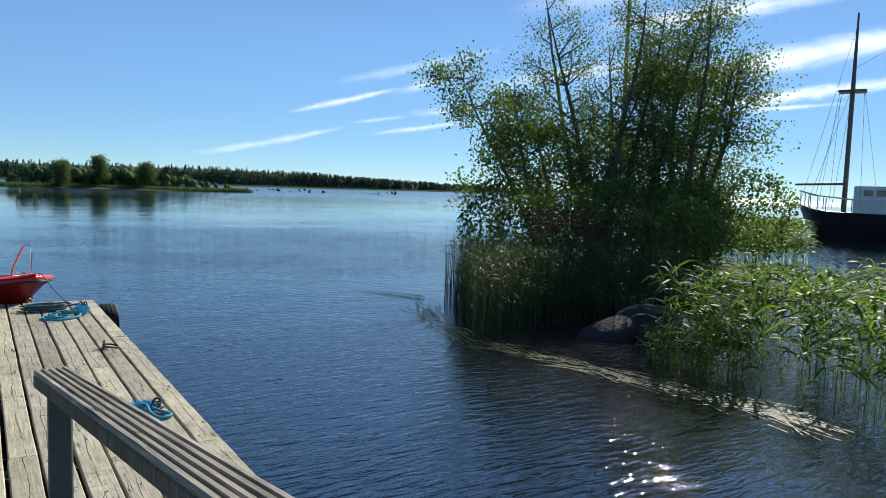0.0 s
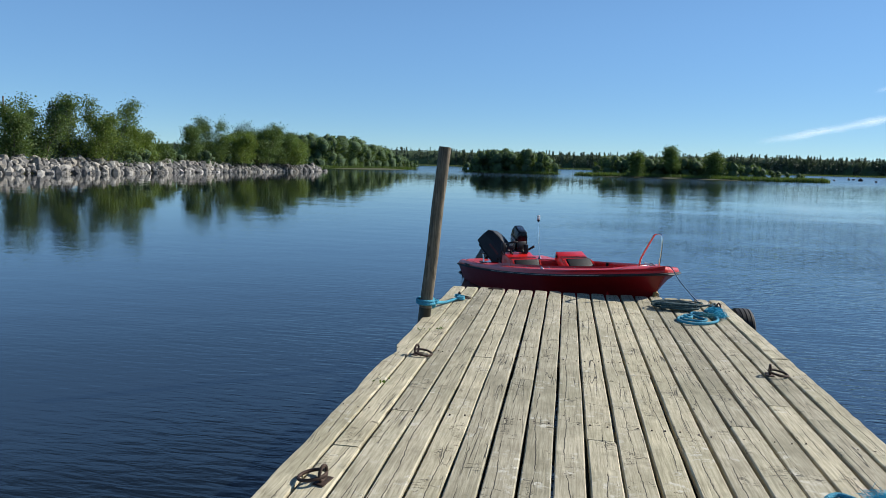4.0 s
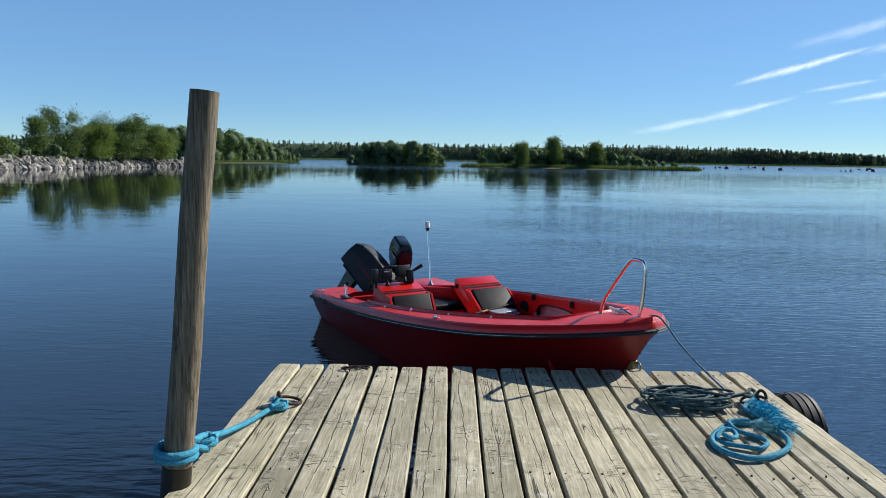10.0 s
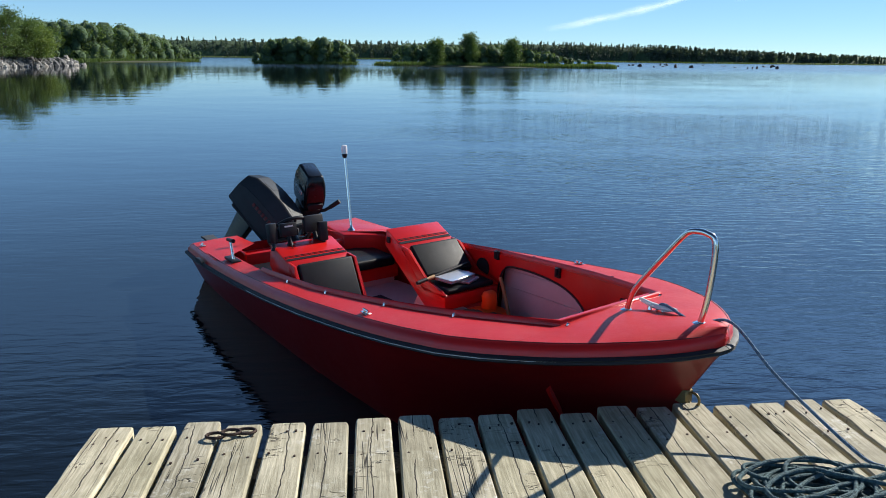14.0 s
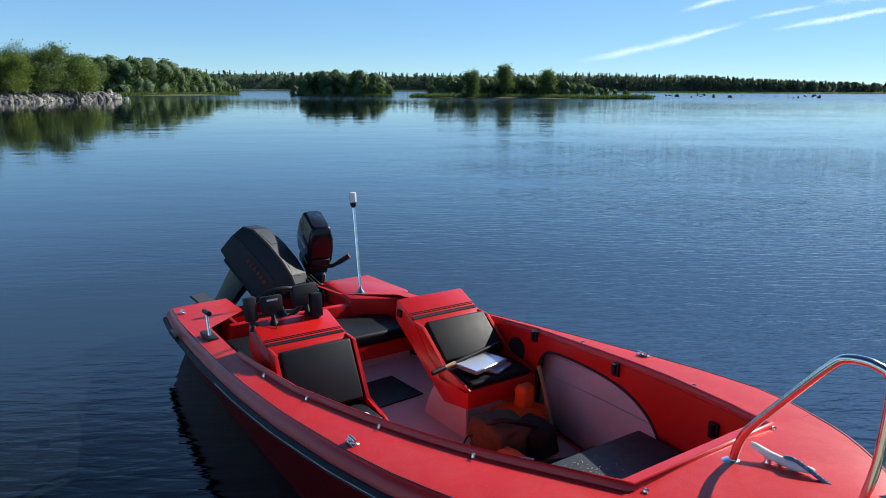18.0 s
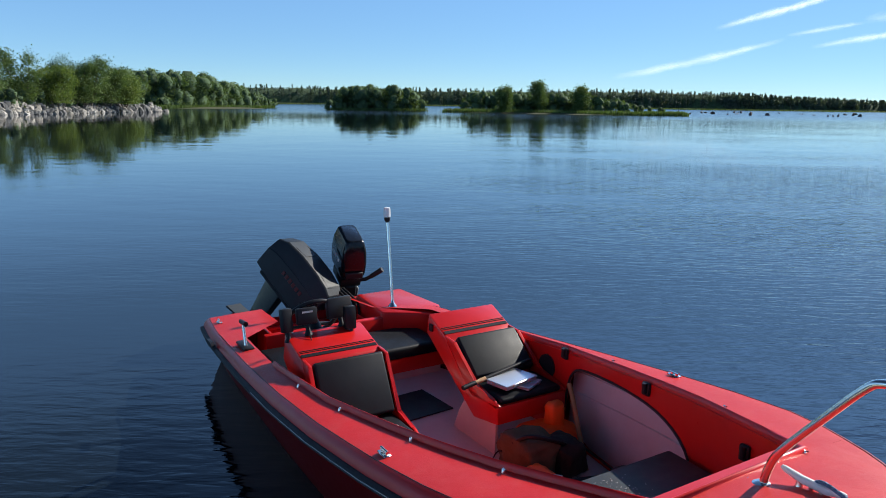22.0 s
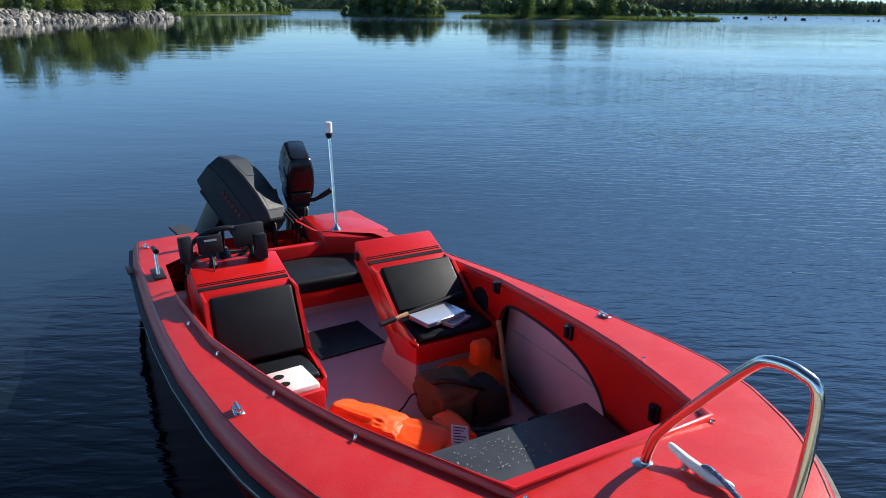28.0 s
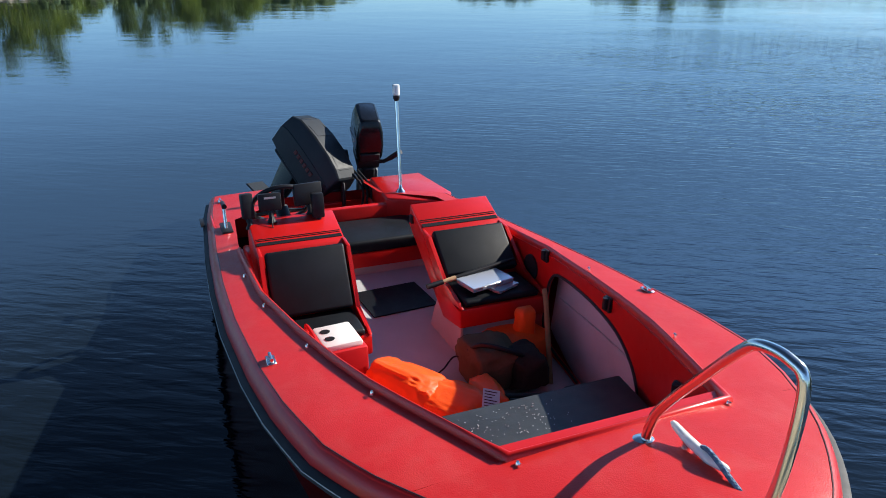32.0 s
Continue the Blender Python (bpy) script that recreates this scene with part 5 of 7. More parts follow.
for z, d, w, off in ((-0.14, 0.23, 0.165, 0.0), (-0.11, 0.31, 0.195, 0.0), (-0.07, 0.335, 0.205, 0.0), (0.02, 0.345, 0.212, -0.01), (0.12, 0.33, 0.195, -0.015), (0.2, 0.28, 0.155, -0.02), (0.213, 0.25, 0.125, -0.02)):
    rows.append([(off + x, y, z) for x, y in rr(d, w, 0.03)])
add_loft(bm, rows, closed=True, cap0=True, cap1=True)
part("cowl", bm, M_COWLB, small, "glossy black engine cowl", 35)
bm = bmesh.new()
add_box(bm, (0.165, -0.075, -0.105), (0.185, 0.075, -0.045), 0.006)
part("front_panel", bm, M_PLASTIC, small)
for k in range(7):
    bm = bmesh.new()
    add_box(bm, (-0.06 + 0.026 * k, -0.129, 0.03), (-0.06 + 0.026 * k + 0.018, -0.118, 0.056), 0.001)
    part("maker_mark", bm, M_PALE, small, "pale maker's mark")
bm = bmesh.new()
add_box(bm, (-0.12, -0.09, -0.22), (0.13, 0.09, -0.14), 0.02, seg=2)
add_box(bm, (0.06, -0.05, -0.30), (0.15, 0.05, -0.2), 0.012)
part("powerhead_base", bm, M_PLASTIC, small)
bm = bmesh.new()
add_tube(bm, [(0.1, 0.05, -0.17), (0.13, 0.12, -0.15), (0.15, 0.16, -0.11)], [0.018, 0.016, 0.016], 10)
add_tube(bm, [(0.15, 0.16, -0.11), (0.18, 0.235, -0.03)], [0.02, 0.022], 10)
part("tiller", bm, M_PLASTIC, small)
bm = bmesh.new()
add_box(bm, (-0.07, -0.045, -0.85), (0.07, 0.045, -0.2), 0.03, seg=2)
part("leg", bm, M_COWLB, small)
bm = bmesh.new()
add_box(bm, (0.05, -0.08, -0.52), (0.12, -0.055, -0.24), 0.008)
add_box(bm, (0.05, 0.055, -0.52), (0.12, 0.08, -0.24), 0.008)
part("clamp", bm, M_GREYM, small, "grey cast clamp")
bm = bmesh.new()
add_tube(bm, [(-0.02, -0.135, -0.2), (-0.02, -0.2, -0.21)], [0.06, 0.075], 14)
part("starter_cover", bm, M_PLASTIC, small)

# ---- things in the boat ----
# cool box
cb = tagged(empty("cool_box", BOAT @ Matrix.Translation((2.225, -0.395, 0.075)) @ Matrix.Rotation(radians(4), 4, "Z") @ Matrix.Diagonal((0.66, 0.78, 0.86, 1))), "red cool box with a white lid on the boat floor", "cool box")
bm = bmesh.new()
add_box(bm, (-0.18, -0.14, 0.0), (0.18, 0.14, 0.285), 0.02, seg=2)
part("body", bm, plain("red_plastic", (0.5, 0.015, 0.02), 0.4, vary=0.1), cb)
bm = bmesh.new()
add_box(bm, (-0.155, -0.118, 0.27), (0.155, 0.118, 0.318), 0.02, seg=2)
lid = part("lid", bm, M_WHITEP, cb, "white plastic lid")
for x in (-0.05, 0.06):
    bm = bmesh.new()
    add_tube(bm, [(x, -0.06, 0.320), (x, -0.06, 0.322)], 0.03, 18)
    part("cup_recess", bm, M_PLASTIC, lid)
bm = bmesh.new()
add_tube(bm, bezier([(-0.15, -0.14, 0.27), (-0.15, -0.15, 0.34), (0.0, -0.152, 0.36), (0.15, -0.15, 0.34), (0.15, -0.14, 0.27)], 5), 0.011, 8)
part("handle", bm, plain("red_handle", (0.5, 0.015, 0.02), 0.4), cb)

# tackle boxes and rod on the port seat
k = Mat("clear_plastic_box", 0.25)
k.b.inputs["Transmission Weight"].default_value = 0.45
k.color((0.5, 0.53, 0.6))
M_CLEAR = k.m
for nm, c, size, yaw in (("tackle_box", (2.15, 0.47, 0.403), (0.11, 0.15, 0.018), 24), ("tackle_box", (2.11, 0.40, 0.422), (0.15, 0.25, 0.026), 12)):
    tb = tagged(empty(nm, BOAT @ Matrix.Translation(c) @ Matrix.Rotation(radians(yaw), 4, "Z")), "clear plastic tackle box lying on the seat", "tackle box", "tackle boxes")
    bm = bmesh.new()
    add_box(bm, (-size[0] / 2, -size[1] / 2, 0), (size[0] / 2, size[1] / 2, size[2] * 0.75), 0.006, seg=2)
    part("body", bm, M_CLEAR, tb)
    bm = bmesh.new()
    add_box(bm, (-size[0] / 2 - 0.003, -size[1] / 2 - 0.003, size[2] * 0.76), (size[0] / 2 + 0.003, size[1] / 2 + 0.003, size[2]), 0.004)
    part("lid", bm, M_CLEAR, tb)
    for k2 in (-0.25, 0.25):
        bm = bmesh.new()
        add_box(bm, (size[0] / 2 + 0.001, size[1] * k2 - 0.014, size[2] * 0.35), (size[0] / 2 + 0.008, size[1] * k2 + 0.014, size[2] * 0.95), 0.003)
        part("latch", bm, M_CLEAR, tb)
rod = tagged(empty("fishing_rod", BOAT), "fishing rod butt with cork grip across the seat", "fishing rod")
M_CORK = plain("cork", (0.42, 0.27, 0.14), 0.8, vary=0.3, scale=30, bump=0.001)
ra, rb = Vector((2.08, 0.10, 0.435)), Vector((1.995, 0.62, 0.475))
for nm, t0, t1, r0, r1, mt in (("butt_grip", 0.0, 0.17, 0.013, 0.013, M_PLASTIC), ("cork_grip", 0.171, 0.31, 0.010, 0.013, M_CORK), ("reel_seat", 0.311, 0.52, 0.011, 0.012, M_PLASTIC), ("fore_grip", 0.521, 0.92, 0.012, 0.010, M_PLASTIC), ("blank", 0.921, 1.0, 0.007, 0.006, M_PLASTIC)):
    bm = bmesh.new()
    add_tube(bm, [ra.lerp(rb, t0), ra.lerp(rb, (t0 + t1) / 2), ra.lerp(rb, t1)], [r0, (r0 + r1) / 2 + 0.001, r1], 12)
    part(nm, bm, mt, rod)


def lump(bm, c, size, seed, amp=0.28, freq=2.2, sub=4, m=None):
    """A soft crumpled body."""
    out = bmesh.ops.create_icosphere(bm, subdivisions=sub, radius=1.0)
    for v in out["verts"]:
        p = v.co.copy()
        q = Vector([math.copysign(abs(a) ** 0.62, a) for a in p])
        k2 = 1 + amp * noise.noise(p * freq + Vector((seed, 0, 0))) + 0.5 * amp * (0.3 - abs(noise.noise(p * freq * 2.3 + Vector((0, seed, 0)))))
        q = Vector((q.x * size[0], q.y * size[1], q.z * size[2])) * k2
        if m is not None:
            q = m @ q
        v.co = Vector(c) + q
        v.co.z = max(v.co.z, c[2] - size[2] * 0.8)


M_ORANGE = plain("orange_nylon", (0.93, 0.095, 0.004), 0.5, vary=0.08, scale=9, bump=0.005, bscale=14)
vest = tagged(empty("life_jacket", BOAT), "bright orange life jacket crumpled on the boat floor", "life jacket")
bm = bmesh.new()
lump(bm, (2.52, -0.16, 0.19), (0.2, 0.12, 0.085), 3.0, 0.2, 1.3, 5, Matrix.Rotation(radians(28), 3, "Z") @ Matrix.Rotation(radians(-20), 3, "X"))
part("front_panel", bm, M_ORANGE, vest, smooth=60)
bm = bmesh.new()
lump(bm, (2.74, -0.03, 0.185), (0.17, 0.11, 0.065), 8.0, 0.22, 1.6, 5, Matrix.Rotation(radians(30), 3, "Z") @ Matrix.Rotation(radians(10), 3, "X"))
part("back_panel", bm, M_ORANGE, vest, smooth=60)
bm = bmesh.new()
lump(bm, (2.74, 0.13, 0.215), (0.12, 0.06, 0.03), 5.0, 0.3, 2, 4)
part("collar", bm, M_ORANGE, vest, smooth=60)
lab = Matrix.Translation((2.90, 0.06, 0.29)) @ Matrix.Rotation(radians(30), 4, "Y") @ Matrix.Rotation(radians(-25), 4, "Z")
bm = bmesh.new()
add_box(bm, (-0.055, -0.035, 0), (0.055, 0.035, 0.003))
bmesh.ops.transform(bm, matrix=lab, verts=bm.verts)
lb = part("care_label", bm, M_WHITEP, vest, "white printed care label")
for j in range(7):
    bm = bmesh.new()
    add_box(bm, (-0.045 + 0.013 * j, -0.028, 0.0035), (-0.041 + 0.013 * j, 0.024 - 0.01 * (j % 3), 0.0042))
    bmesh.ops.transform(bm, matrix=lab, verts=bm.verts)
    part("text_bar", bm, M_DKRED, lb)
vest2 = tagged(empty("life_jacket", BOAT), "orange life jacket stowed under the seat", "life jacket")
for c, sz, sd in (((2.35, 0.46, 0.17), (0.13, 0.17, 0.09), 11.0), ((2.36, 0.50, 0.27), (0.045, 0.05, 0.11), 13.0)):
    bm = bmesh.new()
    lump(bm, c, sz, sd, 0.22, 1.8, 3)
    part("panel", bm, M_ORANGE, vest2, smooth=60)
bag = tagged(empty("bag", BOAT), "brown and green canvas bag on the boat floor", "bag")
bm = bmesh.new()
lump(bm, (2.46, 0.26, 0.19), (0.15, 0.13, 0.11), 21.0, 0.25, 1.8, 4)
part("body", bm, plain("brown_canvas", (0.11, 0.075, 0.04), 0.85, vary=0.35, scale=7, bump=0.003, bscale=60), bag, smooth=60)
bm = bmesh.new()
lump(bm, (2.56, 0.40, 0.19), (0.1, 0.09, 0.1), 25.0, 0.25, 1.8, 4)
part("side_pocket", bm, plain("dark_canvas", (0.025, 0.02, 0.018), 0.85, vary=0.3, bump=0.003), bag, smooth=60)
bm = bmesh.new()
add_tube(bm, bezier([(2.42, 0.16, 0.24), (2.52, 0.2, 0.32), (2.6, 0.32, 0.3), (2.6, 0.42, 0.24)], 6), 0.012, 7)
part("strap", bm, M_PLASTIC, bag)
bm = bmesh.new()
add_tube(bm, bezier([(2.36, 0.02, 0.10), (2.40, 0.06, 0.16), (2.38, 0.12, 0.2), (2.42, 0.17, 0.2)], 6), 0.004, 6)
part("cord", bm, M_PLASTIC, bag)
stick = tagged(empty("boat_hook", BOAT), "bare wooden pole leaning against the boat side", "pole")
bm = bmesh.new()
add_tube(bm, [(2.60, 0.52, 0.09), (2.38, 0.60, 0.40), (2.34, 0.61, 0.45)], 0.013, 10)
part("shaft", bm, plain("bare_wood", (0.33, 0.2, 0.09), 0.7, vary=0.25, scale=12), stick)
um = tagged(empty("folding_tripod", BOAT), "black and silver folded tripod beside the bow seat", "tripod")
for j, (a, b2, mt) in enumerate((((2.78, 0.18, 0.21), (2.86, 0.45, 0.20), M_PLASTIC), ((2.82, 0.16, 0.2), (2.92, 0.44, 0.19), M_STEEL), ((2.84, 0.18, 0.225), (2.95, 0.5, 0.22), M_PLASTIC))):
    bm = bmesh.new()
    add_tube(bm, [a, b2], [0.014, 0.017], 10)
    part("leg", bm, mt, um)
bm = bmesh.new()
add_box(bm, (2.85, 0.42, 0.18), (2.96, 0.52, 0.25), 0.015, seg=2)
part("head", bm, M_PLASTIC, um)


# ---- gangway and handrail behind the dock ----
RISE = 0.1
gang = tagged(empty("gangway"), "sloping plank gangway leading down to the dock", "gangway")
bm = bmesh.new()
add_box(bm, (-0.62, -0.11, 0.0), (0.60, 0.0, 0.032), 0.004)
gang_me = part("plank", bm, M_RAIL, gang, m=Matrix.Translation((0, -8.34, 0.47)))
for k in range(1, 34):
    ob = new("plank", gang_me.data)
    ob.parent = gang
    ob.matrix_basis = Matrix.Translation((0, -8.34 - 0.118 * k, 0.47 + RISE * 0.118 * k)) @ Matrix.Rotation(-math.atan(RISE), 4, "X")
for x in (-0.55, 0.53):
    bm = bmesh.new()
    add_prism(bm, [(x, -8.3, 0.33), (x, -8.3, 0.465), (x, -12.3, 0.855), (x, -12.3, 0.72)], (0.045, 0, 0))
    part("stringer", bm, M_RAIL, gang)
railing = tagged(empty("handrail"), "weathered grooved timber handrail on a grey post", "handrail")
RISE_R = 0.094
RA, RB = Vector((0.46, -8.12, 1.533)), Vector((0.85, -12.2, 1.533 + RISE_R * 4.08))
slope = Matrix.Translation(RA) @ Matrix.Rotation(math.atan2(0.39, 4.08), 4, "Z") @ Matrix.Rotation(-math.atan(RISE_R), 4, "X")
ln = (RB - RA).length
for k in range(5):
    bm = bmesh.new()
    y0 = -0.035 + 0.017 * k
    rows = []
    rk = random.Random(k + 3)
    for j in range(13):
        t = -ln * j / 12
        e = [rk.uniform(-0.0012, 0.0012) for _ in range(4)]
        rows.append([(y0 + e[0], t, -0.012), (y0 + e[1], t, -0.003), (y0 + 0.0015, t, 0.0), (y0 + 0.0098, t, 0.0 + e[2]), (y0 + 0.0115 + e[3], t, -0.003), (y0 + 0.0115, t, -0.012)])
    add_loft(bm, rows, closed=True, cap0=True, cap1=True)
    part("rail_ridge", bm, M_RAIL, railing, m=slope)
# board in dark post wood: shade of the grooves and side put into colour
bm = bmesh.new()
add_box(bm, (-0.037, -ln, -0.048), (0.05, 0.0, -0.0125), 0.004)
part("rail_board", bm, M_POST, railing, m=slope)
for y in (-8.21, -10.9, -12.1):
    bm = bmesh.new()
    top = 1.533 + RISE_R * (-8.12 - y) - 0.05
    xo = 0.472 + 0.0956 * (-8.12 - y)
    add_box(bm, (xo - 0.03, y - 0.028, 0.45 if y > -8.4 else 0.3), (xo + 0.025, y + 0.028, top), 0.005)
    part("post", bm, M_GREY, railing, "grey painted square post")
ground_patch("bank_ground", 0, -24, 14, 12.5, 1.3, M_SOIL, "grassy bank behind the dock", 31)

# ---- dock fittings ----
bm = bmesh.new()
rn = random.Random(8)
for i in range(N_PLANK):
    x = -DOCK_W / 2 + PITCH * (i + 0.5)
    for y in (-0.10, -0.25, -1.6, -3.0, -4.4, -5.8, -7.2):
        for dx in (-0.045, 0.0, 0.045) if y in (-0.10, -3.0) else (-0.045, 0.045):
            if rn.random() < 0.85:
                xx, yy = x + dx + rn.uniform(-0.01, 0.01), y + rn.uniform(-0.025, 0.025)
                add_tube(bm, [(xx, yy, DOCK_Z - 0.01), (xx, yy, DOCK_Z + 0.0035)], rn.uniform(0.0035, 0.006), 6)
tagged(part("nail_head", bm, M_IRON, dock, "rusty nail heads", 0), kind="stuff")


def ring_set(x, y, yaw, lay):
    """An eye bolt with a loose iron ring lying on the planks."""
    t = tagged(empty("mooring_ring", Matrix.Translation((x, y, DOCK_Z)) @ Matrix.Rotation(radians(yaw), 4, "Z")), "rusty iron mooring ring on an eye bolt", "mooring ring", "mooring rings on the dock")
    bm = bmesh.new()
    add_tube(bm, [Vector((0, 0.033 * math.cos(a), 0.04 + 0.036 * math.sin(a))) for a in np.linspace(0, 2 * math.pi, 18, endpoint=False)], 0.0085, 8, closed=True)
    add_box(bm, (-0.03, -0.05, 0.0), (0.03, 0.05, 0.007), 0.002)
    part("eye_bolt", bm, M_IRON, t)
    bm = bmesh.new()
    add_tube(bm, [Vector((0.056 + 0.066 * math.cos(a), 0.066 * math.sin(a), 0.022 + lay * math.cos(a))) for a in np.linspace(0, 2 * math.pi, 26, endpoint=False)], 0.0085, 8, closed=True)
    part("ring", bm, M_IRON, t)
    return t


for x, y, yaw in ((-1.34, -3.15, -15), (1.28, -3.03, -10), (-1.30, -5.42, 170), (-1.36, -0.80, 25), (1.40, -0.62, 200), (1.33, -5.12, 120)):
    ring_set(x, y, yaw, -0.012)
hook = tagged(empty("chain_link", Matrix.Translation((-1.03, -0.11, DOCK_Z))), "rusty chain link lying at the dock end", "chain")
for k in range(3):
    bm = bmesh.new()
    add_tube(bm, [Vector((0.055 * (k - 1) + 0.035 * math.cos(a), 0.02 * math.sin(a) + 0.012 * k, 0.012 + 0.005 * (k % 2))) for a in np.linspace(0, 2 * math.pi, 14, endpoint=False)], 0.006, 6, closed=True)
    part("link", bm, M_IRON, hook)


def rope_mat(name, lo, hi):
    k = Mat(name, 0.85)
    v = k.coords()
    w = k.n("ShaderNodeTexVoronoi", Scale=160.0)
    k.link(v, w.inputs["Vector"])
    k.color(k.ramp(k.noise(v, 55.0, 4.0, 0.7), [(0.3, lo), (0.7, hi)]))
    k.bump(w.outputs["Distance"], 0.004, 1.0)
    return k.m


M_ROPE_D = rope_mat("dark_teal_rope", (0.014, 0.036, 0.042), (0.11, 0.19, 0.2))
M_ROPE_L = rope_mat("blue_grey_line", (0.05, 0.1, 0.16), (0.2, 0.3, 0.42))
M_ROPE_B = rope_mat("bright_blue_rope", (0.02, 0.2, 0.33), (0.09, 0.42, 0.56))
M_FRAY = plain("frayed_blue_fibre", (0.03, 0.42, 0.6), 0.8, vary=0.25, scale=60)


M_FRAY2 = plain("faded_teal_fibre", (0.1, 0.3, 0.33), 0.85, vary=0.4, scale=60)


def rope(name, pts, r, material, label, n=6, parent=None):
    bm = bmesh.new()
    add_tube(bm, bezier(pts, n), r, 8)
    ob = part(name, bm, material, parent, smooth=60)
    return ob


def tuft(n, c, spread, length, rng2, flat=0.4, aim=(0, 0, 0)):
    """Loose frayed fibres as thin blades."""
    out = []
    for _ in range(n):
        p = np.array(c) + rng2.normal(size=3) * np.array(spread) * 0.5
        d = rng2.normal(size=3) * np.array((1, 1, flat)) + np.array(aim)
        d /= np.linalg.norm(d)
        q = p + d * length * rng2.uniform(0.4, 1.0)
        q[2] = max(q[2], DOCK_Z + 0.004)
        w = np.cross(d, rng2.normal(size=3))
        w = w / (np.linalg.norm(w) + 1e-9) * 0.0013
        out.append([p - w, p + w, q + w * 0.4, q - w * 0.4])
    return out


# coil of dark rope with the mooring line
coil = tagged(empty("rope_coil"), "tangled coil of dark teal mooring rope on the planks", "rope")
rc = random.Random(6)
pts = []
for k in range(17):
    cx, cy = 0.95 + rc.uniform(-0.07, 0.09), -0.67 + rc.uniform(-0.04, 0.04)
    ra, rb2 = rc.uniform(0.1, 0.22), rc.uniform(0.06, 0.13)
    ph = rc.uniform(-0.5, 0.3)
    for j in range(7):
        a = 2 * math.pi * j / 7
        x, y = ra * math.cos(a), rb2 * math.sin(a)
        pts.append((cx + x * math.cos(ph) - y * math.sin(ph), cy + x * math.sin(ph) + y * math.cos(ph), DOCK_Z + 0.01 + 0.0038 * k + rc.uniform(-0.004, 0.012)))
rope("coiled_strand", pts, 0.0075, M_ROPE_D, "", 5, coil)
rope("tail", [(1.15, -0.64, DOCK_Z + 0.03), (1.31, -0.60, DOCK_Z + 0.05), (1.36, -0.55, DOCK_Z + 0.06), (1.38, -0.58, DOCK_Z + 0.05), (1.34, -0.63, DOCK_Z + 0.045), (1.29, -0.64, DOCK_Z + 0.05)], 0.011, M_ROPE_D, "", 6, coil)
bowp = BOAT @ Vector((4.325, 0.10, deck_z(4.325) + 0.02))
c0 = BOAT @ Vector((4.03, 0.06, zf + 0.06))
line = tagged(empty("mooring_line"), "thin blue-grey mooring line from the bow to the dock", "rope")
rope("line", [BOAT @ Vector((3.985, 0.075, zf + 0.02)), c0, BOAT @ Vector((4.2, 0.05, zf + 0.03)), bowp, bowp.lerp(Vector((1.22, -0.52, DOCK_Z + 0.05)), 0.35) - Vector((0, 0, 0.025)), bowp.lerp(Vector((1.22, -0.52, DOCK_Z + 0.05)), 0.7) - Vector((0, 0, 0.02)), (1.22, -0.52, DOCK_Z + 0.05), (1.24, -0.6, DOCK_Z + 0.06)], 0.0065, M_ROPE_L, "", 6, line)
# bright blue rope
blue = tagged(empty("blue_rope"), "thick bright blue rope with frayed ends on the planks", "rope")
z = DOCK_Z + 0.014
rope("outer_loop", [(1.35, -0.64, z + 0.02), (1.24, -0.76, z + 0.004), (1.275, -0.84, z), (1.27, -0.925, z), (1.19, -0.98, z), (1.08, -0.995, z), (0.98, -1.09, z), (0.91, -1.19, z), (0.89, -1.3, z), (0.935, -1.39, z), (1.015, -1.43, z), (1.13, -1.39, z), (1.235, -1.3, z), (1.277, -1.21, z + 0.004), (1.28, -1.13, z + 0.01)], 0.0145, M_ROPE_B, "", 8, blue)
rope("inner_loop", [(1.17, -1.0, z + 0.025), (1.06, -1.02, z + 0.024), (1.06, -1.09, z + 0.01), (1.12, -1.14, z), (1.165, -1.19, z), (1.16, -1.245, z), (1.1, -1.31, z), (1.03, -1.29, z), (0.955, -1.255, z), (0.93, -1.2, z + 0.006), (0.985, -1.126, z + 0.02), (1.035, -1.126, z + 0.016), (1.03, -1.19, z + 0.01), (0.982, -1.23, z + 0.02), (0.956, -1.205, z + 0.03)], 0.012, M_ROPE_B, "", 8, blue)
rf = np.random.default_rng(12)
for n_, c_, sp_, aim_, mt_ in ((4200, (1.33, -0.82, z + 0.02), (0.06, 0.11, 0.022), (0.7, -1.2, 0), M_FRAY), (2600, (1.335, -1.02, z + 0.018), (0.055, 0.09, 0.022), (-0.4, -1.2, 0), M_FRAY), (1300, (1.2, -1.09, z + 0.022), (0.05, 0.05, 0.018), (0.2, -1.0, 0), M_FRAY2)):
    quads("frayed_end", tuft(n_, c_, sp_, 0.03, rf, 0.3, aim_), mt_, blue, "frayed bright blue fibres")
# rope from the ring to the post
tie = tagged(empty("post_rope"), "bright blue rope tying the post to a dock ring", "rope")
pc = Vector((-1.55, -1.785, 0.60))
wrap = [pc + Vector((0.077 * math.cos(a), 0.077 * math.sin(a), 0.03 - 0.012 * a / 3)) for a in np.linspace(1.2, 1.2 + 4.2 * math.pi, 26)]
rope("line", [(-1.31, -0.84, z + 0.012), (-1.36, -0.9, z + 0.016), (-1.44, -1.12, z + 0.012), (-1.50, -1.36, z + 0.045), (-1.52, -1.55, z + 0.11), (-1.50, -1.69, z + 0.15)] + [tuple(p) for p in wrap] + [(-1.50, -1.66, z + 0.1), (-1.5, -1.56, z + 0.05), (-1.53, -1.50, z + 0.02)], 0.015, M_ROPE_B, "", 5, tie)
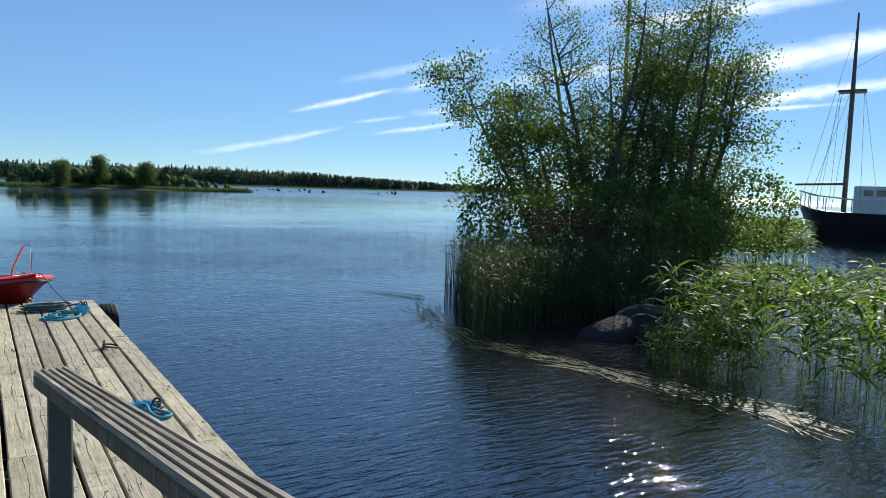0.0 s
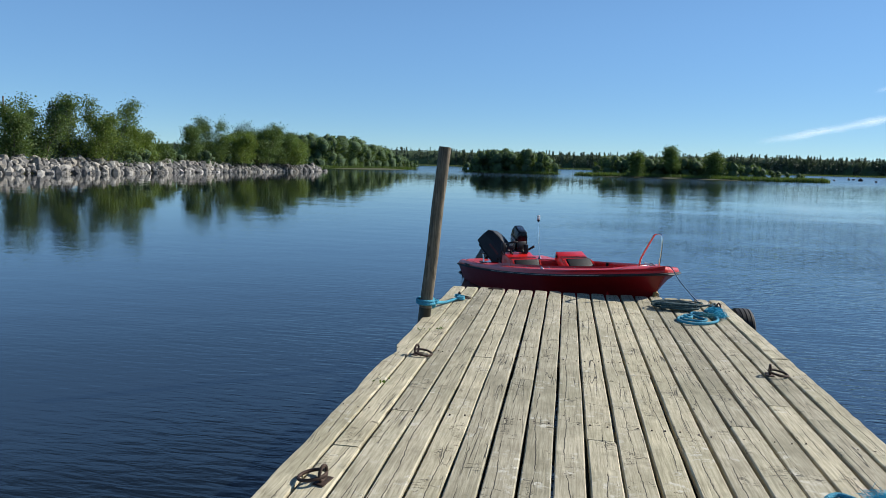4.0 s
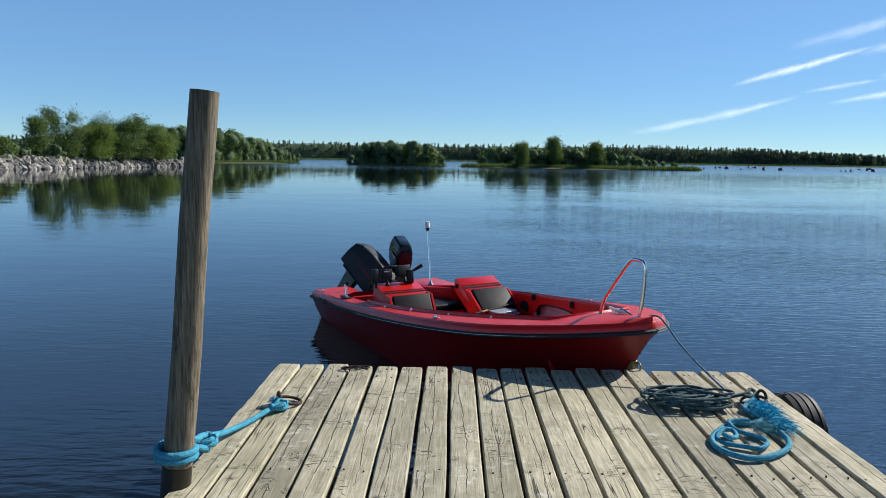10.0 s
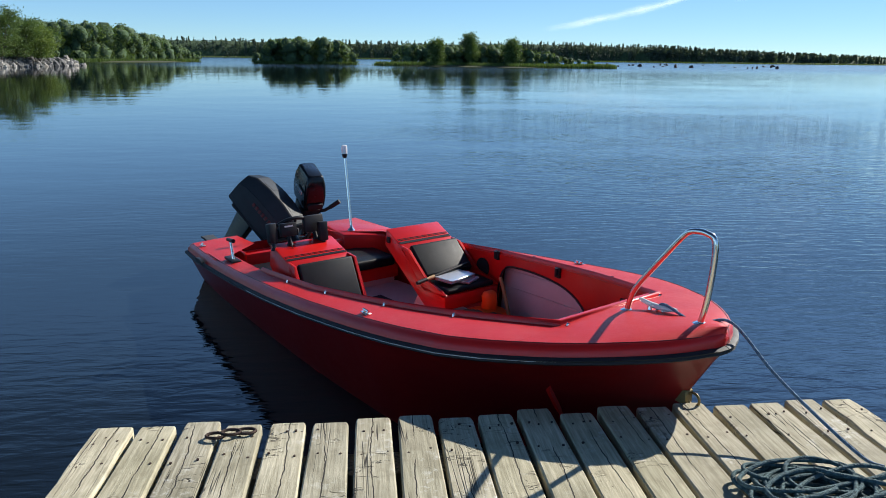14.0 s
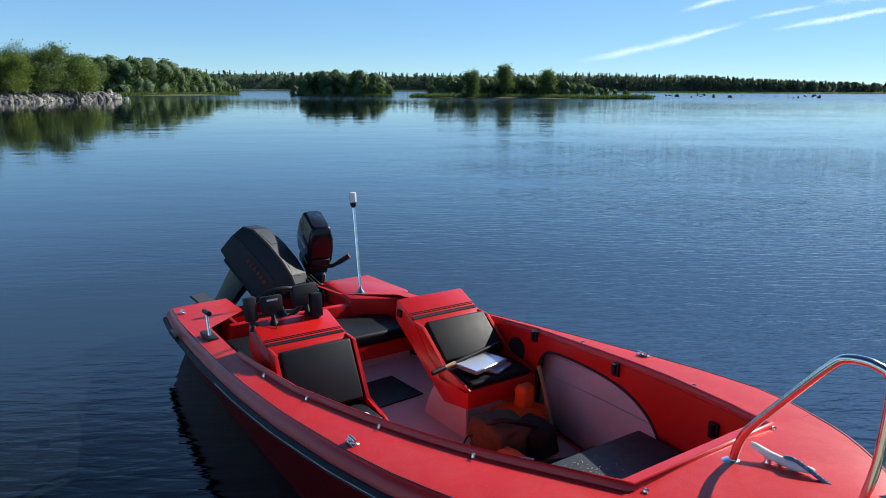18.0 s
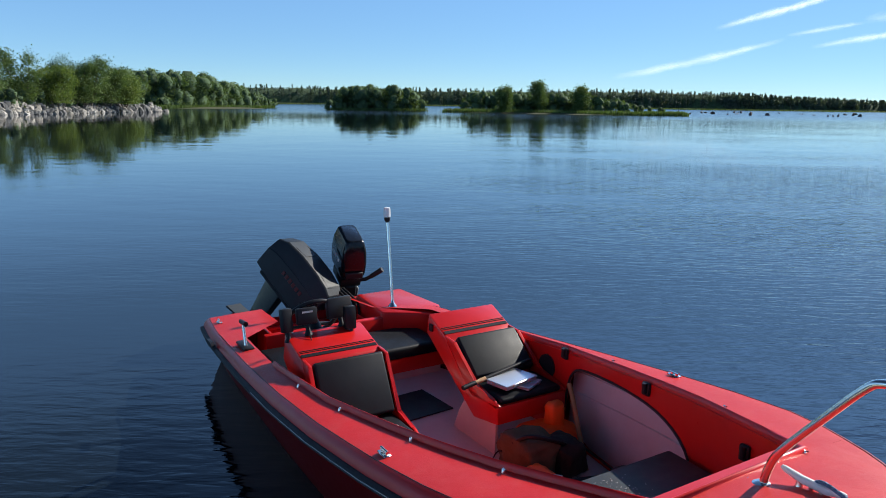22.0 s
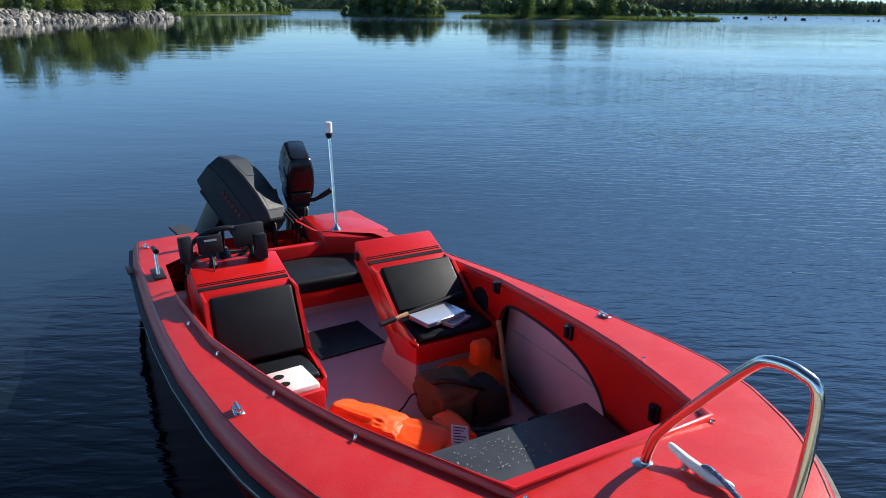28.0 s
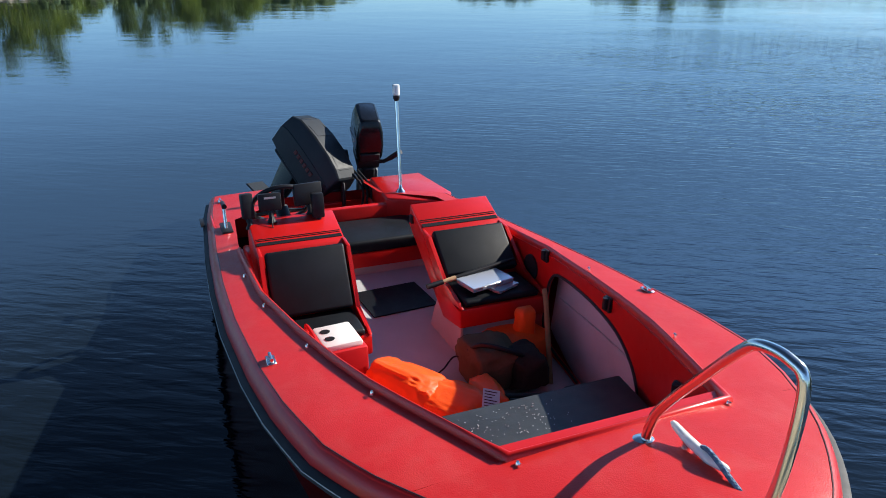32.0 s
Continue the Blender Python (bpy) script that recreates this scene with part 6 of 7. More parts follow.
for k, (cx, cy) in enumerate(((-1.345, -0.89), (-1.51, -1.56))):
    rope("knot", [(cx + 0.035 * math.cos(a * 1.3) + 0.012 * math.sin(3 * a), cy + 0.05 * math.sin(a * 1.3 + 0.4), z + (0.018 if k == 0 else 0.09) + 0.014 * math.cos(a * 2.1)) for a in np.linspace(0, 11, 18)], 0.0125, M_ROPE_B, "", 4, tie)
quads("frayed_tip", tuft(260, (-1.385, -0.83, z + 0.025), (0.02, 0.025, 0.015), 0.03, rf, 0.8), M_FRAY, tie)
# short blue rope end by a ring further back
blue2 = tagged(empty("blue_rope"), "short bright blue rope knotted to a dock ring", "rope")
rope("strand", [(0.98, -5.10, z), (1.05, -5.05, z), (1.16, -5.12, z), (1.24, -5.10, z + 0.02), (1.32, -5.20, z), (1.38, -5.34, z), (1.30, -5.38, z), (1.26, -5.26, z + 0.01), (1.25, -5.14, z + 0.03), (1.14, -5.15, z), (1.0, -5.16, z), (0.97, -5.11, z)], 0.0125, M_ROPE_B, "", 6, blue2)
quads("frayed_end", tuft(1100, (1.24, -5.10, z + 0.02), (0.08, 0.06, 0.02), 0.05, rf, 0.4), M_FRAY, blue2)

# small weeds rooted in the plank gaps
for wx, wy in ((-1.46, -2.36), (-1.31, -2.27), (-1.42, -3.9), (1.18, -6.2)):
    c_ = np.array((wx, wy, DOCK_Z)) + rf.normal(size=(9, 3)) * np.array((0.022, 0.03, 0.0)) + np.array((0, 0, 0.012))
    tagged(quads("weed", leaf_quads(rf, c_, 0.015, 1.8), M_LEAF), "small green weed rooted between the planks", "weed", kind="stuff")
# tyre fender
tyre = tagged(empty("tyre_fender", Matrix.Translation((1.675, -0.46, 0.2)) @ Matrix.Rotation(radians(4), 4, "Z") @ Matrix.Diagonal((0.92, 0.84, 0.84, 1))), "worn black car tyre hung as a fender on the dock side", "tyre")
bm = bmesh.new()
prof = [(-0.085, 0.20), (-0.10, 0.235), (-0.098, 0.275), (-0.083, 0.298), (-0.052, 0.304), (-0.048, 0.297), (-0.042, 0.297), (-0.038, 0.305), (-0.003, 0.306), (0.0, 0.298), (0.006, 0.298), (0.009, 0.306), (0.044, 0.304), (0.048, 0.297), (0.054, 0.297), (0.058, 0.303), (0.083, 0.298), (0.098, 0.275), (0.10, 0.235), (0.085, 0.20), (0.07, 0.215), (0.08, 0.27), (0.0, 0.285), (-0.08, 0.27), (-0.07, 0.215)]
rows = [[(x, r * math.cos(a), r * math.sin(a)) for x, r in prof] for a in np.linspace(0, 2 * math.pi, 56, endpoint=False)]
rows.append(rows[0])
add_loft(bm, rows, closed=True)
bmesh.ops.remove_doubles(bm, verts=bm.verts, dist=1e-5)
part("tread", bm, M_RUBBER, tyre)
bm = bmesh.new()
add_tube(bm, bezier([(0.0, -0.02, 0.21), (-0.06, 0.0, 0.30), (-0.14, 0.02, 0.275), (-0.22, 0.04, 0.262)], 5), 0.009, 8)
part("hanger", bm, M_ROPE_D, tyre)

# ---- reeds and rushes on the point ----
def blades(rng2, base, height, width, lean=0.25, segs=4, curl=0.3, aim=None):
    """Tapered bent blades standing at the base points; (n, segs) quads."""
    n = len(base)
    a = rng2.uniform(0, 2 * np.pi, n)
    d = np.stack([np.cos(a), np.sin(a), np.zeros(n)], 1)
    if aim is not None:
        d = d * 0.5 + np.array(aim)
    h = height * rng2.uniform(0.6, 1.1, n)
    l = lean * rng2.uniform(0.1, 1.0, n) * h
    w = np.stack([-np.sin(a), np.cos(a), np.zeros(n)], 1) * width * rng2.uniform(0.6, 1.2, (n, 1))
    rows = []
    for k in range(segs + 1):
        t = k / segs
        c = base + d * (l * t**2)[:, None] + np.array((0, 0, 1.0)) * (h * (t - curl * t**3 * l / (h + 1e-6)))[:, None]
        rows.append((c - w * (1 - t) ** 0.7, c + w * (1 - t) ** 0.7))
    q = [np.stack([rows[k][0], rows[k][1], rows[k + 1][1], rows[k + 1][0]], 1) for k in range(segs)]
    return np.concatenate(q)


def leaf_blades(rng2, base, length, width, segs=4):
    """Arching leaves that leave a stem sideways."""
    n = len(base)
    a = rng2.uniform(0, 2 * np.pi, n)
    up = rng2.uniform(0.5, 1.3, n)
    L = length * rng2.uniform(0.6, 1.2, n)
    d = np.stack([np.cos(a), np.sin(a), up], 1)
    d /= np.linalg.norm(d, axis=1, keepdims=True)
    s = np.stack([-np.sin(a), np.cos(a), rng2.normal(size=n) * 0.5], 1)
    s /= np.linalg.norm(s, axis=1, keepdims=True)
    rows = []
    for k in range(segs + 1):
        t = k / segs
        c = base + d * (L * t)[:, None] - np.array((0, 0, 1.0)) * (0.55 * L * t**2.2)[:, None]
        w = s * width * (0.35 + 0.65 * math.sin(math.pi * min(1, 0.15 + t * 0.85)))
        rows.append((c - w, c + w))
    q = [np.stack([rows[k][0], rows[k][1], rows[k + 1][1], rows[k + 1][0]], 1) for k in range(segs)]
    return np.concatenate(q)


rg = np.random.default_rng(44)


def scatter(n, quad):
    """Random points in a four-cornered patch."""
    a, b, c, d = (np.array(p, float) for p in quad)
    u, v = rg.uniform(size=(n, 1)), rg.uniform(size=(n, 1))
    p = a * (1 - u) * (1 - v) + b * u * (1 - v) + c * u * v + d * (1 - u) * v
    return np.c_[p, np.full(n, -0.05)]


def reed_bed(name, n, quad, h, label, leaves=6, mat=M_REED, lw=0.011, ll=0.5):
    base = scatter(n, quad)
    q = [blades(rg, base, h, 0.006, 0.16)]
    for k in range(leaves):
        t = rg.uniform(0.25, 0.95, (n, 1))
        q.append(leaf_blades(rg, base + np.array((0, 0, 1)) * h * 0.8 * t + rg.normal(size=(n, 3)) * np.array((0.05, 0.05, 0.0)), ll, lw))
    return tagged(quads(name, np.concatenate(q), mat), label, "reeds", kind="stuff")


reed_bed("reed_bed", 230, ((7.1, -4.5), (7.0, -8.0), (10.5, -8.2), (10.5, -3.6)), 1.5, "sunlit green reeds standing in the shallows", 7, lw=0.016, ll=0.62)
reed_bed("reed_bed", 190, ((10.0, -3.6), (10.4, -8.0), (16.5, -8.0), (16.5, -3.0)), 1.15, "sunlit green reeds standing in the shallows", 6, lw=0.017, ll=0.6)
reed_bed("reed_bed", 60, ((6.75, -4.6), (7.4, -5.6), (8.0, -5.4), (7.6, -4.2)), 0.6, "young green reeds at the water's edge", 4, ll=0.3)
reed_bed("reed_bed", 520, ((17.9, 3.0), (19.6, 0.7), (26.3, 4.4), (24.6, 7.4)), 1.75, "green reeds behind the point", 6, lw=0.02, ll=0.7)
rb_ = scatter(3400, ((6.1, -2.3), (7.7, 0.6), (11.5, 1.8), (10.6, -2.4)))
tagged(quads("rush_bed", np.concatenate([blades(rg, rb_, 1.5, 0.0055, 0.2), leaf_blades(rg, rb_ + np.c_[np.zeros((3400, 2)), rg.uniform(0.3, 1.15, 3400)], 0.4, 0.008)]), M_DREED), "tall dark rushes crowding the point", "rushes", kind="stuff")
rb2 = scatter(260, ((7.3, 0.3), (8.4, 1.9), (9.2, 1.7), (8.2, -0.2)))
tagged(quads("rush_bed", blades(rg, rb2, 1.5, 0.005, 0.16), M_DREED), "thin outer rushes in the water", "rushes", kind="stuff")
bl = cloud_points(rg, [(9.6 + 1.5 * i * 0.55 + rg.normal() * 0.3, 0.9 + rg.normal() * 0.5 - 0.45 * i, 1.0 + rg.uniform(0, 0.5), 0.9, 0.9, 0.75) for i in range(5)] + [(12.2 + 0.9 * i, 1.7 - 0.4 * i + rg.normal() * 0.3, 1.2 + rg.uniform(0, 0.6), 1.1, 1.0, 1.0) for i in range(5)] + [(10.5, 2.5, 1.3, 1.3, 1, 1.1)], 620)
tagged(quads("bush", leaf_quads(rg, bl, 0.066, 1.5), M_LEAF), "dense dark undergrowth below the trees", "bush", kind="stuff")
fl = scatter(420, ((7.6, -1.9), (9.0, 0.2), (10.6, 0.2), (10.2, -2.2)))
fl[:, 2] = rg.uniform(1.3, 1.75, 420)
flp = np.repeat(fl, 7, axis=0) + rg.normal(size=(2940, 3)) * 0.035
tagged(quads("seed_heads", leaf_quads(rg, flp, 0.03, 1.3), M_FLOWER), "brown seed heads above the rushes", "seed heads", kind="stuff")
# dead reeds afloat along the edge
dr = []
LINE = np.array([(6.9, 0.2), (6.3, -0.9), (5.9, -2.5), (6.04, -3.75), (6.33, -4.85), (6.5, -5.6), (6.7, -6.3), (6.6, -6.9)])
for _ in range(340):
    t = rg.uniform(0, len(LINE) - 1.001)
    k = int(t)
    p = LINE[k] * (1 - t + k) + LINE[k + 1] * (t - k) + rg.normal(size=2) * 0.13
    d = (LINE[k + 1] - LINE[k]) / np.linalg.norm(LINE[k + 1] - LINE[k]) + rg.normal(size=2) * 0.3
    d /= np.linalg.norm(d)
    L = rg.uniform(0.15, 0.75)
    w = np.array((-d[1], d[0])) * rg.uniform(0.003, 0.007)
    z1, z2 = 0.006 + rg.uniform(0, 0.02), 0.006 + rg.uniform(0, 0.03)
    a, b = p - d * L / 2, p + d * L / 2
    dr.append([(*(a - w), z1), (*(a + w), z1 + 0.002), (*(b + w), z2 + 0.002), (*(b - w), z2)])
for a, b in (((6.51, 2.47), (7.3, 1.05)), ((6.6, 2.2), (7.28, 0.98)), ((6.78, 1.56), (7.24, 0.85)), ((6.7, 1.9), (7.3, 0.9)), ((6.9, 1.3), (7.2, 0.8)), ((4.96, -1.1), (6.44, -0.61)), ((5.25, -1.27), (6.09, -1.0)), ((6.24, 0.06), (6.39, -0.42)), ((5.7, -1.0), (6.3, -0.8))):
    a, b = np.array(a), np.array(b)
    w = np.array((b[1] - a[1], a[0] - b[0])) / np.linalg.norm(b - a) * 0.0035
    dr.append([(*(a - w), 0.012), (*(a + w), 0.016), (*(b + w), 0.03), (*(b - w), 0.024)])
tagged(quads("floating_reeds", dr, M_STRAW), "dead pale reed stems afloat along the rushes", "reeds", kind="stuff")
# boulders
# granite base darkened: the boulders' backlit shade is part of this colour
M_ROCK = plain("backlit_dark_granite", (0.042, 0.036, 0.036), 0.75, vary=0.45, scale=5, bump=0.02, bscale=18)
for c, r, sd in (((8.1, -3.1, 0.0), 0.5, 3.0), ((8.62, -3.4, 0.1), 0.6, 5.0), ((9.3, -4.1, 0.0), 0.36, 8.0)):
    b_ = tagged(empty("boulder", Matrix.Translation(c)), "dark rounded granite boulder in the shallows", "boulder")
    bm = bmesh.new()
    rock_mesh(bm, (0, 0, 0), r, 0, 0.55, 4)
    bmesh.ops.transform(bm, matrix=Matrix.Rotation(sd, 4, "Z"), verts=bm.verts)
    part("stone", bm, M_ROCK, b_, smooth=60)


# ---- trees on the breakwater and islands ----
V0 = Vector((-0.1, -8.7, 1.98))


def aimed(az, d):
    return Vector((V0.x + d * math.sin(radians(az)), V0.y + d * math.cos(radians(az)), 0))


for k, (az, el, d, spread, mat, lab) in enumerate((
    (-43.5, 3.4, 78, 3.4, M_BIRCH, "young birch on the breakwater"), (-41.0, 3.2, 80, 3.2, M_BIRCH, "young birch on the breakwater"),
    (-39.2, 3.9, 83, 3.6, M_BIRCH, "tall birch on the breakwater"), (-37.8, 3.6, 86, 2.8, M_PINE, "dark pine on the breakwater"),
    (-36.5, 3.3, 86, 4.2, M_LIGHT, "light green willow on the breakwater"), (-35.2, 4.3, 88, 3.8, M_BIRCH, "tall birch on the breakwater"),
    (-34.2, 2.4, 90, 3.6, M_LIGHT, "low willow on the breakwater"), (-32.9, 1.7, 93, 3.4, M_LIGHT, "low willow on the breakwater"),
    (-31.4, 1.0, 96, 2.6, M_WOODS, "low bush on the breakwater"), (-29.3, 2.3, 101, 3.0, M_BIRCH, "small birch on the breakwater"),
    (-27.7, 3.1, 104, 3.6, M_BIRCH, "slender birch on the breakwater"), (-25.9, 2.0, 106, 4.2, M_LIGHT, "round light green willow"),
    (-24.9, 2.6, 111, 3.6, M_WOODS, "leafy alder on the breakwater"), (-24.0, 3.0, 112, 4.4, M_WOODS, "tall alder on the breakwater"),
    (-22.9, 2.2, 115, 4.4, M_WOODS, "leafy alder on the breakwater"), (-21.9, 1.6, 117, 3.6, M_LIGHT, "light green willow at the breakwater end"))):
    p = aimed(az, d)
    h = 1.98 + d * math.tan(radians(el)) - 1.2
    slim = 0.72 if mat is M_BIRCH else 0.95
    make_tree((p.x, p.y, 1.0), h * (1.14 if k < 6 else 1.04), spread * slim, 100 + k, mat, lab, 0.135, 9000, 2 if spread > 3.5 else 1, (0, 0), 0.42, 0.05, 34, True)
for k, az in enumerate((7.77, 10.86, 5.2)):
    d = 160 - 0.8 * k
    p = aimed(az, d)
    el = (1.6, 1.5, 1.15)[k]
    make_tree((p.x, p.y, 0.4), 1.6 + d * math.tan(radians(el)), (3.0, 2.6, 1.8)[k], 140 + k, M_WOODS, "round leafy tree on the long island", 0.22, 6000, 1, (0, 0), 0.6, 0.1, 26, True)


def fringe(name, path, depth, h, label, n, width=0.09):
    """Reeds along a far waterline."""
    path = np.array(path, float)
    t = rg.uniform(0, len(path) - 1.001, n)
    k = t.astype(int)
    p = path[k] * (1 - t + k)[:, None] + path[k + 1] * (t - k)[:, None]
    base = np.c_[p[:, 0] + rg.normal(size=n) * 0.4, p[:, 1] + rg.uniform(0, depth, n), np.full(n, -0.05)]
    return tagged(quads(name, blades(rg, base, 0.8 * h, width, 0.3, 2), M_FREED), label, "reeds", kind="stuff")


fringe("shore_reeds", [(2, 151), (14, 148), (28, 144), (42, 140), (50, 141)], 4, 1.3, "pale green reeds fringing the island", 9000)
fringe("shore_reeds", [(-25, 166), (-14, 164.5), (-3, 166)], 2, 0.9, "pale green reeds fringing the islet", 3000)
fringe("shore_reeds", [(-260, 492), (-90, 535), (20, 535), (140, 496), (240, 465), (380, 478)], 8, 1.3, "pale meadow and reeds along the far shore", 9000, 0.35)
fringe("shore_reeds", [(-62, 146), (-56, 158), (-50, 176), (-44, 192)], 3, 1.1, "pale green reeds along the mainland shore", 6000)
# stones awash between the islands and the far shore
awash = bmesh.new()
for k in range(26):
    p = aimed(rs.uniform(16.5, 30), rs.uniform(190, 300))
    rock_mesh(awash, (p.x, p.y, 0.05), rs.uniform(0.3, 0.9), k * 1.3, 0.5)
tagged(part("stones_awash", awash, M_ROCK, smooth=30), "dark stones showing above the far water", "stones", kind="stuff")
# low shrubs along the stones
belt("breakwater_shrubs", [(-51.6, 60), (-49.5, 74), (-47.6, 92), (-45.2, 108)], 2.5, 1.3, 2.2, M_SHRUB, "grey-green low shrubs along the breakwater stones", 0.2, 11, 0.6, 0.9, (0.6, 0.5))
dark_stone = aimed(-13.2, 205)
bm = bmesh.new()
rock_mesh(bm, (dark_stone.x, dark_stone.y, 0.1), 0.9, 4.2, 0.6)
tagged(part("stone_awash", bm, M_ROCK, smooth=30), "dark stone showing above the far water", "stone")
# masts beyond the breakwater
M_MAST = plain("weathered_spar", (0.16, 0.12, 0.09), 0.6, vary=0.3, scale=3)
M_ALU = plain("pale_mast_metal", (0.5, 0.52, 0.55), 0.4, 0.5, vary=0.1)
for az, el, mat, lab in ((-42.6, 3.7, M_ALU, "pale sailing boat mast beyond the breakwater"), (-41.4, 3.75, M_MAST, "dark sailing boat mast beyond the breakwater")):
    p = aimed(az, 90)
    t = tagged(empty("boat_mast", Matrix.Translation((p.x, p.y, 1.0))), lab, "mast")
    bm = bmesh.new()
    hh = 0.98 + 90 * math.tan(radians(el))
    add_tube(bm, [(0, 0, 0), (0, 0, hh)], [0.12, 0.08], 8)
    part("spar", bm, mat, t)
    bm = bmesh.new()
    add_tube(bm, [(0, 0, hh * 0.97), (1.6, -0.8, 0.3)], 0.02, 5)
    part("stay", bm, mat, t)

# ---- old sailing ship ----
SHIP = Matrix.Translation((41.8, 11.9, 0)) @ Matrix.Rotation(radians(-66), 4, "Z")
ship = tagged(empty("sailing_ship", SHIP), "old black-hulled sailing ship with white rails and deckhouse", "ship")
M_BLACKHULL = plain("black_ship_paint", (0.02, 0.021, 0.025), 0.45, vary=0.3, scale=1.5, bump=0.004, bscale=8)
M_WHITEPAINT = plain("white_ship_paint", (0.72, 0.72, 0.7), 0.5, vary=0.08, scale=2)
def fore(x):
    """Shortens the fore part of the ship."""
    return 0.36 * x if x < 0 else x


bm = bmesh.new()
rows = []
for x, b, zt2 in ((-4.6, 0.06, 2.95), (-4.2, 0.5, 2.85), (-3.4, 1.1, 2.7), (-2, 1.7, 2.5), (0, 2.1, 2.3), (4, 2.2, 2.2), (9, 2.0, 2.4), (12, 1.5, 2.7)):
    sh = 0.9 if x < -2 else 0.3
    x, zt2 = fore(x), 0.64 * zt2
    rows.append([(x, -b, zt2), (x + sh * 0.4, -b * 0.9, zt2 * 0.5), (x + sh, -b * 0.6, -0.3), (x + sh, b * 0.6, -0.3), (x + sh * 0.4, b * 0.9, zt2 * 0.5), (x, b, zt2)])
add_loft(bm, rows, closed=True, cap0=True, cap1=True)
part("hull", bm, M_BLACKHULL, ship)
bm = bmesh.new()
add_box(bm, (1.2, -1.2, 1.3), (9.0, 1.2, 2.95), 0.06)
house = part("deckhouse", bm, M_WHITEPAINT, ship, "white deckhouse")
for x in (1.7, 2.3, 2.9, 4.4, 5.1, 6.4):
    bm = bmesh.new()
    add_box(bm, (x, -1.215, 2.4), (x + 0.42, -1.19, 2.72), 0.02)
    part("window", bm, M_SCREEN, house)
bm = bmesh.new()
add_tube(bm, [(-1.6, -0.3, 2.62), (-0.75, -1.65, 2.38), (1, -2.05, 2.2), (5, -2.15, 2.1), (9, -2.0, 2.17)], 0.04, 6)
add_tube(bm, [(-1.6, 0.3, 2.62), (-0.75, 1.65, 2.38), (1, 2.05, 2.2), (5, 2.15, 2.1)], 0.04, 6)
rl = part("top_rail", bm, M_WHITEPAINT, ship, "white top rail")
for x, y, z0_, z1_ in ((-4.2, -0.45, 2.8, 3.72), (-3.4, -1.0, 2.7, 3.6), (-2.5, -1.5, 2.5, 3.47), (-1.4, -1.8, 2.4, 3.33), (-0.2, -1.95, 2.3, 3.22), (1.2, -2.05, 2.25, 3.13), (3, -2.1, 2.2, 3.06), (-3.4, 1.0, 2.7, 3.6), (-1.4, 1.8, 2.4, 3.33)):
    bm = bmesh.new()
    add_tube(bm, [(fore(x), y, 0.62 * z0_), (fore(x), y, 0.7 * z1_)], 0.028, 6)
    part("stanchion", bm, M_WHITEPAINT, rl)
bm = bmesh.new()
add_tube(bm, [(0.7, 0, 1.2), (0.7, 0, 8.4), (0.7, 0, 12.7)], [0.14, 0.12, 0.05], 10)
mast = part("mast", bm, M_MAST, ship)
bm = bmesh.new()
add_box(bm, (0.0, -0.5, 8.25), (1.4, 0.5, 8.38), 0.03)
part("crosstrees", bm, M_MAST, mast)
bm = bmesh.new()
add_tube(bm, [(-1.9, 0, 3.0), (0.6, 0, 3.08)], [0.07, 0.08], 8)
part("boom", bm, M_MAST, mast)
for a, b2 in (((0.7, 0, 12.0), (-4.4, 0, 3.0)), ((0.7, 0, 8.6), (-3.0, -1.3, 2.9)), ((0.1, -0.4, 8.3), (-1.3, -1.8, 2.6)), ((0.1, 0.4, 8.3), (-0.6, 1.9, 2.6)), ((0.7, -0.45, 8.3), (0.2, -2.0, 2.4)), ((1.3, -0.4, 8.3), (1.6, -2.05, 2.4)), ((1.3, 0.4, 8.3), (2.4, 2.05, 2.4)), ((0.7, 0, 9.6), (9, 0, 14.5)), ((0.2, 0, 8.2), (-2.2, 0.0, 3.7))):
    bm = bmesh.new()
    add_tube(bm, [a, (fore(b2[0]), b2[1], b2[2] if b2[2] > 5 else 0.64 * b2[2])], 0.012, 4)
    part("stay", bm, M_MAST, ship)
# lamp pole behind the trees
lp = aimed(49.6, 34)
pole = tagged(empty("lamp_pole", Matrix.Translation((lp.x, lp.y, 0.3))), "tall grey lamp pole standing behind the trees", "lamp pole")
bm = bmesh.new()
add_tube(bm, [(0, 0, -0.3), (0, 0, 12.5)], [0.11, 0.08], 10)
part("shaft", bm, M_GREY, pole)
bm = bmesh.new()
add_tube(bm, [(0, 0, 9.6), (0.45, -0.3, 9.75)], 0.04, 8)
add_box(bm, (0.35, -0.42, 9.7), (0.85, -0.24, 9.82), 0.03)
part("lamp_head", bm, M_GREY, pole)

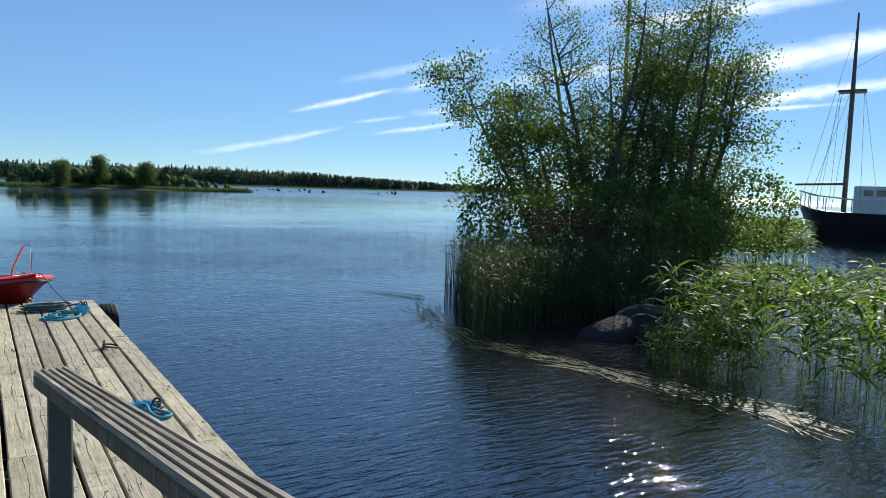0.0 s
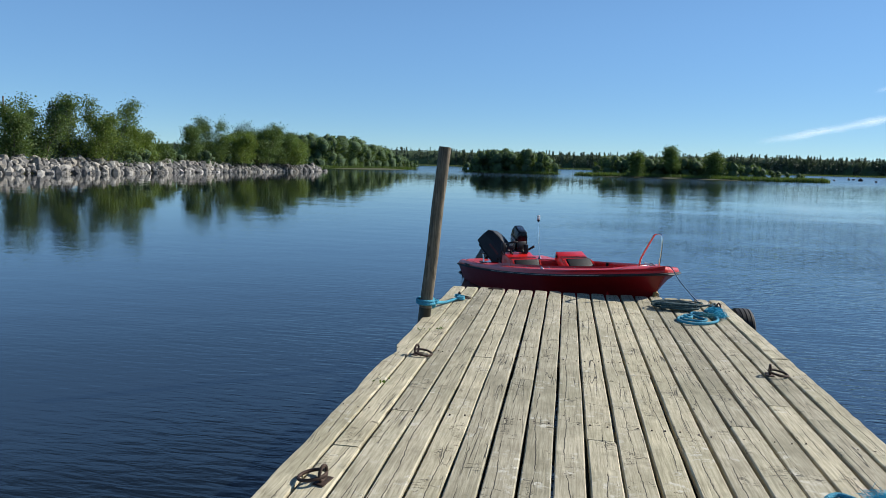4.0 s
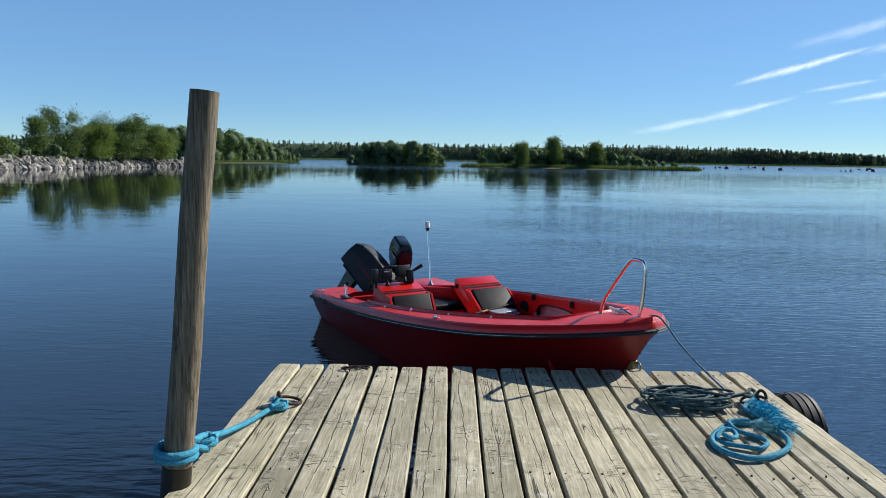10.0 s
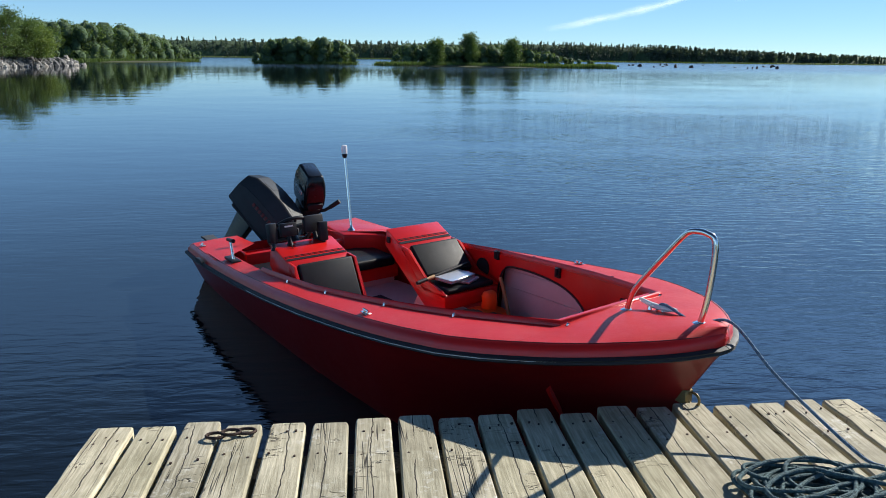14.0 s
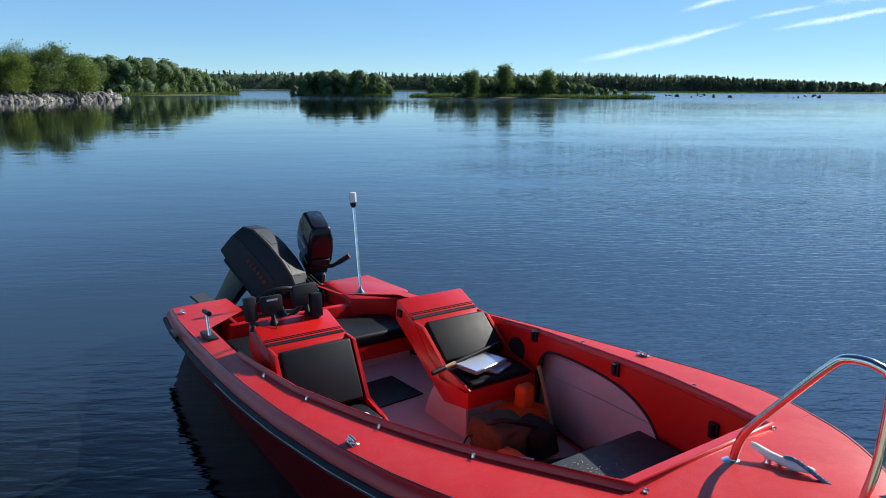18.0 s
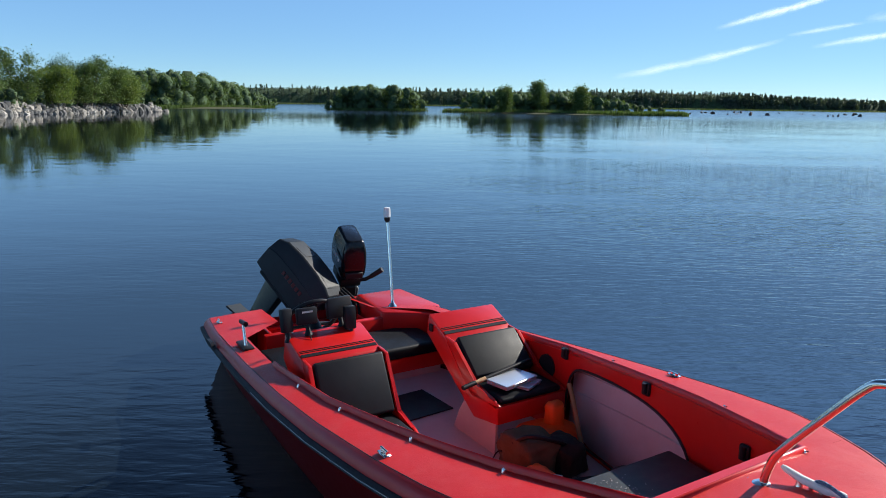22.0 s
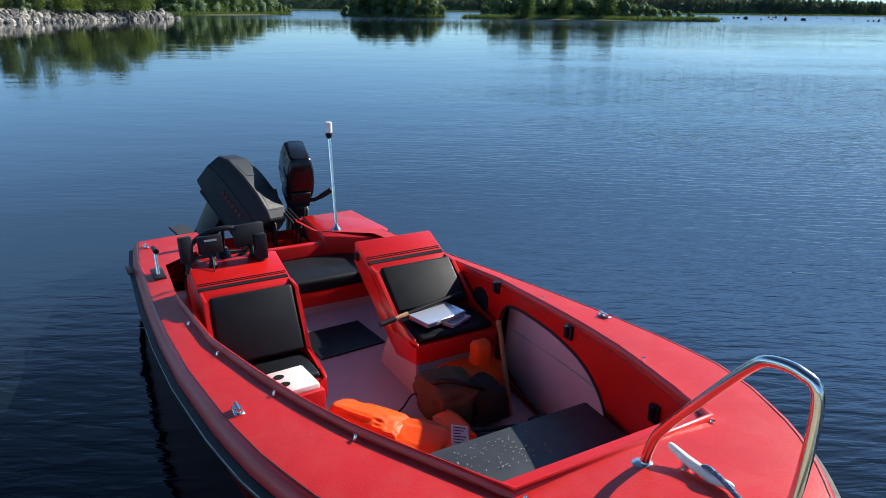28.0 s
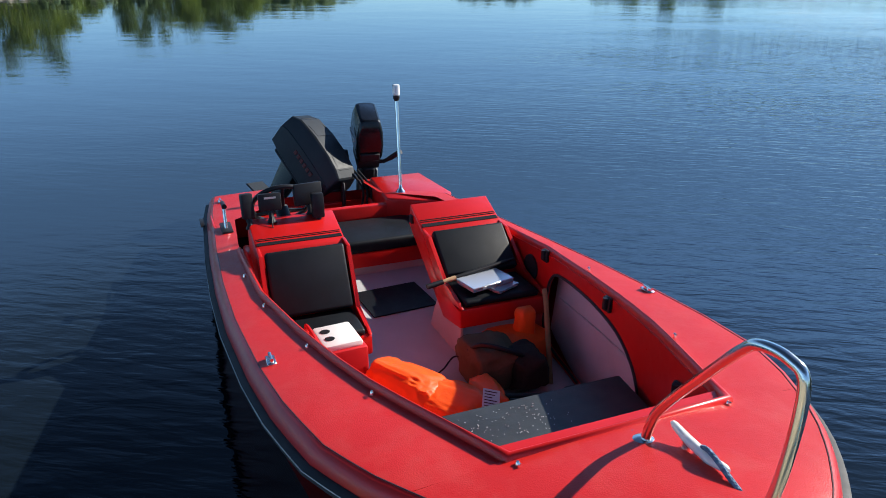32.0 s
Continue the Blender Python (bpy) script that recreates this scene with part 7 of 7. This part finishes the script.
# ---- high thin clouds ----
def cloud_mat():
    k = Mat("thin_cloud", 1.0)
    uv = k.n("ShaderNodeTexCoord").outputs["UV"]
    sep = k.n("ShaderNodeSeparateXYZ")
    k.link(uv, sep.inputs[0])
    mp = k.n("ShaderNodeMapping")
    mp.inputs["Scale"].default_value = (1.0, 1.0, 1.0)
    k.link(uv, mp.inputs[0])
    oi = k.math("MULTIPLY", k.rnd(), 50.0)
    mv = k.n("ShaderNodeVectorMath")
    k.link(mp.outputs[0], mv.inputs[0])
    k.link(oi, mv.inputs[1])
    nz = k.noise(mv.outputs[0], 1.6, 8.0, 0.68, 0.8)
    v2 = k.math("ABSOLUTE", k.math("SUBTRACT", k.math("MULTIPLY", sep.outputs[1], 2.0), 1.0))
    across = k.math("SUBTRACT", 1.0, v2)
    soft = k.n("ShaderNodeMapRange")
    soft.interpolation_type = "SMOOTHSTEP"
    k.link(k.math("ADD", across, k.math("MULTIPLY", k.math("SUBTRACT", nz, 0.5), 1.5)), soft.inputs[0])
    soft.inputs["From Min"].default_value, soft.inputs["From Max"].default_value = 0.2, 1.25
    edge = k.n("ShaderNodeMapRange")
    edge.interpolation_type = "SMOOTHSTEP"
    k.link(k.math("MINIMUM", across, 1.0), edge.inputs[0])
    edge.inputs["From Max"].default_value = 0.7
    col = k.n("ShaderNodeVertexColor")
    col.layer_name = "ends"
    al = k.math("MULTIPLY", k.math("MULTIPLY", soft.outputs[0], edge.outputs[0]), col.outputs["Color"])
    tr, tl, mx = k.n("ShaderNodeBsdfTransparent"), k.n("ShaderNodeBsdfTranslucent"), k.n("ShaderNodeMixShader")
    tl.inputs[0].default_value = (0.95, 0.95, 0.95, 1)
    k.link(al, mx.inputs[0])
    k.link(tr.outputs[0], mx.inputs[1])
    k.link(tl.outputs[0], mx.inputs[2])
    k.link(mx.outputs[0], k.t.nodes["Material Output"].inputs[0])
    return k.m


M_CLOUD = cloud_mat()


def cloud(az0, el0, az1, el1, w, strong, bow=0.0):
    """A thin cloud streak far out, between two directions."""
    n, R = 24, 3800.0
    bm = bmesh.new()
    uvl = bm.loops.layers.uv.new("UVMap")
    cl_ = bm.loops.layers.float_color.new("ends")
    rows, info = [], {}
    for i in range(n + 1):
        t = i / n
        az, el = az0 + (az1 - az0) * t, el0 + (el1 - el0) * t + bow * math.sin(math.pi * t)
        ww = w * (0.45 + 0.55 * math.sin(math.pi * min(1, 0.1 + 0.9 * t)))
        row = []
        for j in range(3):
            e = el + ww * (j - 1)
            p = Vector((math.sin(radians(az)) * math.cos(radians(e)), math.cos(radians(az)) * math.cos(radians(e)), math.sin(radians(e)))) * R
            v = bm.verts.new(p)
            info[v] = (t * (az1 - az0) / max(0.3, w) * 0.22, j / 2, 0.56 * strong * min(1, 3.5 * t, 4 * (1 - t)))
            row.append(v)
        rows.append(row)
    for a, b in zip(rows, rows[1:]):
        for j in range(2):
            f = bm.faces.new((a[j], b[j], b[j + 1], a[j + 1]))
            for lpx in f.loops:
                u, v, s = info[lpx.vert]
                lpx[uvl].uv = (u, v)
                lpx[cl_] = (s, s, s, 1)
    ob = part("backdrop_cloud", bm, M_CLOUD, smooth=0)
    return tagged(ob, "thin white streak of high cloud", "cloud", kind="structure")


for row in ((13.6, 2.1, 25.6, 4.8, 0.55, 0.62, -0.15), (20.8, 5.6, 29.8, 7.95, 0.5, 0.85, 0.0), (28.8, 7.4, 36.0, 9.6, 0.75, 0.45, 0.0), (27.2, 4.2, 36.0, 5.6, 0.42, 0.6, 0.0), (25.6, 5.0, 30.4, 5.75, 0.35, 0.4, 0.0), (24.4, 8.1, 38.0, 11.2, 0.8, 0.35, 0.0), (30.2, 5.9, 37.0, 6.6, 0.7, 0.5, 0.0), (36, 8.2, 52, 10.2, 1.3, 0.6, 0.2), (46, 8.0, 72, 12.2, 1.8, 0.95, 0.0), (48, 6.3, 72, 8.9, 0.95, 0.9, 0.0), (50, 6.1, 63, 6.9, 0.4, 0.7, 0.0), (44, 12.6, 64, 14.4, 1.4, 0.7, 0.0), (38, 14, 60, 17, 2.0, 0.5, 0.0)):
    cloud(*row)
